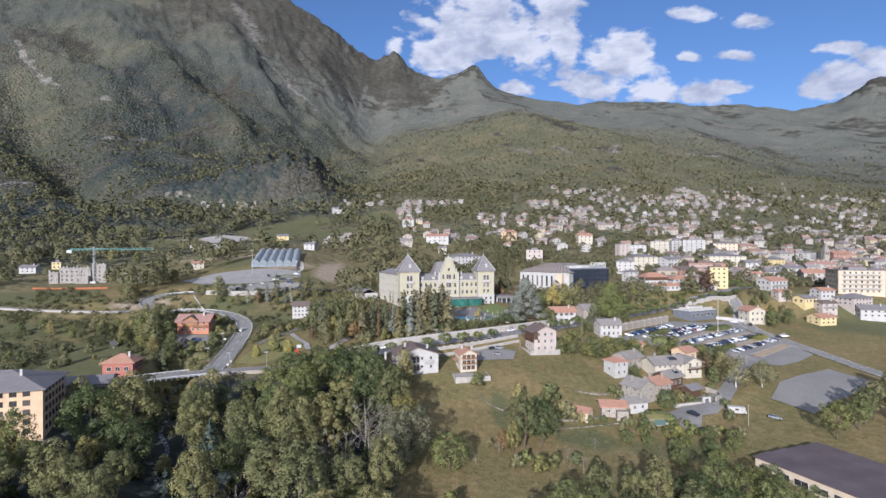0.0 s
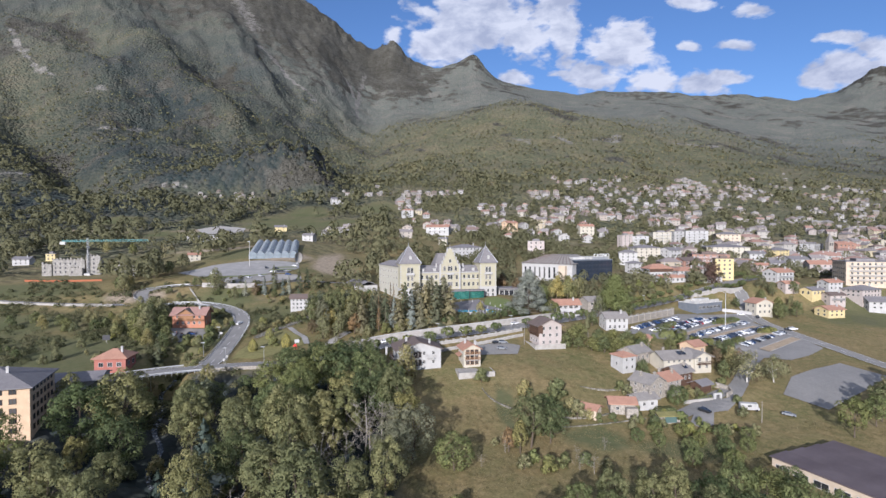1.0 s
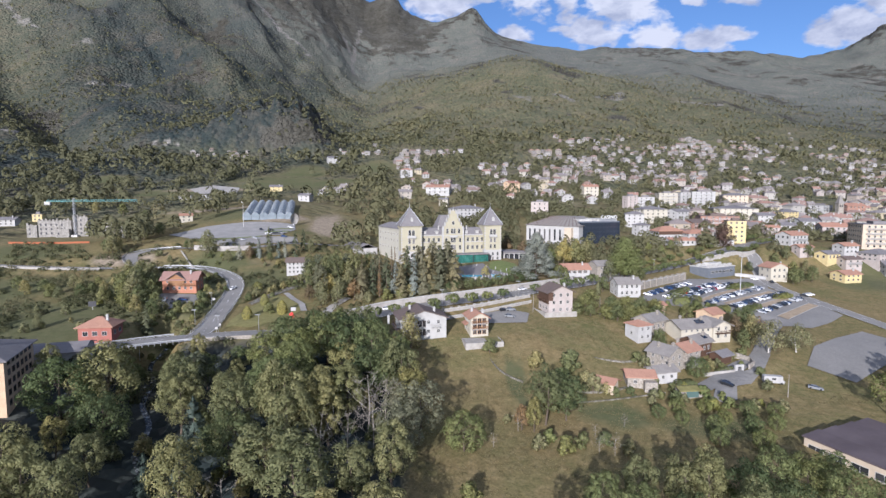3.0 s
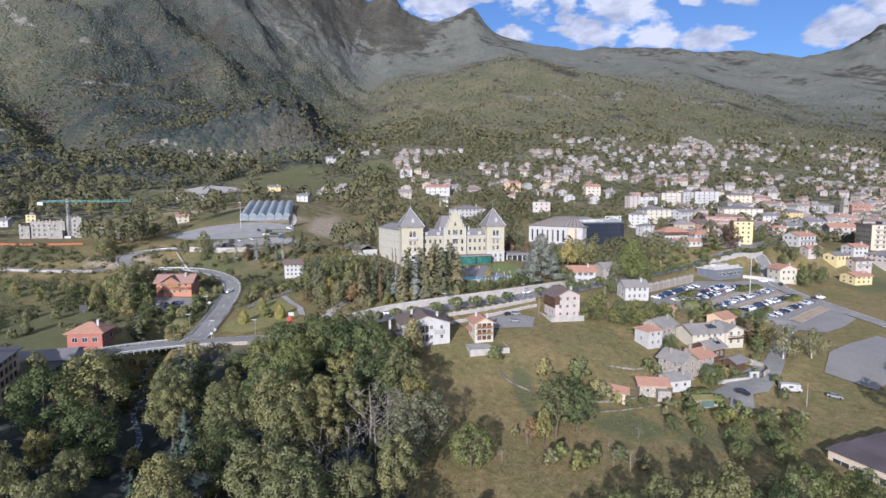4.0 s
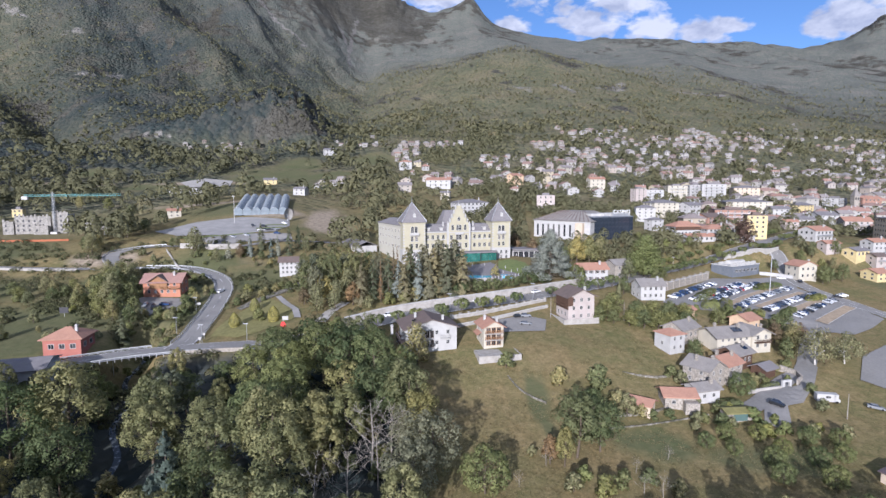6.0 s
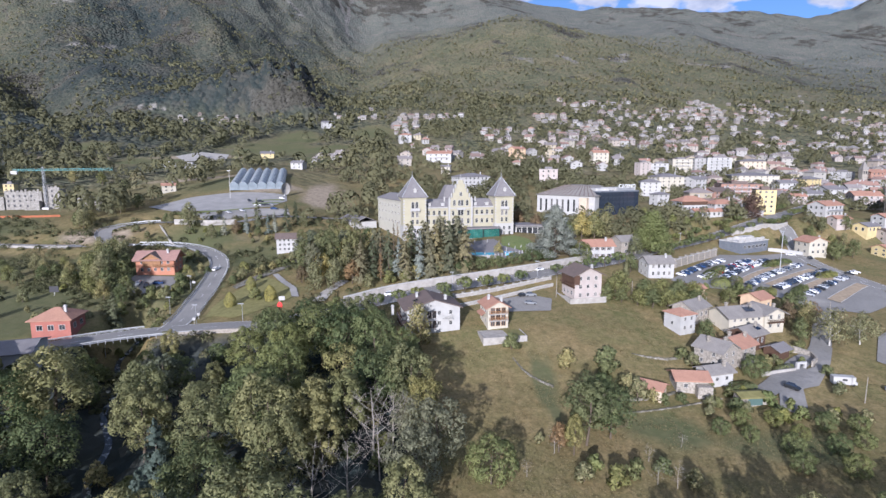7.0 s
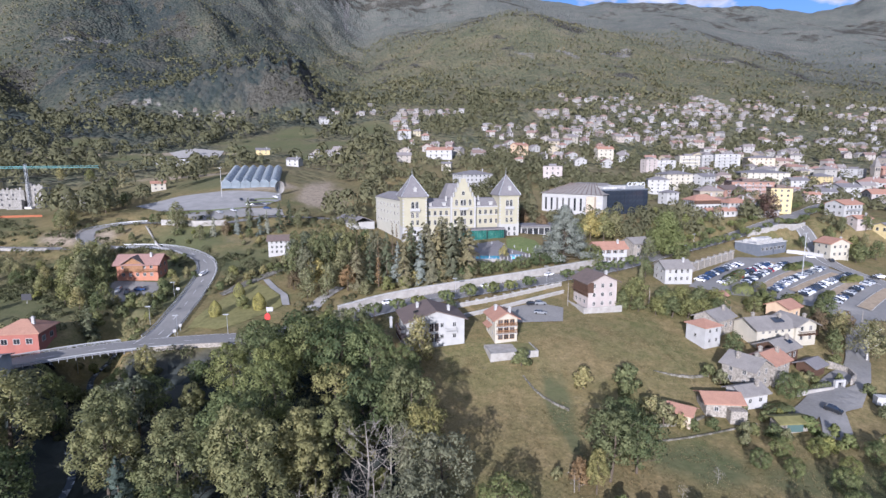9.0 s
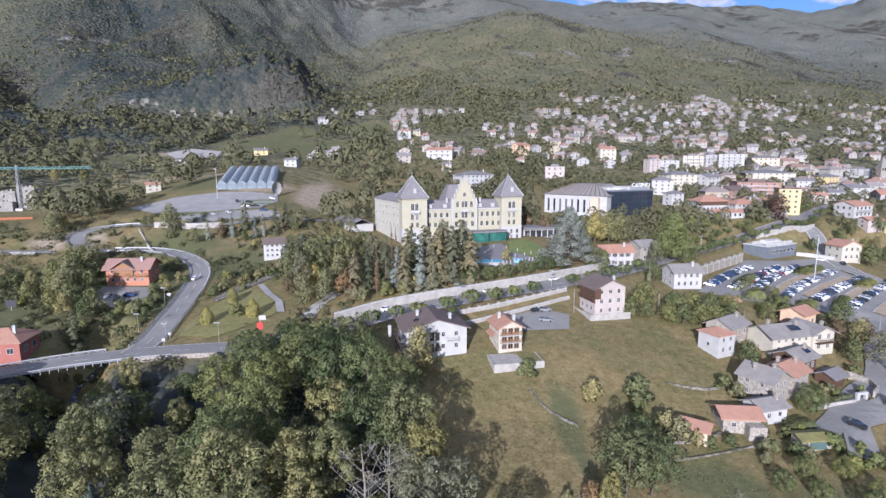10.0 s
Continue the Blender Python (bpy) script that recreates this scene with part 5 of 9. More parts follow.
def castle_tower(root, x, w, d, h, rise, left_side):
    base = pose(x, d / 2 - 0.8, 0)
    s = Solid().box(-w / 2, w / 2, -d / 2, d / 2, 6.2, h).box(-w / 2 - 0.25, w / 2 + 0.25, -d / 2 - 0.25, d / 2 + 0.25, h - 0.9, h - 0.35)
    t = part("tower_wall", s.mesh("tower_wall", M_CASTLE), root, at=base)
    q = Solid().box(-w / 2 - 0.15, w / 2 + 0.15, -d / 2 - 0.15, d / 2 + 0.15, -5, 6.2).box(-w / 2 - 0.3, w / 2 + 0.3, -d / 2 - 0.3, d / 2 + 0.3, 6.2, 6.55)
    part("stone_base", q.mesh("tower_base", M_TRIM), root, "white plastered tower base", at=base)
    quoin = Solid().box(-0.35, 0.35, -0.08, 0.4, 0, 0.75).mesh("quoin", M_TRIM)
    for sx in (-1, 1):
        for k in range(9):
            part("quoin", quoin, t, at=pose(sx * (w / 2 - 0.3), -d / 2, 6.7 + k * 1.45))
    roof = part("tower_roof", pyramid(w, d, h, rise, 0.75).mesh("tower_roof", M_SLATE), root, "steep dark slate pyramid roof", at=base)
    rib = Solid()
    a, b = w / 2 + 0.75, d / 2 + 0.75
    for sx in (-1, 1):
        for sy in (-1, 1):
            rib.tube((sx * a, sy * b, h + 0.05), (0, 0, h + rise + 0.1), 0.2, 0.13, 5)
    part("hip_rib", rib.mesh("hip_rib", M_METAL), roof, "pale metal roof hips")
    part("finial", Solid().tube((0, 0, h + rise - 0.3), (0, 0, h + rise + 3.2), 0.16, 0.03, 6).mesh("finial", M_METAL), roof, "metal spike")
    dz = 0.27
    dm = Solid().box(-0.7, 0.7, -1.2, 1.6, 0, 1.5).wall_y([(-0.95, 1.5), (0.95, 1.5), (0, 2.4)], -1.35, 1.6)
    part("dormer", dm.mesh("dormer", M_TRIM), roof, "small white dormer", at=pose(0.4, -b * (1 - dz) + 0.9, h + rise * dz - 0.7))
    for i in (-1, 1):
        arch_window(t, pose(i * 0.95, -d / 2, h - 5.4), 1.3, 3.0)
        arch_window(t, pose(i * 1.1, -d / 2, h - 9.6), 1.1, 2.4)
        window(t, pose(i * 1.2, -d / 2, h - 12.9), 1.0, 2.0)
    balc = Solid().box(-2.3, 2.3, -1.0, 0, -0.25, 0).box(-2.3, 2.3, -1.0, -0.88, 0, 0.9)
    for i in range(3):
        balc.box(-2.1 + i * 1.9, -1.8 + i * 1.9, -0.9, 0, -0.8, -0.25)
    part("balcony", balc.mesh("tower_balcony", M_TRIM), root, "small stone balcony", at=base @ pose(0, -d / 2, h - 6.4))
    for i in (-1, 0, 1):
        for z in (0.9, 3.4):
            window(t, pose(i * w * 0.29, -d / 2 - 0.15, z), 1.0, 1.7)
    return t


HX, HY, HA = -24.6, 313.5, 14.4
HZ = 25.3
hotel = thing("castle_hotel", "pale yellow castle-like hotel with slate tower roofs and a stepped gable", "hotel", pose(HX, HY, HZ, 0, 0, HA))
body = Solid().box(6, 50, 2.0, 17, -6, 14.6).box(6, 50, 1.75, 2.0, 13.9, 14.6).box(6, 50, 1.8, 2.0, 9.6, 9.95).box(6, 50, 1.85, 2.0, 5.9, 6.2)
part("wall", body.mesh("hotel_wall", M_CASTLE), hotel)
part("cornice", Solid().box(10, 47.2, 1.4, 2.2, 14.6, 15.1).box(10, 47.2, 1.62, 1.998, 10.9, 11.2).mesh("cornice", M_TRIM), hotel, "white cornice")
mr = Solid().add([(9, 1.9, 15.1), (48, 1.9, 15.1), (48, 17.2, 15.1), (9, 17.2, 15.1), (11, 6.5, 18.6), (46, 6.5, 18.6), (46, 12.5, 18.6), (11, 12.5, 18.6)],
                 [(0, 1, 5, 4), (1, 2, 6, 5), (2, 3, 7, 6), (3, 0, 4, 7), (4, 5, 6, 7), (3, 2, 1, 0)])
main_roof = part("roof", mr.mesh("hotel_roof", M_SLATE), hotel, "dark slate mansard roof")
steep = Solid().add([(20.5, 6, 15), (31, 6, 15), (31, 20, 15), (20.5, 20, 15), (24.5, 11, 25.5), (31, 11, 25.5), (31, 15, 25.5), (24.5, 15, 25.5)],
                    [(0, 1, 5, 4), (1, 2, 6, 5), (2, 3, 7, 6), (3, 0, 4, 7), (4, 5, 6, 7)])
part("steep_roof", steep.mesh("steep_roof", M_SLATE), hotel, "tall steep slate roof behind the gable")
for i, dx in enumerate((13.6, 20.4, 37.2, 43.4)):
    dm = Solid().box(-0.8, 0.8, -0.3, 2.2, 0, 1.7).box(-1.0, 1.0, -0.45, 2.3, 1.7, 1.95)
    part("dormer", dm.mesh("dormer", M_TRIM), main_roof, "small white roof dormer", at=pose(dx, 2.8, 15.2))
for n in range(2):
    chimney(main_roof, 22 + n * 16, 5.5, 18.2, M_TRIM)
# windows of the two recessed wings
for x0, n in ((11.6, 4), (36.4, 4)):
    for i in range(n):
        x = x0 + (i + 0.5) * 11.0 / n
        for z, hh in ((7.0, 2.0), (11.35, 2.0)):
            window(hotel, pose(x, 1.99, z), 1.15, hh)
        window(hotel, pose(x, 1.99, 2.2), 1.2, 2.3)
# central stepped gable
G0, G1 = 23.2, 34.8
gz = [14.6, 17.5, 19.8, 22.0, 24.2, 26.4]
gw = [11.6, 10.0, 8.0, 6.0, 4.2, 2.4]
gs = Solid().box(G0, G1, 0.6, 6, -6, 14.6)
mid_x = (G0 + G1) / 2
for i in range(len(gz)):
    z1 = gz[i + 1] if i + 1 < len(gz) else 28.2
    gs.box(mid_x - gw[i] / 2, mid_x + gw[i] / 2, 0.6, 1.6, gz[i], z1)
part("gable_wall", gs.mesh("gable_wall", M_CASTLE), hotel, "pale yellow stepped gable front")
gt = Solid().box(G0 - 0.15, G1 + 0.15, 0.45, 0.62, 6.0, 6.3).box(G0 - 0.15, G1 + 0.15, 0.42, 0.62, 14.4, 14.8)
for sx in (G0 - 0.35, G1 - 0.45):
    gt.box(sx, sx + 0.8, 0.35, 1.7, -5, 18.2).add([(sx, 0.35, 18.2), (sx + 0.8, 0.35, 18.2), (sx + 0.8, 1.7, 18.2), (sx, 1.7, 18.2), (sx + 0.4, 1.0, 20.6)], [(0, 1, 4), (1, 2, 4), (2, 3, 4), (3, 0, 4)])
for i in range(1, len(gz)):
    for sg in (-1, 1):
        x = mid_x + sg * (gw[i - 1] / 2 - 0.4)
        gt.box(x - 0.3, x + 0.3, 0.5, 1.7, gz[i], gz[i] + 1.3).add([(x - 0.35, 0.45, gz[i] + 1.3), (x + 0.35, 0.45, gz[i] + 1.3), (x + 0.35, 1.75, gz[i] + 1.3), (x - 0.35, 1.75, gz[i] + 1.3), (x, 1.1, gz[i] + 2.4)], [(0, 1, 4), (1, 2, 4), (2, 3, 4), (3, 0, 4)])
gt.box(mid_x - 0.4, mid_x + 0.4, 0.5, 1.7, 28.2, 29.0).tube((mid_x, 1.1, 29.0), (mid_x, 1.1, 31.5), 0.12, 0.03, 5)
part("gable_trim", gt.mesh("gable_trim", M_TRIM), hotel, "white pinnacles and steps of the gable")
for z, hh in ((7.0, 2.3), (11.0, 2.3)):
    for dx in (-3.9, 3.9):
        window(hotel, pose(mid_x + dx, 0.6, z), 1.1, hh)
    for dx in (-0.75, 0.75):
        window(hotel, pose(mid_x + dx, 0.6, z), 1.2, hh + 0.2)
for dx in (-3.3, -0.7, 0.7, 3.3):
    arch_window(hotel, pose(mid_x + dx, 0.6, 15.8), 1.1, 2.7)
for dx in (0,):
    arch_window(hotel, pose(mid_x + dx, 0.6, 20.6), 1.2, 1.8)
balc = Solid().box(-2.2, 2.2, -1.1, 0, -0.25, 0).box(-2.2, 2.2, -1.1, -0.98, 0, 1.0)
part("balcony", balc.mesh("gable_balcony", M_TRIM), hotel, "white stone balcony", at=pose(mid_x, 0.6, 13.9))
castle_tower(hotel, 5.6, 11.2, 11.0, 20.4, 9.6, True)
castle_tower(hotel, 51.4, 9.8, 10.0, 20.4, 9.4, False)
# side wing that runs back from the first tower
wing = part("side_wing", Solid().box(0, 13, 0, 34, -6, 18.3).box(-0.25, 13.2, -0.2, 34.2, 17.4, 18.0).box(-0.15, 13.1, -0.1, 34.1, 5.9, 6.2).mesh("side_wing", M_WING), hotel, "pale cream side wing", at=pose(0.2, 5.0, 0, 0, 0, 11))
wr = Solid().add([(-0.6, -0.5, 18.3), (13.6, -0.5, 18.3), (13.6, 34.6, 18.3), (-0.6, 34.6, 18.3), (5, 6, 21), (8, 6, 21), (8, 29, 21), (5, 29, 21)], [(0, 1, 5, 4), (1, 2, 6, 5), (2, 3, 7, 6), (3, 0, 4, 7), (4, 5, 6, 7), (3, 2, 1, 0)])
part("wing_roof", wr.mesh("wing_roof", M_SLATE), wing)
for i in range(7):
    for z in (6.9, 11.2, 14.6):
        window(wing, pose(0, 31 - i * 4.6, z, 0, 0, -90), 0.7, 1.3)
# glazed pavilion in front
pav = thing("glass_pavilion", "green glazed pavilion in front of the hotel", "pavilion", pose(HX, HY, HZ, 0, 0, HA))
part("flat_roof", Solid().box(24.5, 47.5, -6.5, 0.4, 4.6, 5.2).mesh("pavilion_roof", M_SLATE), pav, "flat grey roof")
part("floor_slab", Solid().box(24.5, 47.5, -6.5, 0.4, -5, 0.25).mesh("pavilion_floor", M_CONCRETE), pav)
for i in range(15):
    x = 25 + i * 1.5
    part("glass_panel", Solid().box(x, x + 1.42, -6.1 + (0.9 if i > 8 else 0), -6.0 + (0.9 if i > 8 else 0), 0.25, 4.6).mesh("glass_panel", M_GREENGLASS), pav)
part("mullion", Solid().box(24.6, 24.8, -6.2, -5.9, 0.2, 4.6).box(38.3, 38.6, -6.2, -5.0, 0.2, 4.6).box(47.2, 47.4, -6.2, -5.0, 0.2, 4.6).mesh("mullion", M_DARK), pav)
# low annexe by the far tower
ann = thing("hotel_annexe", "low dark annexe with glazed front beside the hotel", "annexe", pose(32.5, 331, 25.3, 0, 0, 8))
part("wall", Solid().box(0, 18, 1.5, 12, -5, 4.2).mesh("annexe_wall", M_GREY), ann)
part("roof", Solid().box(-0.4, 18.6, 0, 12.4, 4.2, 4.9).mesh("annexe_roof", M_SLATE), ann)
for i in range(6):
    window(ann, pose(1.8 + i * 2.9, 1.5, 0.4), 2.2, 3.0, M_DARK)
low = thing("hotel_side_block", "low dark-roofed block beside the hotel", "annexe", pose(-52, 352, 26, 0, 0, 30))
part("wall", Solid().box(-6, 6, -12, 12, -5, 5).mesh("block_wall", M_GREY), low)
part("roof", gable_roof(12, 24, 5, 2.4, 0.6, along="y").mesh("block_roof", M_SLATE), low)
# pool
pool = thing("swimming_pool", "blue hotel swimming pool with a pale rim", "pool", pose(11.5, 285.5, 0))
pool_z = ground(11, 285) + 0.5
part("basin_rim", Solid().box(-5.6, 5.6, -6, 6, pool_z - 2, pool_z).mesh("pool_rim", M_PAVING), pool)
part("water", Solid().box(-4.8, 4.8, -5.2, 5.2, pool_z - 0.5, pool_z + 0.02).box(9.2, 13.6, -3.2, 4.4, pool_z - 0.5, pool_z + 0.3).mesh("pool_water", M_POOL), pool, "clear blue pool water")

fence = thing("pool_fence", "row of short white posts round the pool terrace", "fence", pose(0, 0, 0))
post_mesh = Solid().box(-0.16, 0.16, -0.16, 0.16, -0.4, 1.25).box(-0.22, 0.22, -0.22, 0.22, 1.25, 1.4).mesh("post", M_WHITE)
for i in range(19):
    x, y = float(np.interp(i, [0, 6, 12, 18], [4.5, 14.5, 24, 33])), float(np.interp(i, [0, 6, 12, 18], [276.5, 279.5, 283, 287]))
    part("post", post_mesh, fence, at=pose(x, y, ground(x, y) + 0.3))

# ---------------------------------------------------------------- the gaming house of black glass
cz = 26.0
casino = thing("glass_casino", "black glass building with white lettering on its roof", "building", pose(90.4, 389.2, cz, 0, 0, 21))
core = Solid().box(0.3, 31.7, 0.3, 30, -6, 17.6)
part("core", core.mesh("core", M_DARK), casino)
panes = {}
for i in range(11):
    for k in range(6):
        w = 32 / 11
        if "front" not in panes:
            panes["front"] = Solid().box(0.04, w - 0.04, 0, 0.28, 0.03, 2.9).mesh("glass_panel", M_BLACKGLASS)
            panes["side"] = Solid().box(0, 0.28, 0.04, 2.96, 0.03, 2.9).mesh("glass_panel", M_BLACKGLASS)
        part("glass_panel", panes["front"], casino, at=pose(i * w, 0, 0.2 + k * 2.95))
for i in range(9):
    for k in range(6):
        part("glass_panel", panes["side"], casino, at=pose(0, 0.3 + i * 3.0, 0.2 + k * 2.95))
part("parapet", Solid().box(-0.1, 32.1, -0.1, 30.2, 17.9, 18.6).mesh("parapet", M_BLUEGREY), casino)
part("plant_room", Solid().box(15, 31, 2, 16, 18.6, 20.2).box(1, 11, 3, 12, 18.6, 20.0).mesh("plant_room", M_CONCRETE), casino)
txt = bpy.data.curves.new("roof_lettering", "FONT")
txt.body, txt.size, txt.extrude, txt.space_character = "CASINO", 3.4, 0.25, 1.1
part_ob = new("roof_lettering", txt)
part_ob.parent = casino
part_ob.matrix_basis = pose(16.5, 0.6, 20.2, 90, 0, 0)
txt.materials.append(M_LINE)
tagged(part_ob, "white letters on the roof edge")
part("letter_frame", Solid().box(16, 29, 0.9, 1.05, 18.6, 20.3).box(16, 29, 0.9, 1.05, 22.0, 22.15).mesh("letter_frame", M_METAL), casino)
hall = thing("white_casino_wing", "white concrete wing with a ribbed grey-brown roof", "building", pose(57.5, 411, cz, 0, 0, -40))
part("wall", Solid().box(0, 40, 0, 40, -6, 15.5).mesh("wing_wall", M_WHITE), hall)
for i in range(9):
    part("window", Solid().box(2.2 + i * 3.9, 3.5 + i * 3.9, -0.08, 0.1, 5.5, 13.0).mesh("slot_window", M_GLASS), hall)
part("fin", Solid().box(31, 36, -3, 0, -6, 14.5).mesh("fin", M_BEIGE), hall, "beige projecting stair block")
hr = Solid().add([(-1, -1, 15.5), (41, -1, 15.5), (41, 41, 15.5), (-1, 41, 15.5), (12, 14, 21.5), (30, 14, 21.5), (30, 28, 21.5), (12, 28, 21.5)], [(0, 1, 5, 4), (1, 2, 6, 5), (2, 3, 7, 6), (3, 0, 4, 7), (4, 5, 6, 7), (3, 2, 1, 0)])
hro = part("roof", hr.mesh("ribbed_roof", M_LAUZE), hall, "ribbed grey-brown sheet roof")
for i in range(13):
    x = 1 + i * 3.2
    xt = 12 + 18 * (x + 1) / 42
    part("roof_rib", Solid().tube((x, -1, 15.6), (xt, 14, 21.6), 0.25, 0.25, 4).mesh("roof_rib", M_BROWN), hro)

# ---------------------------------------------------------------- houses round the field
wh = house("white_house", "large white house with a brown roof and balconies", -11.0, 214.5, 13, 16.2, 12, 6.4, M_WHITE, M_BROWN, rise=2.6, along="y", over=0.9,
           win=(("f", 4, 2), ("l", 4, 2), ("r", 3, 2)), ww=0.8, wh=1.1, chimneys=3, deep=5)
balcony(wh, "l", 16.2, 12, 0, 3.1, 9, M_TRIM, 1.2, M_WOOD)
balcony(wh, "f", 16.2, 12, 4.2, 3.1, 3, M_TRIM, 1.0)
for dx in (-1.2, 0.2):
    for zz in (0.4, 3.4):
        window(wh, face_pose("f", 16.2, 12, dx, zz), 0.9, 2.0, M_WOOD)
balcony(wh, "l", 16.2, 12, 0, 0.4, 9, M_TRIM, 1.2, M_WOOD)
part("porch_roof", Solid().slab([(-9.6, -7.2, 2.5), (-8.2, -7.2, 3.0), (-8.2, 5.5, 3.0), (-9.6, 5.5, 2.5)], 0.18).mesh("porch_roof", M_BROWN), wh, "brown lean-to roof over the side balcony")
part("roof_window", Solid().slab([(-5.4, -3.0, 8.05), (-4.2, -3.0, 8.5), (-4.2, -1.6, 8.5), (-5.4, -1.6, 8.05)], 0.06).mesh("roof_window", M_GLASS), wh, "small dark roof window")
yh = house("yellow_house", "narrow yellow three-storey house with timber balconies", 9.0, 215.0, 12, 6.4, 8.2, 6.0, M_CREAM, M_TILE, rise=1.7, along="y", over=0.8,
           win=(("l", 2, 2),), ww=0.7, wh=1.0, chimneys=2, deep=5)
for fl in range(3):
    for dx in (-1.7, 0.0, 1.7):
        window(yh, face_pose("f", 6.4, 8.2, dx, 0.25 + fl * 2.0), 1.2, 1.45, M_PINE)
    if fl:
        balcony(yh, "f", 6.4, 8.2, 0, fl * 2.0, 6.0, M_TRIM, 0.9, M_PINE)
part("lean_to_roof", Solid().slab([(-4.6, -1.5, 3.0), (-3.1, -1.5, 3.9), (-3.1, 3.5, 3.9), (-4.6, 3.5, 3.0)], 0.2).mesh("lean_to_roof", M_TILE), yh)
terr = thing("house_terrace", "pale walled terrace in front of the yellow house", "terrace", pose(9.5, 206.5, ground(9, 210.5) - 0.2, 0, 0, 10))
part("retaining_wall", Solid().box(-5.6, 7.6, -3.9, -3.5, -5, 0.35).box(7.3, 7.6, -3.5, 3.2, -4, 0.35).box(-5.6, -5.3, -3.5, 3.0, -5, 0.35).mesh("terrace_wall", M_PAVING), terr)
part("paving", Solid().box(-5.3, 2.4, -3.5, 4.0, -4, 0.12).mesh("terrace_paving", M_PAVING), terr)
part("planter_lawn", Solid().box(2.4, 7.3, -3.5, 3.4, -4, 0.2).mesh("planter_lawn", M_LAWN), terr, "small green lawn")
dh = house("timber_topped_house", "pale pink house with a dark timber upper storey", 42.2, 238.5, 14, 10.2, 9.2, 8.6, M_ROSE, M_BROWN, rise=2.4, along="y", over=1.1,
           win=(("f", 3, 3), ("l", 3, 2)), ww=0.85, wh=1.15, chimneys=1, deep=5)
part("timber_cladding", Solid().box(-5.25, -5.0, -4.65, 4.65, 3.9, 8.5).box(-5.2, -3.2, -4.75, -4.55, 5.2, 8.5).mesh("timber_cladding", M_WOOD), dh, "dark brown timber cladding")
balcony(dh, "l", 10.2, 9.2, 0, 5.2, 8, M_WOOD, 1.2)
part("terrace", Solid().box(-7.4, 6.2, -6.4, 4.5, -4, 0.3).box(-7.4, 6.2, -6.45, -6.25, 0.3, 0.95).box(-7.5, -7.3, -6.4, 4.4, 0.3, 0.95).mesh("terrace", M_PAVING), dh, "pale raised terrace with parapet")
house("white_house", "white plastered house with a grey-brown roof", 79.2, 265.5, 6, 10.5, 8.5, 5.6, M_WHITE, M_LAUZE, rise=2.2, win=(("f", 4, 2), ("l", 2, 2)), ww=0.8, chimneys=1, deep=5)
house("white_house", "white house with an orange tile roof above the road", 62, 290, 8, 13, 8.5, 6.0, M_WHITE, M_TILE, rise=2.2, win=(("f", 4, 2), ("l", 2, 2)), ww=0.9, shutter=M_WOOD, chimneys=1, deep=4)
house("stone_house", "old grey stone house beside the road", 78.5, 303, 20, 8.5, 8, 6.5, M_STONE, M_LAUZE, rise=2, win=(("f", 2, 2),), chimneys=0, deep=4)
house("white_house", "small white cubic house with an orange hipped roof", 68.0, 217.2, 24, 6.3, 6.6, 5.6, M_WHITE, M_TILE, "hip", 1.5, 0.5, win=(("f", 2, 2), ("l", 1, 1)), ww=0.7, wh=1.0, chimneys=0, deep=5)
# stone hamlet
house("stone_house", "grey stone house with a slab roof", 75.5, 226, 34, 9.5, 7.5, 4.2, M_STONE, M_LAUZE, rise=2.0, win=(("f", 3, 1),), ww=0.8, chimneys=1, chim_mat=M_STONE)
fh = house("farmhouse", "pale farmhouse with a wide grey slab roof and solar panels", 88.6, 222, 14, 13.5, 9, 4.8, M_CREAM, M_LAUZE, rise=2.1, along="x", over=1.0, win=(("f", 5, 2), ("r", 2, 2)), ww=0.75, wh=1.0, chimneys=2, chim_mat=M_STONE)
part("solar_panel", Solid().slab([(0.5, -3.4, 5.95), (4.0, -3.4, 5.95), (4.0, -1.4, 6.88), (0.5, -1.4, 6.88)], 0.08).mesh("solar_panel", M_BLACKGLASS), fh, "dark solar panel")
fw = house("farmhouse", "pale farmhouse wing with a low slab roof", 98.6, 223.5, 14, 7.4, 8.6, 5.4, M_CREAM, M_LAUZE, rise=1.7, along="y", over=1.0, win=(("f", 2, 2), ("r", 2, 2)), ww=0.9, chimneys=1, chim_mat=M_STONE)
balcony(fw, "f", 7.4, 8.6, 0, 2.7, 6, M_WOOD, 1.2)
house("stone_house", "stone house with a grey slab roof and chimneys", 70.0, 197.8, 32, 7.8, 8.2, 5.0, M_STONE, M_LAUZE, rise=2.2, along="y", over=0.7, win=(("f", 2, 2), ("l", 2, 2)), ww=0.7, wh=1.0, chimneys=2, chim_mat=M_STONE)
house("stone_house", "stone house with an orange tile roof", 77.6, 201.4, 32, 7.5, 7.5, 5.0, M_STONE, M_TILE, rise=1.9, over=0.7, win=(("f", 2, 2),), ww=0.7, wh=1.0, chimneys=2, chim_mat=M_STONE)
th = house("timber_house", "stone and timber house with a dark slab roof", 85.8, 210.5, 30, 8, 7, 4.4, M_WOOD, M_LAUZE, rise=1.7, over=0.9, win=(("f", 3, 1),), ww=0.8, chimneys=1, chim_mat=M_STONE)
part("solar_panel", Solid().slab([(1.0, -2.6, 5.3), (3.0, -2.6, 5.3), (3.0, -1.0, 6.05), (1.0, -1.0, 6.05)], 0.08).mesh("solar_panel", M_BLACKGLASS), th, "dark solar panel")
house("timber_shed", "open timber shed with a grey roof", 92.5, 206, 30, 5.5, 4.6, 2.7, M_WOOD, M_SLATE, rise=1.1, over=0.8, win=(), chimneys=0)
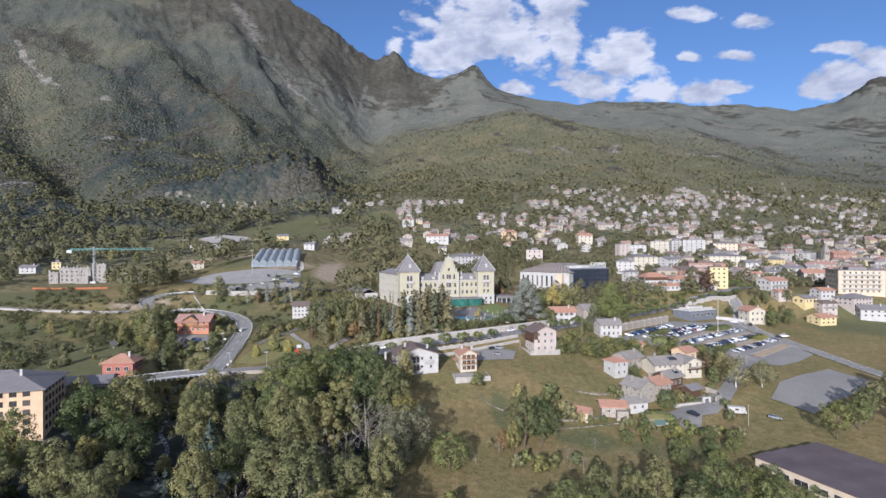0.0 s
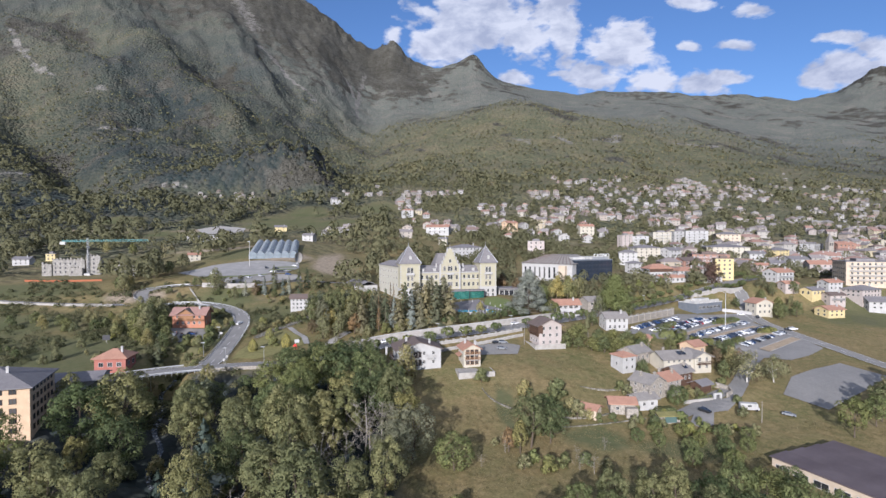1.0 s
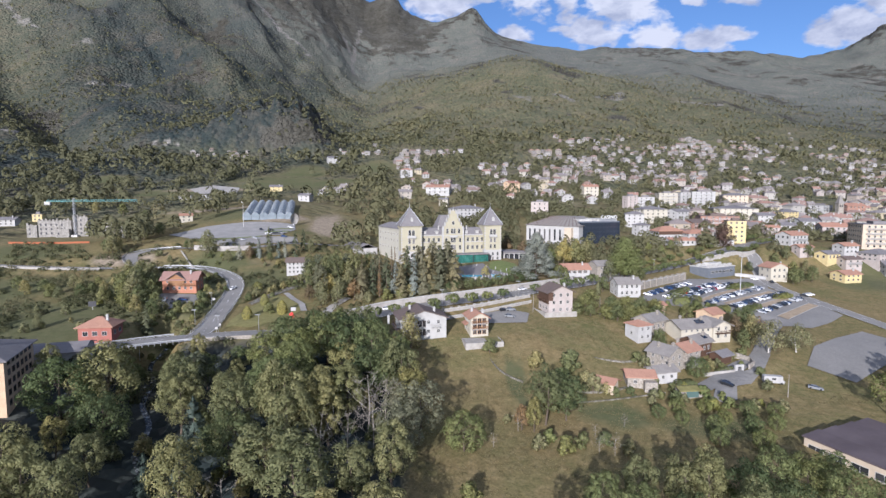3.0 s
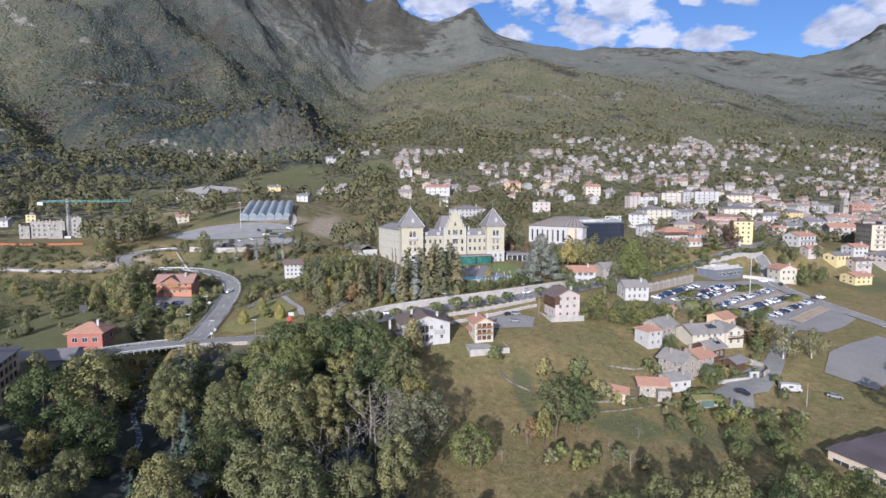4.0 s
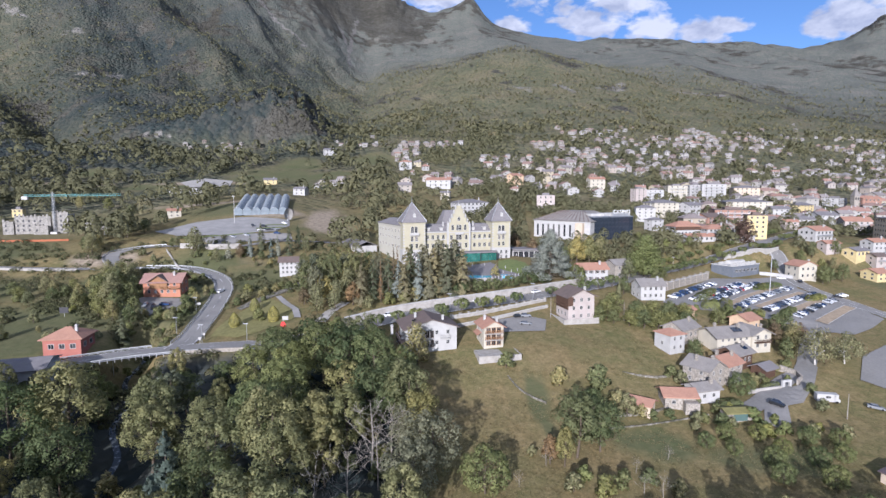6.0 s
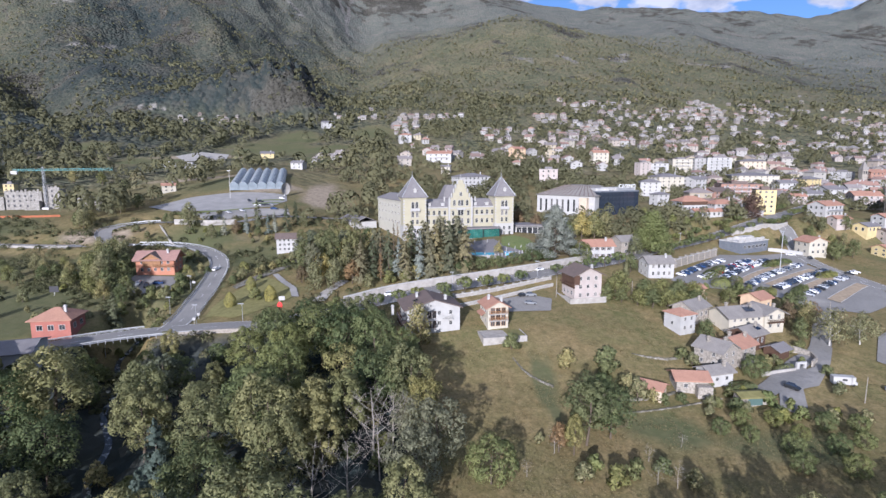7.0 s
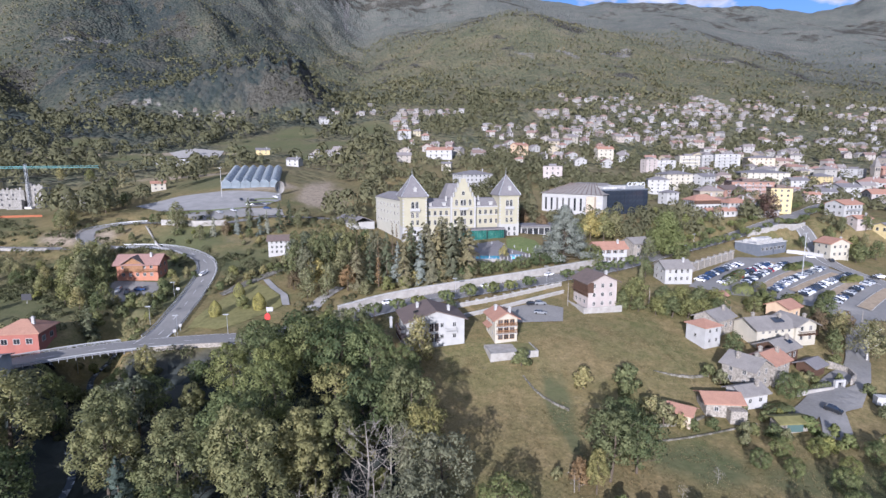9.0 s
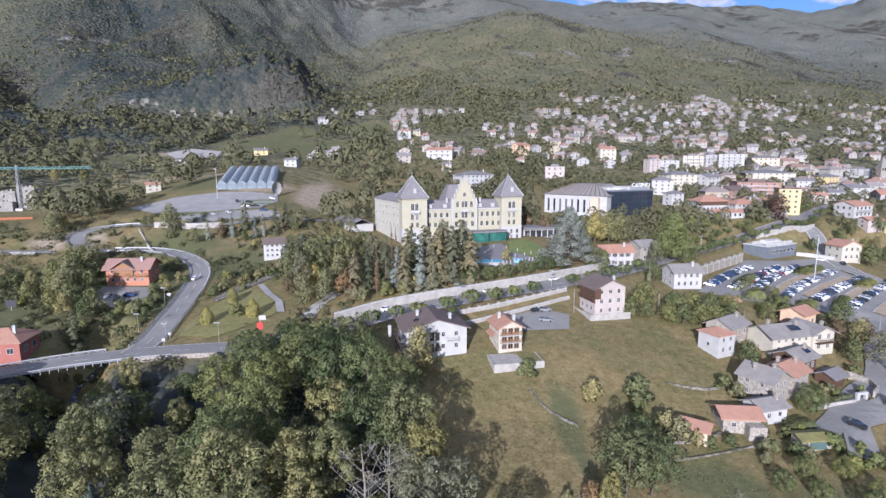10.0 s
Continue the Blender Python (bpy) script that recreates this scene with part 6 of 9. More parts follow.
house("stone_shed", "low stone shed with a grey slab roof", 65.4, 189.0, 16, 7.2, 5.4, 3.2, M_GREY, M_LAUZE, rise=1.2, win=(("f", 2, 1),), ww=0.8, wh=0.9, chimneys=1, chim_mat=M_STONE)
ts = house("tiled_shed", "old shed with an orange tile roof", 56.8, 185.2, -6, 7.8, 6.0, 3.2, M_STONE, M_TILE, rise=1.2, over=0.8, win=(("f", 2, 1),), ww=0.8, wh=0.9, chimneys=0)
part("lean_to", Solid().box(0.6, 4.2, -5.4, -3.0, -3, 2.2).mesh("lean_to", M_STONE), ts)
house("tiled_shed", "small shed with an orange tile roof", 45.6, 180.5, -38, 5.4, 4.2, 2.9, M_BEIGE, M_TILE, rise=0.9, win=(("f", 1, 1),), ww=0.7, wh=0.8, chimneys=0)
gsh = house("garden_shed", "small green-fronted garden shed with a turfed roof", 69.4, 178.3, 4, 7, 3.4, 2.2, M_STONE, M_LAWN, "gable", 0.5, win=(), chimneys=0)
part("door", Solid().box(-1.9, 1.9, -1.78, -1.68, 0, 1.9).mesh("door", plaster("dull_teal_paint", (0.075, 0.125, 0.115), 0.05)), gsh, "wide dull green shed door")
house("tiled_house", "small house with an orange tile roof among trees", 103, 236, 30, 7, 7, 4.6, M_PEACH, M_TILE, rise=1.6, win=(("f", 2, 1),), chimneys=0)
house("tiled_shed", "small hut with an orange roof in the shrubs", 86, 245, 20, 4, 4, 2.6, M_PEACH, M_TILE, rise=0.9, win=(), chimneys=0)
gate = thing("garden_gate", "white arched garden gate in a low wall", "gate", pose(94.2, 197.0, ground(94, 197), 0, 0, 12))
part("arch", Solid().wall_y([(-1.7, -1), (-0.8, -1), (-0.8, 1.6), (0.8, 1.6), (0.8, -1), (1.5, -1), (1.5, 2.2), (-1.7, 2.2)], -0.3, 0.3).mesh("arch", M_WHITE), gate)
# by the car park
kiosk = house("car_park_building", "low blue-grey car park building with a cluttered flat roof", 150.5, 330.5, 29, 23, 12, 4.8, M_BLUEGREY, M_CONCRETE, "flat", 1, win=(("f", 6, 1),), ww=2.0, chimneys=0, category="building")
unit_mesh = Solid().box(-0.6, 0.6, -0.6, 0.6, 5.1, 6.2).box(-0.45, 0.45, -0.45, 0.45, 6.2, 6.4).mesh("roof_unit", M_TRIM)
for i in range(20):
    part("roof_unit", unit_mesh, kiosk, at=pose(-10 + (i % 10) * 2.2, -4.6 + 6.6 * (i // 10) + 0.5 * (i % 2), 0))
house("villa", "pale pink villa with an orange roof", 181, 323.5, 10, 10.5, 9, 6.8, M_CREAM, M_TILE, rise=2.2, along="y", over=0.7, win=(("f", 3, 2), ("l", 2, 2)), chimneys=1)
# along the hill road
ch = house("orange_chalet", "orange chalet with a brown roof and timber balconies", -122.6, 274.5, 6, 14.6, 10, 5.8, M_ORANGE, M_CHALETROOF, rise=2.6, along="x", over=1.2, win=(("f", 5, 2), ("l", 2, 2), ("r", 2, 2)), ww=0.9, wh=1.1, chimneys=1, deep=4)
balcony(ch, "f", 14.6, 10, 3.2, 2.9, 7.6, M_PINE, 1.3)
part("gable_front", Solid().wall_y([(-4.6, 2.9), (2.2, 2.9), (2.2, 6.0), (-1.2, 8.2), (-4.6, 6.0)], -5.5, -4.6).mesh("gable_front", M_PINE), ch, "orange-brown timber gable")
gr = Solid()
gr.slab([(-5.4, -6.4, 5.75), (-1.2, -6.4, 8.55), (-1.2, 0, 8.55), (-5.4, 0, 5.75)], 0.22).slab([(3.0, -6.4, 5.75), (3.0, 0, 5.75), (-1.2, 0, 8.55), (-1.2, -6.4, 8.55)], 0.22)
part("gable_roof", gr.mesh("gable_roof", M_BROWN), ch, "brown cross-gable roof")
house("red_house", "red house with white-framed windows and a hipped tile roof", -124.2, 214, 8, 10.8, 9.2, 4.8, M_RED, M_TILE, "hip", 2.8, 0.9, win=(("f", 3, 1), ("r", 2, 1), ("l", 2, 1)), ww=1.5, wh=1.4, chimneys=1, deep=5)
house("small_white_house", "small white house with rows of windows", -78.5, 306, 10, 9, 7, 6.2, M_WHITE, M_BROWN, rise=1.8, win=(("f", 4, 3),), ww=0.8, wh=1.0, chimneys=0)
house("apartment_house", "cream apartment house with a dark hipped roof", -136.2, 165, 20, 34, 22, 13.6, M_PEACH, M_SLATE, "hip", 4.2, 1.0, win=(("f", 9, 5), ("r", 6, 5)), ww=1.6, wh=1.4, chimneys=2, deep=6, z=5.0, category="apartment house", frame=M_WOOD)
house("low_building", "low grey building with a dark roof", -125, 190, 18, 20, 13, 5.0, M_GREY, M_SLATE, rise=1.6, win=(("f", 5, 1),), chimneys=0, deep=6)
# industrial hall
hh = thing("industrial_hall", "long industrial hall with a dark brown sheet roof", "hall", pose(86.7, 152.7, -3, 0, 0, -68))
part("wall", Solid().box(0, 46, -0.2, 26, -4, 4.6).mesh("hall_wall", M_BEIGE), hh)
for k in range(4):
    part("roof_bay", Solid().slab([(-0.6, k * 6.5 - 0.4, 4.85), (46.6, k * 6.5 - 0.4, 4.85), (46.6, k * 6.5 + 6.0, 5.35), (-0.6, k * 6.5 + 6.0, 5.35)], 0.3).mesh("roof_bay", M_HALL), hh)
for k in range(9):
    window(hh, pose(3 + k * 5, -0.2, 1.6), 3.6, 1.6, M_CONCRETE)

# ---------------------------------------------------------------- walls, rails, poles
def wall_line(name, label, points, high, thick, mat, cap=None, posts=0.0, category="wall", kind="structure", step=3.0, drop=2.5, lift=None):
    """A wall that follows the land; posts: spacing of taller piers."""
    line = smooth_line(points, step) if len(points) > 2 else np.array([np.array(points[0]) + (np.array(points[1]) - np.array(points[0])) * k / 12 for k in range(13)])
    root = thing(name, label, category, pose(0, 0, 0), kind=kind)
    s, c = Solid(), Solid()
    tang = np.gradient(line, axis=0)
    tang /= np.hypot(tang[:, 0], tang[:, 1])[:, None]
    nrm = np.stack([-tang[:, 1], tang[:, 0]], 1)
    z = np.array([ground(x, y) for x, y in line])
    z = np.convolve(np.pad(z, 2, mode="edge"), [0.15, 0.2, 0.3, 0.2, 0.15], "valid")
    a, b = line + nrm * thick / 2, line - nrm * thick / 2
    for solid, z0, z1, grow in ((s, -drop, high, 0.0), (c, high + 0.004, high + 0.16, 0.12)):
        if solid is c and cap is None:
            continue
        aa, bb = line + nrm * (thick / 2 + grow), line - nrm * (thick / 2 + grow)
        v, f = [], []
        for i in range(len(line)):
            v += [(*aa[i], z[i] + z0), (*bb[i], z[i] + z0), (*bb[i], z[i] + z1), (*aa[i], z[i] + z1)]
        for i in range(len(line) - 1):
            for k in range(4):
                f.append((4 * i + k, 4 * i + (k + 1) % 4, 4 * i + 4 + (k + 1) % 4, 4 * i + 4 + k))
        f += [(0, 3, 2, 1), tuple(4 * (len(line) - 1) + k for k in range(4))]
        solid.add(v, f)
    part("masonry", s.mesh("masonry", mat), root)
    if cap is not None:
        part("coping", c.mesh("coping", cap), root)
    if posts:
        pm = Solid().box(-thick * 0.75, thick * 0.75, -thick * 0.75, thick * 0.75, -drop, high + 0.5).box(-thick, thick, -thick, thick, high + 0.5, high + 0.65).mesh("pier", mat)
        acc = 0.0
        for i in range(1, len(line)):
            acc += np.hypot(*(line[i] - line[i - 1]))
            if acc >= posts:
                acc = 0.0
                part("pier", pm, root, at=pose(line[i][0], line[i][1], z[i], 0, 0, math.degrees(math.atan2(tang[i][1], tang[i][0]))))
    return root


wall_line("road_wall", "long pale stone retaining wall along the main road", [(-40, 231), (-27, 241), (-3, 252), (21, 262), (41, 273), (63, 288)], 2.6, 0.8, M_PAVING, M_CONCRETE)
wall_line("terrace_balustrade", "low stone balustrade with piers along the avenue", [(-6, 232), (6, 237), (20, 244), (34, 252)], 1.1, 0.4, M_PAVING, M_CONCRETE, posts=3.0)
wall_line("terrace_balustrade", "low stone balustrade with piers along the avenue", [(-2, 226), (10, 232.5), (25, 241.5), (34, 247)], 1.0, 0.4, M_PAVING, M_CONCRETE)
wall_line("buttressed_wall", "grey stone wall with tall piers above the car park", [(84, 271), (97, 284), (110, 296.5), (126, 311)], 3.4, 0.9, M_STONE, M_CONCRETE, posts=4.5)
wall_line("buttressed_wall", "pale stone wall along the upper avenue", [(150, 341.5), (165, 346), (185, 355), (190, 358)], 2.2, 0.7, M_PAVING, M_CONCRETE)
wall_line("white_wall", "white plastered wall behind the parked cars", [(163, 329.5), (170, 328), (177, 321)], 1.8, 0.5, M_WHITE, None)
wall_line("stone_wall", "curved grey stone garden wall beside the lane", [(97, 211), (102.5, 206), (101.5, 200.5), (98, 198)], 1.6, 0.5, M_STONE, None)
wall_line("garden_wall", "low pale garden wall beside the yard", [(81, 193.5), (86, 194.8), (92, 196)], 1.0, 0.4, M_PAVING, None)
wall_line("field_wall", "low tumbled stone wall down the field", [(12, 198), (13.7, 191.3), (16.6, 186.6), (21, 183)], 0.3, 0.35, M_CHANNEL, None)
wall_line("field_wall", "low tumbled wall round the grass plot", [(34.3, 172), (45, 174), (56, 177.5), (63, 180)], 0.35, 0.3, M_CHANNEL, None)
wall_line("field_wall", "low stone wall at the foot of the field", [(36, 178), (44, 178), (52, 182)], 0.6, 0.4, M_CHANNEL, None)
wall_line("field_wall", "low stone wall across the field", [(47, 200), (54, 197), (61, 199)], 0.45, 0.35, M_CHANNEL, None)
wall_line("terrace_wall", "long pale stone wall below the paved lot", [(-142, 331), (-134, 330), (-122, 328.2), (-111, 331.5)], 2.6, 0.7, M_PAVING, None, lift=0)
wall_line("culvert_wall", "narrow concrete culvert wall on the slope", [(-149, 330), (-140, 318), (-132, 308)], 0.7, 0.5, M_PAVING, None)
wall_line("road_parapet", "concrete parapet of the valley road", [(-176, 299.5), (-200, 298.5), (-260, 304.5), (-340, 324)], 1.1, 0.5, M_PAVING, None, drop=4)
wall_line("roadside_wall", "low stone wall beside the road bridge", [(-88, 207), (-78, 208.5), (-66, 208.5)], 1.2, 0.5, M_STONE, None, drop=5)


def guard_rail(label, line, z, side, width):
    tang = np.gradient(line, axis=0)
    tang /= np.hypot(tang[:, 0], tang[:, 1])[:, None]
    p = line + np.stack([-tang[:, 1], tang[:, 0]], 1) * side * width
    root = thing("guard_rail", label, "guard rail", pose(0, 0, 0))
    s = Solid()
    for i in range(len(p) - 1):
        for lo, hi in ((0.55, 0.85), (0.25, 0.35)):
            a, b = p[i], p[i + 1]
            s.add([(*a, z[i] + lo), (*b, z[i + 1] + lo), (*b, z[i + 1] + hi), (*a, z[i] + hi)], [(0, 1, 2, 3)])
            o = np.array([-(b - a)[1], (b - a)[0]]) / max(np.hypot(*(b - a)), 1e-6) * 0.07
            s.add([(*(a + o), z[i] + lo), (*(b + o), z[i + 1] + lo), (*(b + o), z[i + 1] + hi), (*(a + o), z[i] + hi)], [(3, 2, 1, 0)])
            s.add([(*a, z[i] + hi), (*b, z[i + 1] + hi), (*(b + o), z[i + 1] + hi), (*(a + o), z[i] + hi)], [(0, 1, 2, 3)])
    part("rail", s.mesh("rail", M_METAL), root)
    post = Solid().box(-0.06, 0.06, -0.06, 0.06, -0.6, 0.8).mesh("post", M_METAL)
    for i in range(0, len(p), 1):
        part("post", post, root, at=pose(p[i][0], p[i][1], z[i]))
    return root


line, z, width = ROAD_LINES["hill_road"]
i1 = int(np.argmin(np.hypot(line[:, 0] + 150, line[:, 1] - 306)))
guard_rail("grey steel guard rail along the outer bend", line[5:i1], z[5:i1] + 0.2, -1, width / 2 + 0.1)
guard_rail("grey steel guard rail along the inner bend", line[3:i1], z[3:i1] + 0.2, 1, width / 2 + 0.1)
line, z, width = ROAD_LINES["valley_road"]
i0, i1 = (int(np.argmin(np.hypot(line[:, 0] - x, line[:, 1] - y))) for x, y in ((-136, 193), (-97, 212)))
u_line, u_z, u_width = ROAD_LINES["upper_road"]
guard_rail("grey steel guard rail round the loop", u_line[10:34], u_z[10:34] + 0.2, 1, u_width / 2 + 0.1)
guard_rail("grey steel guard rail beside the valley road", line[i0:i1], z[i0:i1] + 0.2, 1, width / 2 + 0.1)
guard_rail("grey steel guard rail above the ravine", line[i0:i1 + 10], z[i0:i1 + 10] + 0.2, -1, width / 2 + 0.1)
POLE = {}


def pole(name, label, x, y, high, mat=None, arm=0.0, r=0.12, head=True):
    key = (high, arm, r, (mat or M_METAL).name)
    root = thing(name, label, name.replace("_", " "), pose(x, y, ground(x, y)))
    if key not in POLE:
        POLE[key] = Solid().tube((0, 0, -0.5), (0, 0, high), r, r * 0.55, 8).mesh("shaft", mat or M_METAL)
    part("shaft", POLE[key], root)
    if head:
        part("lamp_head", Solid().box(-0.55 - arm, 0.55, -0.25, 0.25, high - 0.05, high + 0.15).mesh("lamp_head", M_METAL), root)
    return root


fl = pole("floodlight_mast", "tall floodlight mast in the car park", 143, 287, 19, M_METAL, 0.8, 0.22)
fl2 = pole("floodlight_mast", "tall white floodlight mast by the sports lot", -134, 388, 17, M_WHITE, 0.6, 0.22)
for x, y, h in ((33, 236.5, 7.5), (60, 238, 6.5), (82, 229, 6), (100, 180.5, 7), (131, 238, 4.5)):
    pole("utility_pole", "grey wooden utility pole", x, y, h, M_PALEBARK, 0, 0.13, False)
for x, y in ((-111, 214), (-100.5, 252), (-98, 230), (-85.5, 221), (-3, 243), (30, 256), (58, 276), (118, 332), (-70, 219)):
    pole("street_lamp", "slim grey street lamp at the roadside", x, y, 6.0, M_METAL, 0.5, 0.09)
# signs and banner on the hill road
for x, y, w, h, m, lab in ((-102, 258, 1.2, 0.9, M_WHITE, "white square road sign"), (-86.5, 225, 0.8, 0.8, M_WHITE, "white round-cornered road sign"), (-85.8, 220, 0.9, 0.9, M_WHITE, "white road sign at the junction"), (-147, 246, 3.0, 2.2, M_DARK, "dark hoarding board on posts"), (-201, 366, 2.4, 2.0, M_WHITE, "white board on posts")):
    sg = thing("road_sign", lab, "sign", pose(x, y, ground(x, y), 0, 0, 10))
    part("panel", Solid().box(-w / 2, w / 2, -0.05, 0.05, 1.3, 1.3 + h).mesh("panel", m), sg)
    part("post", Solid().box(-0.05, 0.05, 0.05, 0.13, -0.4, 1.3 + h).mesh("post", M_METAL), sg)

# ---------------------------------------------------------------- greenhouse, ruin, crane
gh = thing("tunnel_greenhouse", "row of six grey-blue plastic greenhouse tunnels", "greenhouse", pose(-124, 411, ground(-120, 420), 0, 0, 13))
gz0, gz1 = ground(-123, 411), ground(-138, 480)
M_FILM = material("greenhouse_film", lambda t: ramp_of(t, noise_of(t, 0.3, 4), [(0.3, (0.15, 0.185, 0.21)), (0.7, (0.25, 0.285, 0.31))]), 0.4)
arc = [(-2.75 + 5.5 * k / 8, 1.4 + 2.0 * math.sin(math.pi * k / 8)) for k in range(9)]
tun = Solid()
prof = [(-2.75, -2)] + arc + [(2.75, -2)]
tun.wall_y([(x, zz) for x, zz in prof], 0, 62)
hoop = Solid()
rings = [[(x * k, y, 1.4 + (zz - 1.4) * k + 0.02) for x, zz in arc] for k, y in ((0.99, -0.09), (1.04, -0.09), (1.04, 0.09), (0.99, 0.09))]
hoop.add([p for ring in rings for p in ring], [(9 * r + i, 9 * r + i + 1, 9 * ((r + 1) % 4) + i + 1, 9 * ((r + 1) % 4) + i) for r in range(4) for i in range(8)])
HOOP = hoop.mesh("hoop", M_METAL)
tun_mesh = tun.mesh("tunnel", M_FILM)
for k in range(6):
    ob = part("tunnel", tun_mesh, gh, at=pose(-15 + k * 5.7, 0, 0) @ Matrix.Rotation(math.atan2(gz1 - gz0, 66), 4, "X"))
    for n in range(8):
        part("hoop", HOOP, ob, at=pose(0, 0.3 + n * 8.7, 0))
dish = thing("satellite_dish", "large pale dish on a short stand", "dish", pose(-104, 398, ground(-104, 398), 0, 0, 60) @ Matrix.Scale(1.5, 4))
dv, df = [], []
for i in range(4):
    for k in range(12):
        r = 2.6 * (i + 1) / 4
        dv.append((r * math.cos(k * math.pi / 6), -0.12 * r * r - 0.2, 3.0 + r * math.sin(k * math.pi / 6)))
df = [(i * 12 + k, i * 12 + (k + 1) % 12, (i + 1) * 12 + (k + 1) % 12, (i + 1) * 12 + k) for i in range(3) for k in range(12)] + [tuple(range(12))]
part("reflector", mesh_of("reflector", dv, df, M_PAVING), dish)
part("stand", Solid().tube((0, -0.2, -0.5), (0, -0.3, 3), 0.2, 0.15, 6).mesh("stand", M_METAL), dish)
M_RUIN = material("pale_ruin_stone", lambda t: ramp_of(t, noise_of(t, 1.1, 7), [(0.3, (0.144, 0.135, 0.117)), (0.5, (0.259, 0.245, 0.221)), (0.7, (0.360, 0.344, 0.314))]), 0.9, bump=(1.5, 0.7, 0.15))
RZ = ground(-255, 392)
ruin = thing("stone_ruin", "roofless grey stone ruin under repair", "ruin", pose(-250, 392, RZ, 0, 0, 12) @ Matrix.Scale(0.98, 4))
for k, (x, y, w, d, h) in enumerate(((-8, 0, 20, 12, 10.5), (7.6, -1, 9, 11, 13), (-2, -8.2, 8, 4, 5), (23, 3, 8, 7, 7.5), (30.5, 5, 5, 9, 5.0), (-21.2, -3, 6, 8, 7.5))):
    s = Solid()
    t = 0.8
    top = [h * f for f in (1.0, 0.86, 1.03, 0.9)]
    s.box(x - w / 2, x + w / 2, y - d / 2, y - d / 2 + t, -4, top[0]).box(x - w / 2, x + w / 2, y + d / 2 - t, y + d / 2, -4, top[1])
    s.box(x - w / 2, x - w / 2 + t, y - d / 2 + t, y + d / 2 - t, -4, top[2]).box(x + w / 2 - t, x + w / 2, y - d / 2 + t, y + d / 2 - t, -4, top[3])
    n = int(w / 2.2)
    for i in range(n):
        s.box(x - w / 2 + i * 2.2, x - w / 2 + i * 2.2 + 1.1, y - d / 2, y - d / 2 + t, top[0], top[0] + 0.5 + 0.4 * ((i * 7 + k) % 3))
    wall_ob = part("wall", s.mesh("ruin_wall", M_RUIN), ruin)
    for i in range(max(1, int((w - 2) / 3.1))):
        for zz in np.arange(1.2, h - 2.0, 2.9):
            # a dark block on the wall stands for the shade inside each opening
            part("opening", Solid().box(-0.5, 0.5, -0.06, 0.3, 0, 1.4).mesh("opening", M_DARK), wall_ob, at=pose(x - w / 2 + 1.8 + i * 3.1, y - d / 2, zz))
M_TEAL = material("teal_crane_paint", lambda t: (0.16, 0.36, 0.36), 0.5)
crane = thing("tower_crane", "slender teal tower crane beside the ruin", "crane", pose(-244, 386, ground(-244, 386), 0, 0, 4))
ms = Solid()
for sx in (-0.5, 0.5):
    for sy in (-0.5, 0.5):
        ms.tube((sx, sy, -0.5), (sx, sy, 25.5), 0.12, 0.12, 4)
for k in range(16):
    ms.tube((-0.5, -0.5, k * 1.6), (0.5, -0.5, k * 1.6 + 1.6), 0.06, 0.06, 3).tube((-0.5, 0.5, k * 1.6 + 1.6), (-0.5, -0.5, k * 1.6), 0.06, 0.06, 3)
part("mast", ms.mesh("mast", M_METAL), crane)
jb = Solid()
for dy, dz in ((-0.4, 0), (0.4, 0), (0, 0.9)):
    jb.tube((-17, dy, 23 + dz), (40, dy, 23.6 + dz), 0.13, 0.1, 4)
for k in range(28):
    jb.tube((-16 + 2 * k, -0.4, 23), (-15 + 2 * k, 0, 23.95), 0.06, 0.06, 3).tube((-15 + 2 * k, 0, 23.95), (-14 + 2 * k, 0.4, 23), 0.06, 0.06, 3)
part("jib", jb.mesh("jib", M_TEAL), crane)
part("counterweight", Solid().box(-18, -14.5, -0.7, 0.7, 21, 23).mesh("counterweight", M_CONCRETE), crane)
part("base_block", Solid().box(-2, 2, -2, 2, -2, 1.2).mesh("base_block", M_CONCRETE), crane)
net = wall_line("orange_site_fence", "orange plastic net fence on the meadow", [(-262, 352), (-240, 350), (-215, 354)], 1.1, 0.12, material("orange_net", lambda t: ramp_of(t, noise_of(t, 2, 3), [(0.3, (0.26, 0.085, 0.04)), (0.7, (0.38, 0.13, 0.06))]), 0.8), None, category="fence", kind="")

# ---------------------------------------------------------------- the car park
M_PAINT = material("car_paint", lambda t: ramp_of(t, random_of(t), [(0.0, (0.02, 0.022, 0.025)), (0.22, (0.045, 0.05, 0.06)), (0.30, (0.02, 0.05, 0.13)), (0.42, (0.20, 0.21, 0.22)), (0.55, (0.42, 0.43, 0.44)), (0.66, (0.75, 0.75, 0.74)), (0.94, (0.8, 0.8, 0.79)), (0.97, (0.42, 0.03, 0.03)), (1.0, (0.4, 0.02, 0.02))]), 0.25, 0.0, 0.6)
for n in M_PAINT.node_tree.nodes:
    if n.bl_idname == "ShaderNodeValToRGB":
        n.color_ramp.interpolation = "CONSTANT"
M_TYRE = material("tyre", lambda t: (0.018, 0.018, 0.018), 0.9)


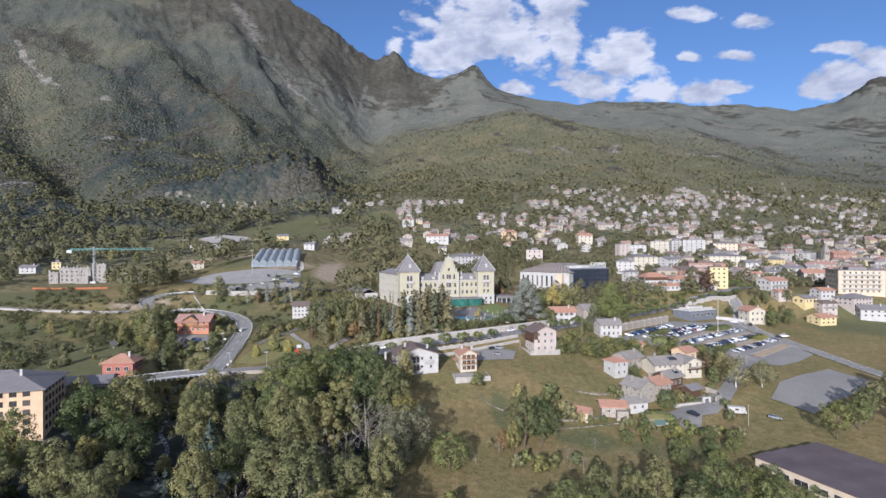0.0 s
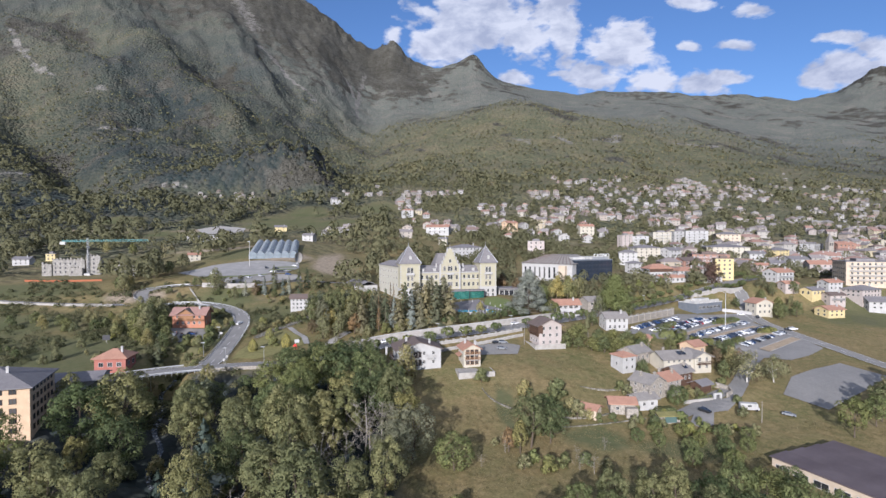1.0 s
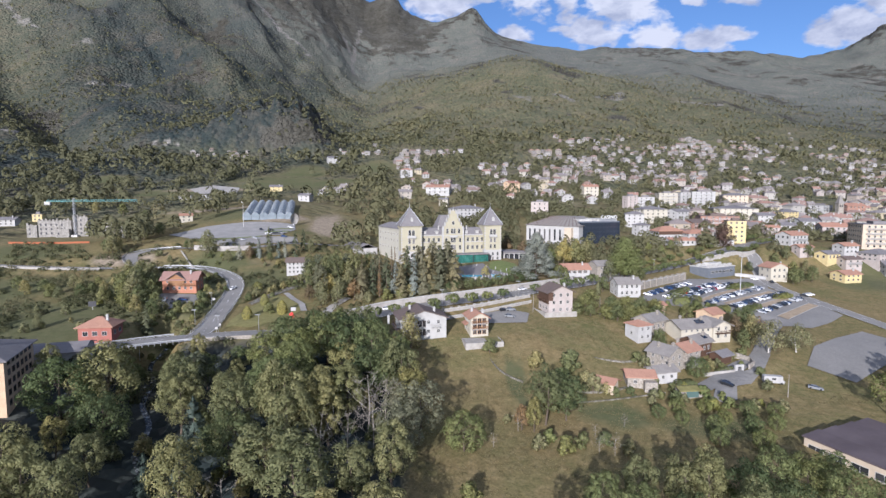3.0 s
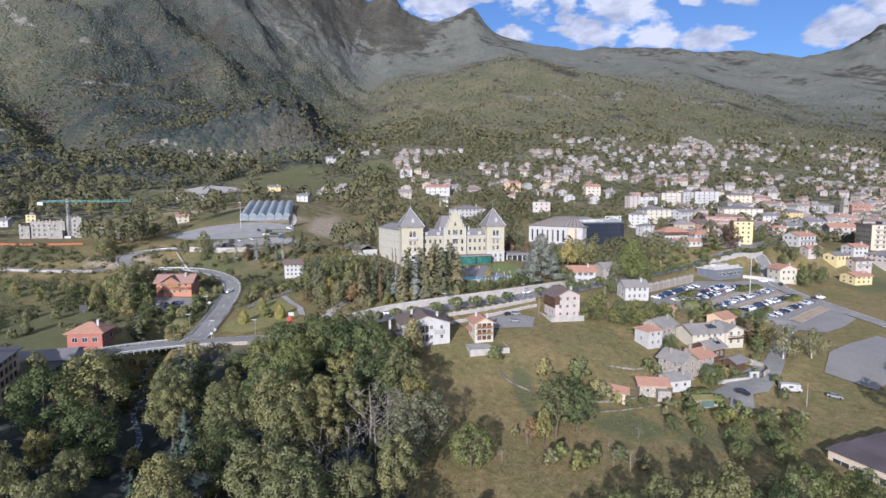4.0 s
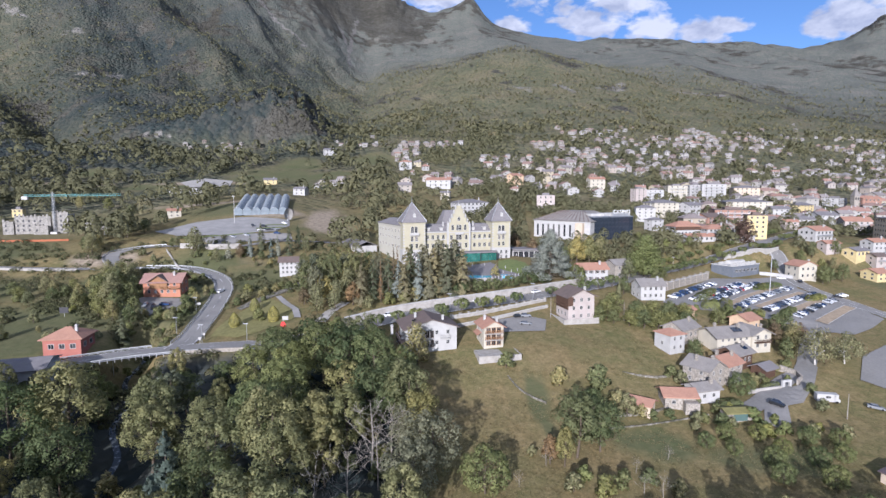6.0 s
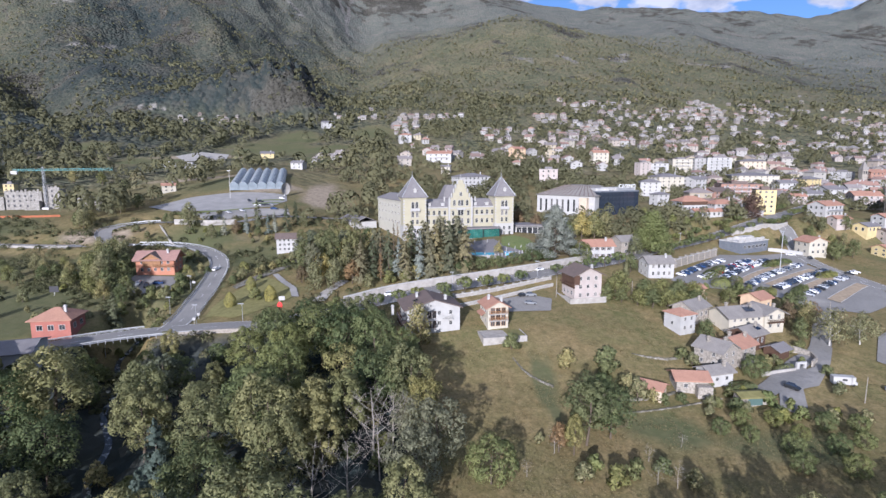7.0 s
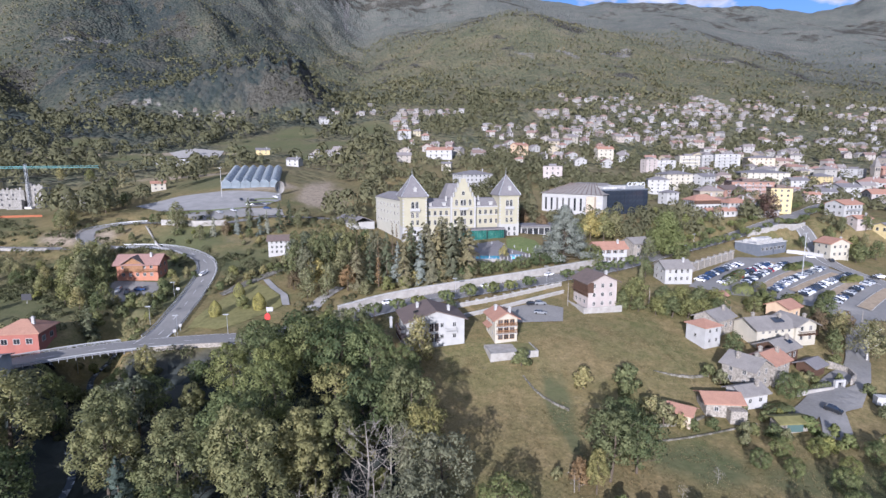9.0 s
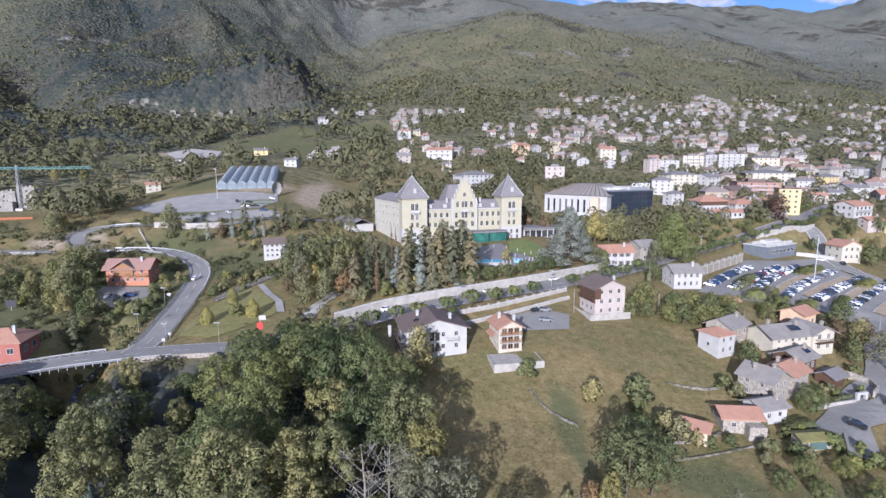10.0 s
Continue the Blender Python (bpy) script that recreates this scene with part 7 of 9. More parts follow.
def make_car(label, k=1.0, tall=1.0):
    """A parked car, nose to -y, in survey units."""
    root = thing("car", label, "car", pose(0, 0, 0), "parked cars")
    L, W = 3.65 * k, 1.52
    prof = [(-L / 2, 0.42), (-L / 2 + 0.05, 0.2), (L / 2 - 0.05, 0.2), (L / 2, 0.45), (L / 2 - 0.02, 0.72 * tall), (L / 2 - 0.2, 0.80 * tall), (-L / 2 + 1.1, 0.78 * tall), (-L / 2 + 0.25, 0.66 * tall), (-L / 2 + 0.02, 0.58)]
    s = Solid()
    n = len(prof)
    v = []
    for x, g in ((-W / 2, 0.0), (-W / 2 + 0.1, 0.06), (W / 2 - 0.1, 0.06), (W / 2, 0.0)):
        v += [(x, y, z + (g if z > 0.5 else 0)) for y, z in prof]
    f = [tuple(range(n - 1, -1, -1)), tuple(range(3 * n, 4 * n))]
    for c in range(3):
        f += [(c * n + i, c * n + (i + 1) % n, (c + 1) * n + (i + 1) % n, (c + 1) * n + i) for i in range(n)]
    s.add(v, f)
    roof_z = 1.22 * tall
    s.add([(-W / 2 + 0.24, -0.35, roof_z), (W / 2 - 0.24, -0.35, roof_z), (W / 2 - 0.24, L / 2 - 0.75, roof_z), (-W / 2 + 0.24, L / 2 - 0.75, roof_z),
           (-W / 2 + 0.24, -0.35, roof_z - 0.05), (W / 2 - 0.24, -0.35, roof_z - 0.05), (W / 2 - 0.24, L / 2 - 0.75, roof_z - 0.05), (-W / 2 + 0.24, L / 2 - 0.75, roof_z - 0.05)],
          [(0, 1, 2, 3), (7, 6, 5, 4), (0, 4, 5, 1), (1, 5, 6, 2), (2, 6, 7, 3), (3, 7, 4, 0)])
    part("body", s.mesh("car_body", M_PAINT), root)
    b, t = 0.80 * tall, roof_z - 0.05
    gsl = Solid().add([(-W / 2 + 0.08, -L / 2 + 1.0, b), (W / 2 - 0.08, -L / 2 + 1.0, b), (W / 2 - 0.08, L / 2 - 0.22, b), (-W / 2 + 0.08, L / 2 - 0.22, b),
                       (-W / 2 + 0.25, -0.33, t), (W / 2 - 0.25, -0.33, t), (W / 2 - 0.25, L / 2 - 0.77, t), (-W / 2 + 0.25, L / 2 - 0.77, t)],
                      [(0, 1, 5, 4), (1, 2, 6, 5), (2, 3, 7, 6), (3, 0, 4, 7)])
    part("glasshouse", gsl.mesh("glasshouse", M_BLACKGLASS), root)
    wheel = Solid().tube((-0.09, 0, 0), (0.09, 0, 0), 0.28, 0.28, 12).mesh("tyre", M_TYRE)
    for sx in (-1, 1):
        for y in (-L / 2 + 0.65, L / 2 - 0.7):
            part("wheel", wheel, root, at=pose(sx * (W / 2 - 0.07), y, 0.28))
    return root


CARS = [make_car("parked hatchback car on the asphalt"), make_car("parked family car on the asphalt", 1.12), make_car("parked tall car on the asphalt", 1.05, 1.18)]
car_rng = random.Random(5)


def park(x, y, rz, sort=None, lift=0.3):
    e = 1.3
    a = math.radians(rz)
    zf = ground(x + e * math.sin(a), y - e * math.cos(a))
    zb = ground(x - e * math.sin(a), y + e * math.cos(a))
    ob = copy_thing(sort or car_rng.choice(CARS), Matrix.Identity(4))
    ob.matrix_basis = Matrix.Translation((x, y, (zf + zb) / 2 + lift)) @ Matrix.Rotation(a, 4, "Z") @ Matrix.Rotation(math.atan2(zb - zf, 2 * e), 4, "X")
    return ob


CAR_ROWS = ([(88, 264), (110, 288), (126, 302)], [(96, 263), (112, 279), (129, 296), (141, 306)], [(107, 267), (125, 286), (151, 310)],
            [(113, 259), (134, 281), (156, 299), (165, 306)], [(124, 259), (151, 283), (172, 298)], [(134, 255), (157, 276), (174, 288)])
for r, pts in enumerate(CAR_ROWS):
    line = smooth_line(pts, 2.15)
    for i in range(1, len(line) - 1):
        if car_rng.random() < (0.14 if r < 5 else 0.3):
            continue
        tx, ty = line[i + 1] - line[i - 1]
        a = math.degrees(math.atan2(ty, tx))
        park(line[i][0] + car_rng.uniform(-0.2, 0.2), line[i][1] + car_rng.uniform(-0.2, 0.2), a + (0 if car_rng.random() < 0.5 else 180) + car_rng.uniform(-3, 3), lift=0.34)
for x, y, a in ((178, 292, 60), (180.5, 293.5, 60), (183, 295, 60), (170, 322, 70), (176, 316, 160), (21.3, 236, 100), (24, 236.3, 95), (22.8, 229, 80), (84, 185, 40), (-101, 278, 165), (-113, 205.5, 115), (-123, 258, 10), (-119, 256, 20), (-116, 259, 95),
                (-25, 238, 120), (8, 253, 115), (33, 266, 125), (60, 284, 130), (-120, 380, 30), (-150, 366, 80), (-260, 312, 85), (112, 186, 60), (-111.5, 368.5, 98), (-109, 369, 98), (-106.5, 369.6, 98), (-104, 370.2, 98), (-113, 378, 80), (-103, 389, 75), (-122, 352, 60), (-116, 356, 60), (-100, 361, 95)):
    park(x, y, a, lift=0.3)
retire(CARS)
for n, (pts, off) in enumerate(((CAR_ROWS[2], 3.1), (CAR_ROWS[3], 3.1), (CAR_ROWS[4], 3.1), (CAR_ROWS[5], 3.1), (CAR_ROWS[5], -8.0))):
    line = smooth_line(pts, 2.0)
    tang = np.gradient(line, axis=0)
    tang /= np.hypot(tang[:, 0], tang[:, 1])[:, None]
    line = line + np.stack([-tang[:, 1], tang[:, 0]], 1) * off
    line = line[2:-3]
    zz = np.array([ground(x, y) for x, y in line])
    tagged(new("planting_strip", strip_mesh("planting_strip", line, zz, 4.2, M_SOIL, 0.55, drape=True)), "dry brown planting strip between the parked rows", "planting strip", kind="structure")
    for side in (-1, 1):
        tagged(new("kerb", strip_mesh("kerb", line, zz, 0.25, M_CONCRETE, 0.58, 1, side * 2.25, drape=True)), "pale kerb of the planting strip", "kerb", kind="structure")
# camper van
cv = thing("camper_van", "white camper van parked at the lane end", "camper van", pose(101, 189.5, ground(101, 189.5) + 0.1, 0, 0, 78))
part("living_box", Solid().box(-1.0, 1.0, -1.4, 3.0, 0.4, 2.5).box(-1.0, 1.0, -2.4, -1.4, 1.45, 2.5).mesh("living_box", M_WHITE), cv)
part("cab", Solid().box(-0.95, 0.95, -2.9, -1.4, 0.4, 1.1).add([(-0.9, -2.6, 1.1), (0.9, -2.6, 1.1), (0.9, -1.4, 1.1), (-0.9, -1.4, 1.1), (-0.85, -2.1, 1.6), (0.85, -2.1, 1.6), (0.85, -1.4, 1.6), (-0.85, -1.4, 1.6)], [(0, 1, 5, 4), (1, 2, 6, 5), (3, 0, 4, 7), (4, 5, 6, 7)]).mesh("cab", M_WHITE), cv)
part("side_window", Solid().box(-1.03, -0.98, -0.4, 0.8, 1.4, 2.0).box(0.98, 1.03, -0.4, 0.8, 1.4, 2.0).mesh("side_window", M_GLASS), cv)
for sx in (-1, 1):
    for y in (-2.1, 1.8):
        part("wheel", Solid().tube((-0.1, 0, 0), (0.1, 0, 0), 0.33, 0.33, 12).mesh("wheel", M_TYRE), cv, at=pose(sx * 0.88, y, 0.33))


# red sign on a mast at the park's edge
rs = thing("red_sign", "red oval sign under a white board on a mast", "sign", pose(-55.8, 211.2, ground(-55.8, 211.2)))
part("mast", Solid().tube((0, 0, -0.5), (0, 0, 9.6), 0.14, 0.1, 6).mesh("mast", M_METAL), rs)
part("red_board", Solid().wall_y([(0.8 * math.cos(a * math.pi / 8), 7.3 + 1.1 * math.sin(a * math.pi / 8)) for a in range(16)], -0.3, -0.15).mesh("red_board", plaster("red_sign_paint", (0.62, 0.06, 0.05), 0.05)), rs, "bright red oval board")
part("white_board", Solid().box(-0.2, 1.6, -0.3, -0.18, 8.9, 10.1).mesh("white_board", M_WHITE), rs, "white board")

# ---------------------------------------------------------------- the town
TAKEN = []


def clear_of(x, y, r):
    return all((x - a) ** 2 + (y - b) ** 2 > (r + c) ** 2 for a, b, c in TAKEN)


def near_road(x, y, r):
    return any(np.min((line[:, 0] - x) ** 2 + (line[:, 1] - y) ** 2) < (r + width / 2) ** 2 for line, z, width in ROAD_LINES.values())


M_TOWN = material("town_plaster", lambda t: mix_of(t, 0.25, ramp_of(t, random_of(t), [(0.0, (0.322, 0.319, 0.306)), (0.35, (0.336, 0.313, 0.272)), (0.5, (0.336, 0.278, 0.225)), (0.62, (0.322, 0.319, 0.306)), (0.78, (0.282, 0.225, 0.194)), (0.88, (0.390, 0.333, 0.204)), (1.0, (0.336, 0.333, 0.323))]),
                                                   ramp_of(t, noise_of(t, 0.5, 4), [(0.3, (0.282, 0.272, 0.252)), (0.7, (0.376, 0.370, 0.346))])), 0.85)
M_TOWNROOF = material("town_roof", lambda t: mix_of(t, 0.4, ramp_of(t, random_of(t), [(0.0, (0.17, 0.155, 0.15)), (0.4, (0.25, 0.23, 0.22)), (0.6, (0.19, 0.12, 0.095)), (0.8, (0.27, 0.15, 0.11)), (1.0, (0.36, 0.18, 0.12))]),
                                                    ramp_of(t, noise_of(t, 1.5, 4), [(0.3, (0.12, 0.11, 0.105)), (0.7, (0.32, 0.28, 0.26))])), 0.85)
for m in (M_TOWN, M_TOWNROOF):
    m.node_tree.nodes["Principled BSDF"].inputs["Specular IOR Level"].default_value = 0.2


def town_house(x, y, w, h, rz, storeys, wall, roof, kind="gable", d=None, cols=None, label="", group="", rise=None, along="x", category="house", balconies=0):
    d = d or max(6.0, w * 0.75)
    n = cols or max(2, int(w / (3.6 if y < 480 else 5.0)))
    ob = house("house", label, x, y, rz, w, d, h, wall, roof, kind, rise if rise is not None else min(2.6, d * 0.2), 0.6, along,
               (("f", n, storeys), ("l", max(1, n - 1), storeys)), min(1.1, w / n * 0.4), h / storeys * 0.42, chimneys=0 if kind == "flat" else 1, deep=6, group=group, category=category, plain=True)
    for k in range(balconies):
        balcony(ob, "f", w, d, 0, (k + 1) * h / (balconies + 1), w * 0.85, M_TRIM, 1.2, M_METAL)
    TAKEN.append((x, y, max(w, d) * 0.6))
    return ob


M_BRICK = plaster("brown_brick", (0.34, 0.20, 0.15), 0.2)
W_, C_, S_, T_ = M_WHITE, M_CREAM, M_SLATE, M_TILE
LOWER_TOWN = (
    (160, 486, 15, 10.7, 4, W_, S_, "hip", 0, "white four-storey town house with a slate roof"),
    (185, 516, 23, 11.4, 4, C_, S_, "hip", 0, "cream town house with a slate roof"),
    (211, 520, 16, 9.4, 3, W_, S_, "gable", 0, "white town house with a grey roof"),
    (148, 436, 10.5, 7.8, 3, W_, S_, "hip", 0, "white cubic town house"),
    (227, 480, 29, 11.5, 4, M_BRICK, M_BROWN, "flat", 3, "brown brick apartment block with balconies"),
    (198, 455, 18, 8.1, 3, M_BRICK, M_BROWN, "gable", 2, "brown apartment house with balconies"),
    (192, 386, 11.5, 14.4, 5, M_YELLOW, M_BROWN, "flat", 0, "yellow five-storey apartment block"),
    (188, 578, 12, 12.8, 5, M_ROSE, S_, "flat", 0, "rose apartment block with flat roof"),
    (205, 583, 16, 11.7, 4, W_, S_, "flat", 3, "white apartment block with balconies"),
    (234, 602, 19, 13.3, 5, C_, S_, "flat", 3, "cream apartment block with balconies"),
    (260, 617, 15, 12.4, 4, W_, S_, "flat", 3, "white apartment block above the town"),
    (276, 612, 23, 14.8, 5, W_, S_, "flat", 4, "white apartment block with many balconies"),
    (282, 560, 39, 7.9, 3, C_, S_, "hip", 0, "long cream town building"),
    (319, 628, 25, 10.1, 3, M_BEIGE, S_, "hip", 0, "beige town building with slate roof"),
    (327, 547, 18, 7.7, 3, M_YELLOW, S_, "hip", 0, "pale yellow town house"),
    (394, 597, 19, 7.2, 3, W_, S_, "flat", 2, "white apartment house with balconies"))
UPPER_TOWN = (
    (428, 599, 20, 7.2, 2, M_BRICK, T_, "gable", 0, "brown house with a red roof"),
    (278, 373, 27, 15.2, 5, M_BEIGE, S_, "flat", 4, "beige apartment block with rows of balconies"),
    (261, 352, 18, 4.6, 2, M_ROSE, S_, "hip", 0, "low rose town house"),
    (264, 341, 16, 4.8, 2, W_, S_, "gable", 0, "white terrace house with grey roof"),
    (225, 378, 15, 6.8, 2, W_, T_, "gable", 1, "white villa with a red roof"),
    (218, 356, 9, 4.6, 2, M_ROSE, T_, "gable", 0, "small rose house with tiled roof"),
    (286, 427, 17, 9.4, 3, M_ROSE, T_, "gable", 2, "rose apartment house with a red-brown roof"),
    (246, 358, 11, 5.0, 2, W_, T_, "gable", 0, "white house with a tile roof"),
    (230, 351, 11, 3.9, 1, M_YELLOW, S_, "gable", 0, "low yellow house on the slope"),
    (258, 455, 10, 5.5, 2, M_ROSE, T_, "gable", 0, "rose house with a tile roof"),
    (279, 472, 14, 5.7, 2, W_, S_, "gable", 0, "white house with a grey roof"),
    (296, 531, 16, 6.4, 2, W_, S_, "gable", 0, "white house with a slate roof"),
    (306, 487, 17, 7.8, 3, W_, S_, "gable", 0, "white town house with a steep roof"),
    (225, 328, 12, 4.2, 2, M_YELLOW, T_, "gable", 0, "yellow house at the meadow edge"),
    (239, 345, 10, 5.5, 2, M_ROSE, M_BROWN, "gable", 1, "rose house with a timber balcony"),
    (18, 478, 24, 8.6, 3, W_, S_, "hip", 0, "large white building with a slate roof"))
OUTER_TOWN = (
    (85, 513, 15, 11.3, 3, M_ROSE, S_, "flat", 0, "rose building with a flat roof"),
    (158, 620, 16, 11.2, 3, C_, T_, "gable", 0, "cream house with a red-brown roof"),
    (-45, 708, 14, 8.6, 3, W_, T_, "hip", 0, "white house with a tile roof"),
    (-5, 598, 24, 7.2, 2, W_, T_, "gable", 1, "long white house with a red roof"),
    (0, 533, 8, 6.0, 2, C_, S_, "gable", 0, "small cream house with grey roof"),
    (74, 621, 14, 8.7, 3, M_PEACH, T_, "gable", 0, "peach house with a tile roof"),
    (-128, 536, 11, 5.4, 2, W_, S_, "gable", 0, "white house in the meadows"),
    (-182, 627, 13, 4.4, 2, M_YELLOW, S_, "gable", 0, "low yellow house on the slope"),
    (-253, 568, 11, 3.4, 1, W_, M_WHITE, "flat", 0, "low white shed with flat roof"),
    (-230, 553, 16, 3.6, 1, W_, M_WHITE, "flat", 0, "long low white shed"),
    (-191, 430, 8.5, 4.6, 2, C_, T_, "gable", 0, "small cream house with a red roof"),
    (-331, 443, 12, 4.4, 2, W_, S_, "gable", 0, "white house on the slope"),
    (-325, 466, 7, 5.6, 2, M_YELLOW, S_, "flat", 0, "small yellow house with flat roof"),
    (-162, 854, 17, 6.9, 2, W_, S_, "gable", 0, "white farmhouse on the meadow"))
for x, y, w, h, st, wall, roof, kind, bal, lab in (*LOWER_TOWN, *UPPER_TOWN, *OUTER_TOWN):
    town_house(x, y, w, h, 8 + 22 * math.sin(x * 0.37 + y), st, wall, roof, kind, label=lab, balconies=bal, category="apartment block" if kind == "flat" and h > 9 else "house")
# the hotel with red roofs
hr1 = town_house(146, 385, 17, 8.6, 10, 3, W_, T_, "hip", 11, 6, "white hotel with a red roof and timber top storey", rise=3.0, category="hotel")
part("timber_storey", Solid().box(-8.6, 8.6, -5.6, -5.4, 6.2, 8.4).mesh("timber_storey", M_WOOD), hr1, "dark timber top storey")
town_house(163, 381, 15, 7.0, 10, 3, W_, T_, "hip", 11, 5, "white hotel wing with a red roof", rise=2.4, category="hotel", balconies=2)
town_house(150, 372, 18, 3.4, 10, 1, W_, T_, "gable", 7, 5, "low white hotel annexe", rise=1.4)
town_house(176, 374, 16, 2.6, 18, 1, M_GREY, S_, "flat", 8, 4, "low dark shop pavilion", rise=1)
# church tower
ct = thing("church_tower", "grey stone church tower with a pointed spire", "church tower", pose(399, 576, ground(399, 576)))
part("shaft", Solid().box(-2.6, 2.6, -2.6, 2.6, -4, 13).mesh("shaft", M_STONE), ct)
part("spire", pyramid(5.2, 5.2, 13, 9, 0.3).mesh("spire", M_LAUZE), ct)
for i in (-1, 1):
    # the belfry's inner shade, done as dark blocks on the shaft
    part("belfry_opening", Solid().box(-0.6, 0.6, -2.7, -2.5, 9, 11.5).mesh("belfry_opening", M_DARK), ct, at=pose(i * 1.1, 0, 0))
# smaller houses, copied
PROTOS, FAR_ROWS = [], []
SHAPES = ((9, 4.6, "gable", "x"), (11, 5.0, "gable", "y"), (8, 4.4, "hip", "x"), (13, 6.6, "gable", "x"), (10, 5.8, "hip", "x"), (15, 7.4, "hip", "x"), (7, 3.8, "gable", "y"))
for windows in ((("f", 2, 2), ("l", 1, 1)),):
    for w, h, kind, along in SHAPES:
        PROTOS.append(house("house", "small plastered town house with a pitched roof", 0, 0, 0, w, w * 0.78, h, M_TOWN, M_TOWNROOF, kind, 2.6, 0.8, along, windows, 1.2, 1.2, chimneys=1 if len(windows) > 1 else 0, deep=5, group="houses of the town", z=-500, plain=True))
town_rng = random.Random(3)


def scatter(n, u0, u1, d0, d1, sorts, gap=1.0):
    made = tries = 0
    while made < n and tries < n * 30:
        tries += 1
        d = d0 + (d1 - d0) * town_rng.random() ** 0.9
        x = (u0 + (u1 - u0) * town_rng.random()) * d
        k = town_rng.choice(sorts)
        if not clear_of(x, d, 6.0 * gap) or near_road(x, d, 7) or (d > 640 and value_noise(np.array([x / 55 + 9]), np.array([d / 75 + 4]), 3)[0] < 0.42):
            continue
        TAKEN.append((x, d, 5.5))
        if d > 740:
            w, h, kind, along = SHAPES[k]
            s = town_rng.uniform(0.58, 0.92)
            FAR_ROWS.append((x, d, ground(x, d), w * s, w * 0.78 * s, h * s * town_rng.uniform(0.9, 1.15), town_rng.uniform(-35, 35), kind, along))
            made += 1
            continue
        ob = copy_thing(PROTOS[k], Matrix.Identity(4))
        s = town_rng.uniform(0.72, 1.02)
        ob.matrix_basis = pose(x, d, ground(x, d), 0, 0, town_rng.uniform(-35, 35)) @ Matrix.Diagonal((s, s, s * town_rng.uniform(0.9, 1.15), 1))
        made += 1


scatter(85, 0.40, 0.82, 400, 620, (0, 1, 3, 4, 5))
scatter(95, 0.27, 0.80, 600, 800, (0, 1, 3, 4, 5), 0.9)
scatter(230, 0.20, 0.78, 740, 1080, (0, 1, 2, 4, 6), 0.5)
scatter(44, -0.07, 0.26, 570, 760, (0, 1, 2, 3, 4), 0.9)
scatter(70, -0.08, 0.26, 742, 900, (0, 1, 2, 4), 0.6)
scatter(26, 0.30, 0.46, 900, 1120, (0, 2, 6))
scatter(85, 0.40, 0.80, 960, 1180, (0, 1, 2, 6), 0.5)
scatter(10, -0.44, -0.33, 870, 915, (0, 1, 2, 6), 0.7)
scatter(6, -0.23, -0.17, 590, 640, (0, 1, 6))
scatter(12, -0.2, -0.08, 900, 1020, (0, 2, 6))
scatter(4, 0.5, 0.62, 1150, 1400, (0, 2))
retire(PROTOS)


def distant_town(rows):
    """Small far houses, wall, roof and panes of each, joined as stuff."""
    s = Solid()
    for x, y, z, w, d, h, rz, kind, along in rows:
        m = pose(x, y, z, 0, 0, rz)
        a, b, rise_ = w / 2, d / 2, min(3.2, d * 0.33)
        put = lambda pts: [tuple(m @ Vector(p)) for p in pts]
        s.add(put([(-a, -b, -5), (a, -b, -5), (a, b, -5), (-a, b, -5), (-a, -b, h), (a, -b, h), (a, b, h), (-a, b, h)]), [(0, 1, 5, 4), (1, 2, 6, 5), (2, 3, 7, 6), (3, 0, 4, 7)], 0)
        oa, ob_ = a + 0.6, b + 0.6
        ridge = [(-oa, 0, h + rise_), (oa, 0, h + rise_)] if along == "x" else [(0, -ob_, h + rise_), (0, ob_, h + rise_)]
        if kind == "hip":
            ridge = [(-a * 0.35, 0, h + rise_), (a * 0.35, 0, h + rise_)]
        base = [(-oa, -ob_, h - 0.1), (oa, -ob_, h - 0.1), (oa, ob_, h - 0.1), (-oa, ob_, h - 0.1)]
        f = [(0, 1, 5, 4), (1, 2, 5), (2, 3, 4, 5), (3, 0, 4), (3, 2, 1, 0)] if along == "x" or kind == "hip" else [(0, 1, 4), (1, 2, 5, 4), (2, 3, 5), (3, 0, 4, 5), (3, 2, 1, 0)]
        s.add(put(base + ridge), f, 1)
        for row in range(2 if h > 4.6 else 1):
            for col in range(max(2, int(w / 3.4))):
                u = -a + w * (col + 0.5) / max(2, int(w / 3.4))
                v = h * (0.22 + 0.45 * row)
                s.add(put([(u - 0.5, -b - 0.05, v), (u + 0.5, -b - 0.05, v), (u + 0.5, -b - 0.05, v + 1.2), (u - 0.5, -b - 0.05, v + 1.2)]), [(0, 1, 2, 3)], 2)
    return s.mesh("distant_houses", [M_FARTOWN, M_FARROOF, M_GLASS])


M_FARTOWN = material("distant_plaster", lambda t: ramp_of(t, random_of(t, True), [(0.0, (0.352, 0.338, 0.317)), (0.3, (0.239, 0.218, 0.190)), (0.5, (0.204, 0.176, 0.148)), (0.65, (0.338, 0.327, 0.310)), (0.85, (0.197, 0.162, 0.141)), (1.0, (0.387, 0.380, 0.366))]), 0.85, spec=0.2)
M_FARROOF = material("distant_roof", lambda t: ramp_of(t, random_of(t, True), [(0.0, (0.20, 0.19, 0.18)), (0.5, (0.29, 0.275, 0.26)), (0.7, (0.23, 0.18, 0.155)), (1.0, (0.30, 0.195, 0.15))]), 0.85, spec=0.2)
tagged(new("distant_houses", distant_town(FAR_ROWS)), "pale houses with grey and red roofs up the slope", "houses", kind="stuff")

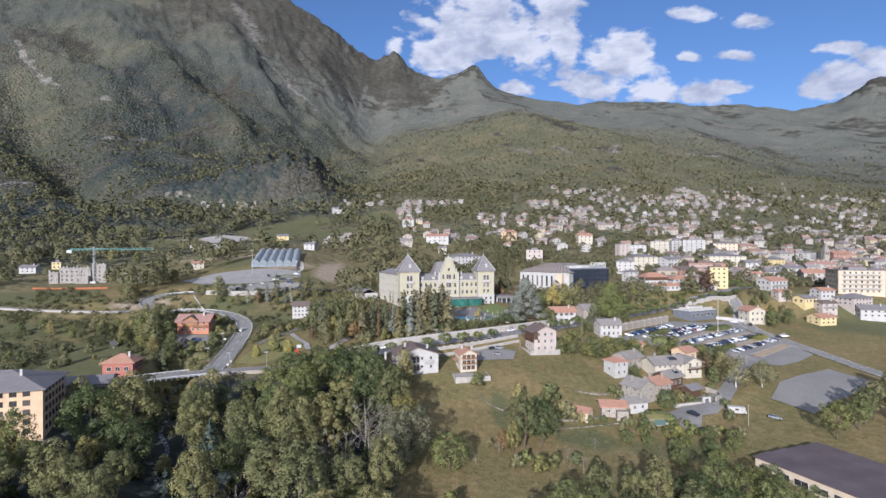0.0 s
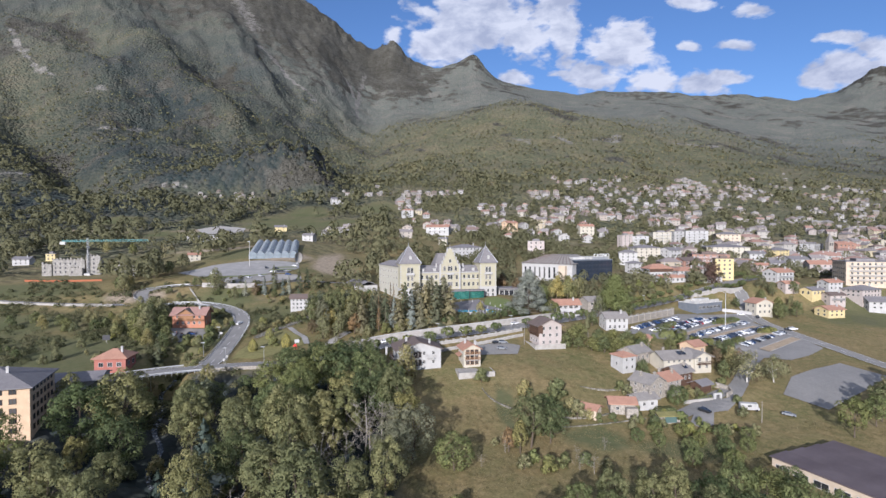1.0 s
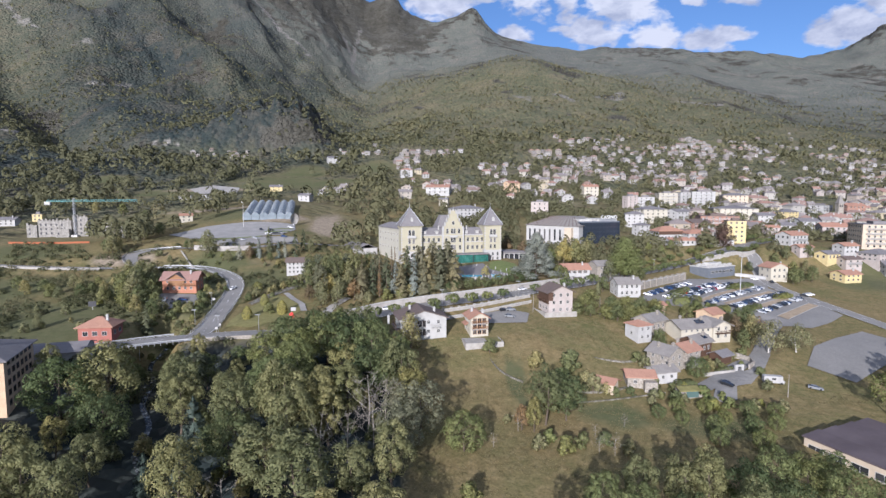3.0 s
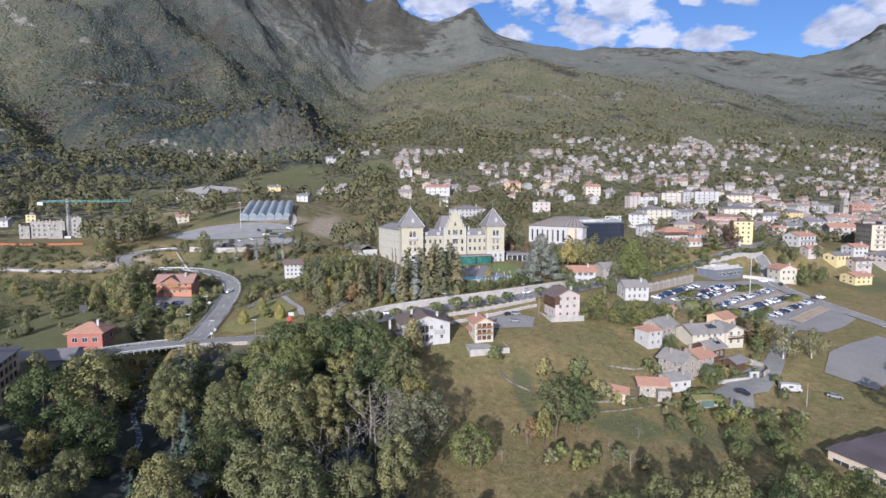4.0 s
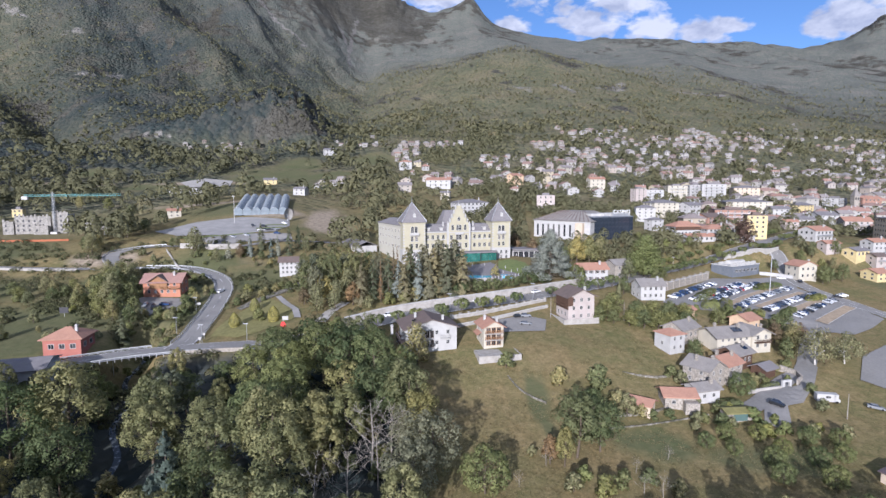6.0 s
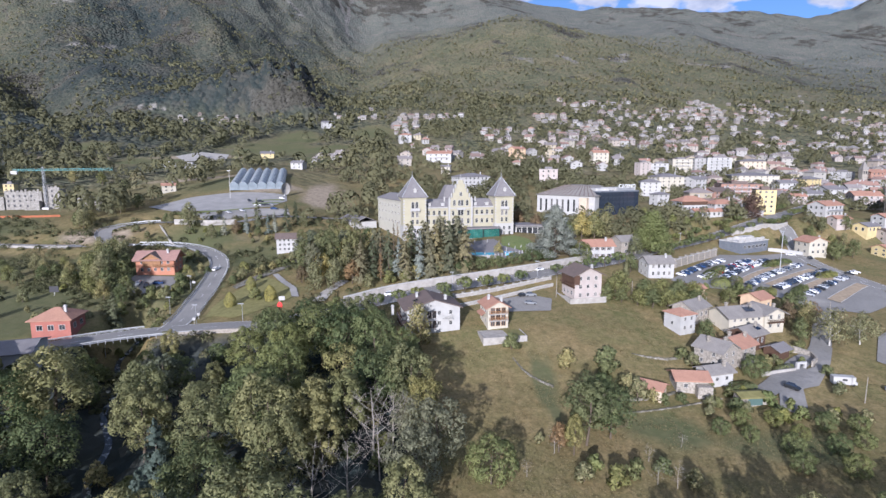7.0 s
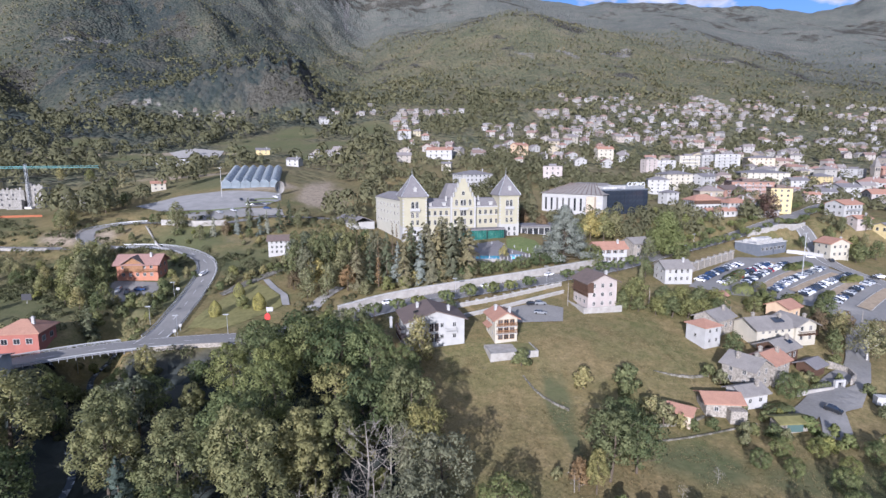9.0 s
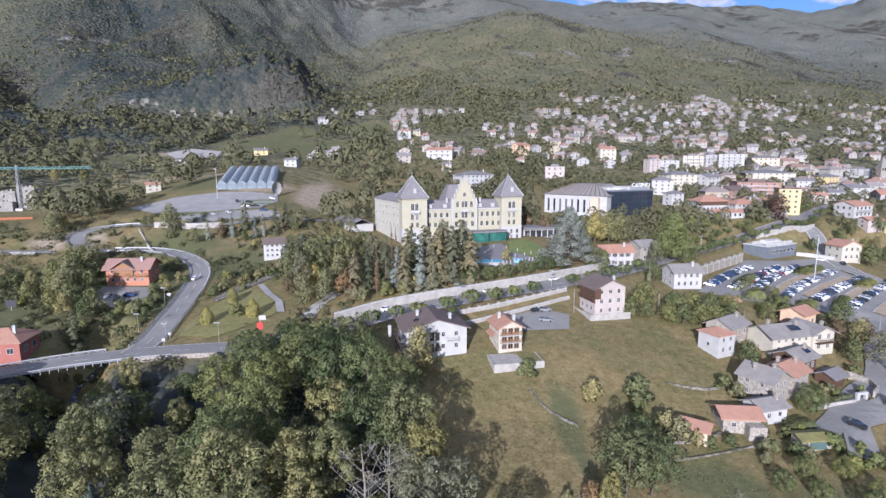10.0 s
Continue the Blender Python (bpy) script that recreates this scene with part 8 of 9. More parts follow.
# ---------------------------------------------------------------- planting
rng = np.random.RandomState(11)
G_NEAR = "trees of the ravine"
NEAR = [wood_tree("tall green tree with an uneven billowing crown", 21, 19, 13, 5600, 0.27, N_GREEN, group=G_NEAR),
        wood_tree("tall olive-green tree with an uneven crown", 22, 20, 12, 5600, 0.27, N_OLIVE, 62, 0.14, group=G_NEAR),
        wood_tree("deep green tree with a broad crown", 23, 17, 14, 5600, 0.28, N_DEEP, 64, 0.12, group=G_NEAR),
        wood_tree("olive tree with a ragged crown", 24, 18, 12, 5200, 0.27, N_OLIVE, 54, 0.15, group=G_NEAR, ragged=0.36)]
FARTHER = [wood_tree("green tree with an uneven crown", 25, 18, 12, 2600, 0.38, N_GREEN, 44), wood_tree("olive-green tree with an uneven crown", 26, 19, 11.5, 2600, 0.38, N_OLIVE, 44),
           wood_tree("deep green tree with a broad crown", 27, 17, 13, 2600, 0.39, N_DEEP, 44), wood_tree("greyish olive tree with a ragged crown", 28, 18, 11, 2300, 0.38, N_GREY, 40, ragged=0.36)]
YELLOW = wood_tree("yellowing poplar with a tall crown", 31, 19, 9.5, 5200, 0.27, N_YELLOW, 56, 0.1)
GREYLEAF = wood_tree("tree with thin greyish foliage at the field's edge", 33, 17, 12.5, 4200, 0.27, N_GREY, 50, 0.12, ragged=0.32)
RUST = broadleaf("rust-brown tree with thin foliage", 32, 12, 8, 1450, 0.39, L_RUST, lobes=10)
BARE = [bare_tree("bare pale tree with forked limbs", 41, 15, 9, M_PALEBARK), bare_tree("leafless pale tree with many limbs", 42, 13, 8, M_PALEBARK)]
SPRUCE = [conifer("dark spruce with drooping branches", 51, 21, 10, 3200, 0.36, L_DARK, power=0.62, low=0.04), conifer("brownish spruce with dense branches", 52, 21, 12.5, 4600, 0.36, L_BROWNNEEDLE, power=0.5, low=0.03),
          conifer("blue spruce with silvery needles", 53, 16, 7.6, 2400, 0.32, L_BLUE, power=0.75), conifer("thin brown larch with sparse branches", 54, 21, 4.6, 620, 0.34, L_RUST, droop=0.15),
          conifer("blue-green fir with feathery branches", 56, 17, 10.5, 5200, 0.36, L_FIR, power=0.62, droop=0.25)]
FIELDTREE = wood_tree("round green tree standing in the field", 34, 9.5, 10.5, 4200, 0.23, N_GREEN, 40, 0.05, ragged=0.12)
CEDAR = cedar_tree("spreading blue-grey cedar in the park", 55, 23, 22, 15000, 0.36, L_BLUE)
ROUND = wood_tree("flat-topped clipped street tree", 61, 4.4, 5.4, 1100, 0.24, N_GREEN, 20, 0.45, ragged=0.12)
GLOBE = wood_tree("clipped dark-green garden tree", 62, 5.0, 8.4, 3000, 0.2, N_DEEP, 30, 0.12, ragged=0.1)
BUSH = [broadleaf("dense green shrub in the grass", 71, 4.0, 5.0, 800, 0.3, L_GREEN, lobes=7, low=0.15, tall=0.3, category="shrub"), broadleaf("olive shrub with loose twigs", 72, 4.2, 4.6, 700, 0.3, L_OLIVE, lobes=7, low=0.15, category="shrub"),
        broadleaf("yellow-green shrub in the grass", 73, 3.4, 4.0, 700, 0.28, L_LIME, lobes=6, low=0.1, category="shrub")]
CONE = clipped_cone("clipped golden-green cone shrub", 74, 5.2, 3.8, 2600, 0.17, L_GOLD)
MID = [broadleaf("mature green garden tree", 81, 11, 9.5, 1450, 0.39, L_GREEN, lobes=12), broadleaf("mature olive-green garden tree", 82, 12, 9, 1450, 0.39, L_OLIVE, lobes=12), broadleaf("yellow-green tree with a full crown", 83, 10, 8.5, 1500, 0.36, L_LIME, lobes=9),
       broadleaf("yellowing tree with a full crown", 84, 11, 8.5, 1500, 0.36, L_YELLOW, lobes=9), conifer("dark conifer in the gardens", 85, 14, 6, 700, 0.55, L_DARK), broadleaf("rusty autumn tree in leaf", 86, 10, 8.5, 1500, 0.36, L_RUST, lobes=9)]
BIGTREE = broadleaf("huge round yellow-green tree by the casino", 89, 21, 20, 9000, 0.40, L_LIME, lobes=24, low=0.12, gap=-0.02, tall=0.35)
COPPER = broadleaf("dark copper-red round tree", 87, 15, 15, 1500, 0.6, L_COPPER, lobes=12, low=0.1)
BIRCH = broadleaf("pale-stemmed tree with thin hanging foliage", 88, 13, 12, 2200, 0.34, L_OLIVE, bark=M_BIRCH, lobes=12, gap=0.2)

# the wooded ravine: first the trees that stand out
spots = []
for x, y, s, w, k in ((-43, 152, 1.12, 1.05, 1), (-54, 151, 1.02, 1.05, 3), (-48, 160, 1.05, 1.0, 0), (-38, 143, 1.0, 1.0, 1), (-94, 166, 1.2, 1.25, 1), (-101, 158, 1.1, 1.15, 0), (-88, 154, 0.95, 1.1, 2),
                      (-33, 190, 1.1, 1.1, 2), (-25, 187, 1.0, 1.0, 0), (-40, 193, 1.05, 1.05, 2), (-52, 194, 0.98, 1.0, 2), (-58, 188, 0.8, 1.0, 0), (-19, 177, 0.95, 1.0, 2), (-47, 186, 0.85, 1.0, 0), (-15.5, 168, 1.0, 1.0, 1), (-23, 169, 1.05, 1.0, 2), (-17, 186, 0.75, 0.95, 0), (-12, 162, 0.9, 0.9, 3)):
    planted(NEAR[k], x, y, s, rng.uniform(0, 360), 0.3, wide=w)
    spots.append((x, y))
for x, y, s in ((-34, 156, 0.98), (-28, 158, 0.98), (-31, 150, 0.85), (-61, 116, 0.7), (-24, 112, 0.8)):
    planted(YELLOW, x, y, s, rng.uniform(0, 360), 0.3)
    spots.append((x, y))
planted(YELLOW, -82, 196, 0.6, 40, 0.3, "small yellow-green tree below the road")
for x, y, s, k in ((-22, 154, 1.12, 0), (-25, 141, 1.0, 1), (-18, 157, 1.05, 1), (-30, 137, 0.9, 0), (-20, 149, 0.95, 1), (-45, 120, 0.8, 0)):
    planted(BARE[k], x, y, s, rng.uniform(0, 360))
    spots.append((x, y))
for x, y, s in ((-9.5, 150.5, 1.0), (-13.5, 143, 0.9), (-14, 158, 0.8)):
    planted(GREYLEAF, x, y, s, rng.uniform(0, 360), 0.4)
    spots.append((x, y))
for x, y, s in ((-63.6, 150.4, 0.85), (-57, 132, 0.95), (-70, 139, 0.6)):
    planted(SPRUCE[4], x, y, s, rng.uniform(0, 360), 0.5)
    spots.append((x, y))


def free(x, y, r):
    return all((x - a) ** 2 + (y - b) ** 2 > r * r for a, b in spots)


def edge(y):
    """Where the wood ends towards the field."""
    return np.interp(y, [60, 120, 150, 175, 195, 215], [-4, -6, -9, -13, -19, -30])


tries = 0
while len(spots) < 92 and tries < 8000:
    tries += 1
    y = rng.uniform(90, 206)
    x = rng.uniform(-122, edge(y) - 5)
    stream_d = np.min(np.hypot(STREAM[:, 0] - x, STREAM[:, 1] - y))
    if stream_d < (6.5 if 125 < y < 182 else 3.6) or not free(x, y, 8.2) or near_road(x, y, 3.5) or (x < -104 and y > 190) or (x < -108 and 132 < y < 176):
        continue
    spots.append((x, y))
    big = np.interp(y, [84, 150, 195, 208], [0.85, 0.92, 0.85, 0.6]) * rng.uniform(0.78, 1.18)
    if x < -76 and y > 140:
        big *= 0.75
    if x < -56 and y > 180:
        big *= 0.6
    k = int(rng.randint(4))
    planted((FARTHER if y > 175 else NEAR)[k if x > -60 or k != 2 else 1], x, y, big, rng.uniform(0, 360), 0.3, wide=rng.uniform(0.85, 1.2), group=G_NEAR)
grown = 0
while grown < 70:
    y = rng.uniform(92, 204)
    x = rng.uniform(-118, edge(y) - 2)
    if near_road(x, y, 2.0) or (x < -104 and y > 185) or (x < -108 and 132 < y < 176) or np.min(np.hypot(STREAM[:, 0] - x, STREAM[:, 1] - y)) < 2.2:
        continue
    planted(BUSH[int(rng.randint(2))], x, y, rng.uniform(0.8, 1.5), rng.uniform(0, 360), 0.3, "dark undergrowth shrub below the trees", "undergrowth of the ravine")
    grown += 1
planted(RUST, -116, 146, 1.0, 40)
planted(RUST, -112, 138, 0.9, 140)
for x, y, s, k in ((-98, 184, 0.6, 0), (-104.5, 186, 0.6, 3), (-104, 193, 0.5, 0), (-80, 176, 0.65, 2), (-84, 184, 0.65, 3), (-87, 193, 0.5, 0), (-74, 183, 0.7, 0), (-46, 206, 0.75, 2), (-38, 204, 0.8, 0), (-30, 204, 0.8, 1), (-56, 204, 0.65, 0)):
    planted(FARTHER[k], x, y, s, rng.uniform(0, 360), 0.4, group=G_NEAR)
# trees near the hall, at the field's foot
for x, y, s, k in ((27, 121, 0.62, 0), (35, 124, 0.68, 1), (43, 122, 0.78, 3), (49, 125, 0.75, 1), (56, 123, 0.76, 2), (63, 126, 0.74, 0), (70, 127, 0.72, 2), (77, 130, 0.6, 0), (31, 112, 0.75, 0), (40, 112, 0.75, 2), (52, 114, 0.75, 1), (61, 116, 0.75, 2), (72, 118, 0.75, 0), (80, 120, 0.6, 0), (16, 104, 0.8, 0)):
    planted(NEAR[k], x, y, s, rng.uniform(0, 360), 0.3, label="green tree at the foot of the field", group="trees at the field's foot", wide=0.95)
# single trees of the field
planted(FIELDTREE, 1.8, 148.0, 1.0, 20, 0.3, "round green tree standing in the field", "trees of the field", 1.0)
planted(NEAR[3], 23.5, 160.5, 0.92, 70, 0.3, "sparse tall tree in the field", "trees of the field")
planted(NEAR[2], 29.5, 163, 0.78, 170, 0.5, "green tree in the field", "trees of the field")
planted(RUST, 17, 158, 0.6, 20)
for x, y, s, k in ((26, 168, 1.2, 1), (31.5, 169, 1.2, 0), (18.5, 161, 1.1, 1), (30.8, 150.5, 1.0, 0), (36.6, 151.3, 0.9, 0), (22.6, 151.5, 1.25, 2), (13.5, 161.5, 0.6, 1), (26, 147, 1.2, 0), (20, 148.5, 1.0, 1), (41, 147, 1.0, 1), (2, 128, 1.3, 0)):
    planted(BUSH[k], x, y, s, rng.uniform(0, 360), 0.3, group="shrubs of the field")
for x, y, s, k in ((55, 165, 0.42, 0), (61.5, 168.5, 0.46, 1), (60.5, 162.5, 0.4, 0), (69.5, 169, 0.42, 1), (67, 158, 0.5, 0), (80.5, 167, 0.5, 0), (77, 158, 0.5, 1), (72, 163, 0.4, 0), (65, 151.5, 0.5, 1), (84, 160, 0.45, 0), (88, 167, 0.45, 1), (75, 150, 0.55, 0)):
    planted(FIELDTREE, x, y, s, rng.uniform(0, 360), 0.2, "small round fruit tree in the grass", "orchard trees")
for x, y, s in ((37.5, 146.5, 0.34), (34, 147.5, 0.3), (16, 157.5, 0.34)):
    planted(BARE[0], x, y, s, rng.uniform(0, 360), label="leafless grey shrub in the grass")
planted(NEAR[1], 20, 157, 0.5, 120, 0.3, "slender olive tree in the field", "trees of the field", 0.8)
planted(NEAR[0], 29, 171, 0.6, 200, 0.4, "bushy green tree in the field", "trees of the field")
planted(BUSH[0], 37.8, 193, 1.5, 0, 0.3, "dense round bush in the dry field")
planted(BUSH[1], 26.4, 191.4, 1.4, 90, 0.3, "rounded olive bush in the dry field")
planted(BUSH[1], 41, 178, 1.4, 30)
planted(BUSH[0], 12.5, 200, 1.2, 30, label="dark shrub against the terrace wall")
planted(MID[1], -14, 200.5, 1.1, 40, label="yellow-green tree in front of the white house")
for x, y in ((35, 155), (44, 160), (9, 150)):
    planted(BARE[1], x, y, 0.26, rng.uniform(0, 360), label="bare grey shrub in the grass")
# gardens of the hamlet
for x, y, s, k in ((73, 172, 0.8, 0), (78, 176, 0.8, 2), (96, 184, 0.9, 1), (99, 193.5, 0.8, 0), (84, 170, 0.9, 1), (88, 174, 0.7, 2), (60, 176, 0.7, 0), (70, 183, 0.7, 2), (92, 170, 0.9, 1), (56, 172, 0.7, 1), (61, 199, 0.9, 0), (89, 201, 0.7, 1), (97, 201, 0.6, 2), (66, 174, 0.7, 1)):
    planted(BUSH[k], x, y, s, rng.uniform(0, 360), group="garden shrubs")
for x, y, s, k in ((62.6, 195.6, 1.0, 1), (60.8, 182.7, 1.0, 1), (72.9, 177, 1.2, 2), (64, 175, 0.9, 0), (73.1, 171, 1.1, 2), (78.1, 172, 1.1, 2), (85.8, 199, 0.9, 1), (44.5, 178, 0.9, 1), (47.3, 177.5, 0.7, 0), (39.3, 181.5, 1.3, 1), (36, 189, 1.2, 0), (52, 178, 0.7, 0), (58, 176, 0.8, 1), (90, 200, 0.6, 0), (102, 209.5, 0.9, 0), (98, 208, 0.7, 1), (66, 182, 0.7, 0)):
    planted(BUSH[k], x, y, s, rng.uniform(0, 360), 0.3, group="garden shrubs")
hedge("square dark green garden hedge", 67.5, 184.5, 75, 186, 4.0, 1.8, L_GREEN, 330)
hedge("low garden hedge below the gate", 86, 196.2, 93, 198.5, 1.6, 1.2, L_GREEN, 331)
planted(MID[0], 72.5, 209, 0.72, 0, label="round green tree behind the stone house")
planted(FIELDTREE, 78.2, 192.2, 0.72, 50, 0.3, label="dense green tree beside the yard")
for x, y, s, k in ((108, 226, 0.85, 5), (112, 222, 0.9, 1), (112, 232, 0.8, 0), (118, 228, 0.8, 5), (106, 216, 0.7, 0), (119, 238, 0.8, 0), (101, 243, 0.6, 2)):
    planted(MID[k], x, y, s, rng.uniform(0, 360), group="trees behind the hamlet")
planted(BIRCH, 112, 211, 0.95, 0)
planted(BIRCH, 124, 214, 0.8, 90)
for x, y, s, k in ((123, 172, 0.75, 2), (141, 184, 0.7, 1), (147, 188, 0.8, 3), (136, 180, 0.6, 0), (160, 197, 0.75, 1), (170, 205, 0.8, 0), (152, 183, 0.7, 0)):
    planted(FARTHER[k], x, y, s, rng.uniform(0, 360), label="tree at the edge of the parking lot", group="trees by the parking lot")
# the belt between the field and the car park
for x, y, k in ((92, 250, 2), (96, 245, 2), (104, 252, 2), (105, 262, 0), (107, 265, 2), (147, 299, 0), (150, 301, 0), (145, 297, 0), (135, 261, 0), (112, 256, 2), (164, 287, 0), (167, 289, 0), (118, 252, 1), (126, 251, 0)):
    planted(BUSH[k], x, y, rng.uniform(0.65, 0.95), rng.uniform(0, 360), 0.3, group="shrubs of the car park")
for x, y, s in ((60.5, 233, 0.62), (64.8, 231.8, 0.66), (69.8, 231.6, 0.68), (75.2, 232.5, 0.66), (80, 234, 0.62), (64.5, 238, 0.75), (70.5, 238, 0.78), (76.5, 238.5, 0.76), (82.5, 239.5, 0.7), (50.5, 236.2, 0.6), (54, 238.5, 0.78), (57, 242, 0.85), (55, 234.5, 0.5), (95, 238.5, 0.6), (101, 239, 0.62), (108, 242, 0.62), (102, 246, 0.55), (84, 238, 0.55), (48, 243, 0.5), (66, 236, 0.7), (73, 235, 0.7)):
    planted(MID[0], x, y, s, rng.uniform(0, 360), 0.5, "green tree of the hedge belt", "hedge belt trees", 1.25)
# clipped hedges of the car park
for i, (x0, y0, x1, y1, w, h, m) in enumerate(((97, 262, 117, 285, 4.2, 2.6, L_LIME), (141, 296, 162, 309.5, 5.0, 2.4, L_LIME), (126.5, 252, 141, 266, 3.6, 2.4, L_LIME), (158.5, 284.5, 171, 291, 4.6, 2.2, L_LIME), (96, 253.5, 103, 253.5, 5.0, 3.4, L_LIME), (105, 255, 110, 261, 4.6, 3.6, L_LIME), (112, 247, 119, 252, 4.0, 3.0, L_LIME))):
    hedge("lime-green clipped hedge between parked cars", x0, y0, x1, y1, w, h, m, 300 + i)
hedge("low brownish-green hedge along the road", -113, 200.5, -98, 205.0, 2.0, 1.6, L_GREEN, 320)
# avenue
for x, y in ((-28, 224), (-21, 227), (-15, 229.5), (-6.2, 233.5), (1, 237), (8.5, 240), (15.5, 243.5), (22.3, 247), (37.4, 255), (44.7, 259), (52.3, 263.5), (59.2, 268), (67, 273.5)):
    planted(ROUND, x, y, rng.uniform(1.0, 1.25), rng.uniform(0, 360), group="trees of the avenue")
for x, y in ((-36, 220), (-5, 228)):
    planted(MID[0], x, y, 0.5, 30)
for x, y in ((1.5, 261.5), (8, 263.5), (15.6, 266.8), (23.3, 270.6), (30.8, 274), (37.5, 277.2)):
    planted(GLOBE, x, y, rng.uniform(0.92, 1.08), rng.uniform(0, 360), group="clipped garden trees above the wall")
for i in range(6):
    planted(BUSH[i % 2], -34 + i * 6.0 + rng.uniform(-1, 1), 251 + i * 3.0 + rng.uniform(0, 3) + (4 if i < 6 else 0), rng.uniform(0.5, 0.8), rng.uniform(0, 360), group="shrubs above the wall")
# conifers in the hotel park
for x, y, s, k in ((-37, 252, 0.72, 1), (-33, 257, 0.75, 0), (-29.5, 252, 0.75, 3), (-27, 257, 0.85, 0), (-23, 255, 0.95, 2), (-24, 264, 0.9, 3), (-18.5, 262, 0.95, 0), (-20.5, 252, 0.7, 1), (-15, 255.5, 1.1, 2), (-12.5, 262, 0.95, 1),
                   (-9, 258, 0.95, 1), (-6, 264, 1.02, 1), (-4, 259.5, 1.0, 1), (-0.5, 264, 1.05, 1), (2.5, 261, 0.9, 1), (-1, 268, 1.0, 1), (-7.5, 269, 1.0, 1), (-31, 265, 0.8, 1), (-38, 260, 0.8, 3), (-14, 269, 0.9, 1), (-26, 271, 0.85, 3), (-34, 272, 0.75, 1), (-41, 266, 0.8, 3), (-20, 268, 0.85, 1), (-11, 255, 0.75, 1)):
    planted(SPRUCE[k], x, y, s, rng.uniform(0, 360), group="conifers of the hotel park")
planted(CEDAR, 42, 283, 0.98, 0)
for x, y, s, k in ((-55, 254, 0.95, 3), (-60, 260, 0.9, 1), (-50, 262, 1.0, 1), (-46, 268, 1.0, 3), (-62, 268, 0.85, 3), (-41, 262, 1.0, 1), (-56, 275, 0.9, 1), (-66, 279, 0.8, 3), (-47, 278, 0.95, 1), (-71, 303, 0.6, 1), (-63, 290, 0.8, 3), (-54, 287, 0.85, 1)):
    planted(FARTHER[k], x, y, s, rng.uniform(0, 360), 0.4, "tall olive-brown tree in the hotel park", "trees of the hotel park", 0.75)
planted(YELLOW, -66, 292, 0.5, 0, label="yellow tree beside the small white house")
planted(MID[3], 18, 284, 0.55, 0)
for x, y, s, k in ((-53, 246, 0.9, 1), (-51, 256, 1.0, 3), (-46, 247, 0.95, 1), (-43, 257, 1.05, 1), (-40, 250, 0.9, 5), (-52, 274, 0.9, 1), (-48, 277, 0.95, 0), (-56, 266, 0.9, 3), (-46, 266, 1.0, 1), (-44, 290, 0.9, 0), (-52, 300, 0.9, 1), (-40, 300, 0.9, 0), (-60, 256, 0.7, 5), (-36, 284, 1.0, 1)):
    planted(MID[k], x, y, s, rng.uniform(0, 360), group="trees of the hotel park")
for x, y, s, k in ((56, 318, 1.0, 2), (63, 330, 1.0, 3), (69, 345, 1.1, 3), (78, 352, 1.0, 3), (84, 350, 1.0, 3), (90, 305, 0.9, 0), (94, 312, 0.8, 4), (52, 330, 0.8, 4)):
    planted(MID[k], x, y, s, rng.uniform(0, 360), group="trees of the town gardens")
for x, y, s, k in ((114, 345, 0.8, 2), (122, 352, 0.8, 2), (130, 352, 0.7, 2), (138, 358, 0.7, 2), (110, 362, 0.8, 0), (70, 268, 0.7, 0), (66, 262, 0.6, 4), (44, 340, 1.0, 5), (-20, 352, 1.2, 5), (-6, 356, 1.1, 5), (36, 352, 1.1, 5), (150, 348, 0.6, 0), (128, 342, 0.5, 0), (196, 330, 0.9, 0), (202, 322, 0.9, 0), (192, 318, 0.8, 0), (174, 335, 0.6, 0)):
    planted(MID[k], x, y, s, rng.uniform(0, 360), group="trees of the town gardens")
planted(BIGTREE, 92, 304, 0.98, 0)
planted(COPPER, 175, 367.5, 1.0, 0)
up_road = [(x, y) for x, y in ROAD_LINES["main_road"][0] if 84 < x < 232]
for i in range(2, len(up_road) - 2, 4):
    (x, y), (ax, ay), (bx, by) = up_road[i], up_road[i - 2], up_road[i + 2]
    n = math.hypot(bx - ax, by - ay)
    for side in (-1, 1):
        px, py = x + side * 7.2 * (by - ay) / n, y - side * 7.2 * (bx - ax) / n
        if clear_of(px, py, 2):
            planted(ROUND, px, py, rng.uniform(0.8, 1.15), rng.uniform(0, 360), group="trees of the avenue")
for x, y, s, k in ((66, 330, 1.35, 3), (72.5, 330, 1.4, 3), (79, 335, 1.1, 1), (80, 292, 0.9, 1), (94, 294.5, 0.55, 0), (98.7, 298, 0.55, 0), (187.9, 316, 0.9, 0), (204, 349, 0.8, 1), (219, 352, 0.8, 0), (188, 338, 0.5, 0), (195, 345, 0.7, 0), (210, 340, 0.6, 1)):
    planted(MID[k], x, y, s, rng.uniform(0, 360), group="trees of the town gardens")
planted(FIELDTREE, 53, 281.5, 0.92, 0, 0.3, "dense dark-green tree beside the cedar")
for x, y, s in ((-33.6, 245, 1.25), (-26, 248.5, 1.3), (-17, 254, 1.3), (-9, 256.5, 1.25), (0, 260.5, 1.2), (-20.4, 251, 1.1), (-41, 255, 1.2)):
    planted(BUSH[int(x) % 2], x, y, s, rng.uniform(0, 360), 0.3, "large round shrub below the conifers", "shrubs below the conifers")
for x, y, s in ((-99, 222, 0.8), (-100.5, 228, 0.9), (-101, 235, 0.8), (-102, 242, 0.9), (-103.5, 249, 0.8), (-105, 256, 0.9), (-105, 231, 0.8), (-107, 244, 0.9), (-109, 251, 0.8), (-104, 222, 0.7), (-108, 229, 0.8), (-111, 244, 0.8)):
    planted(BUSH[0], x, y, s, rng.uniform(0, 360), 0.3, "dark shrub on the bank below the road", "shrubs on the bank")
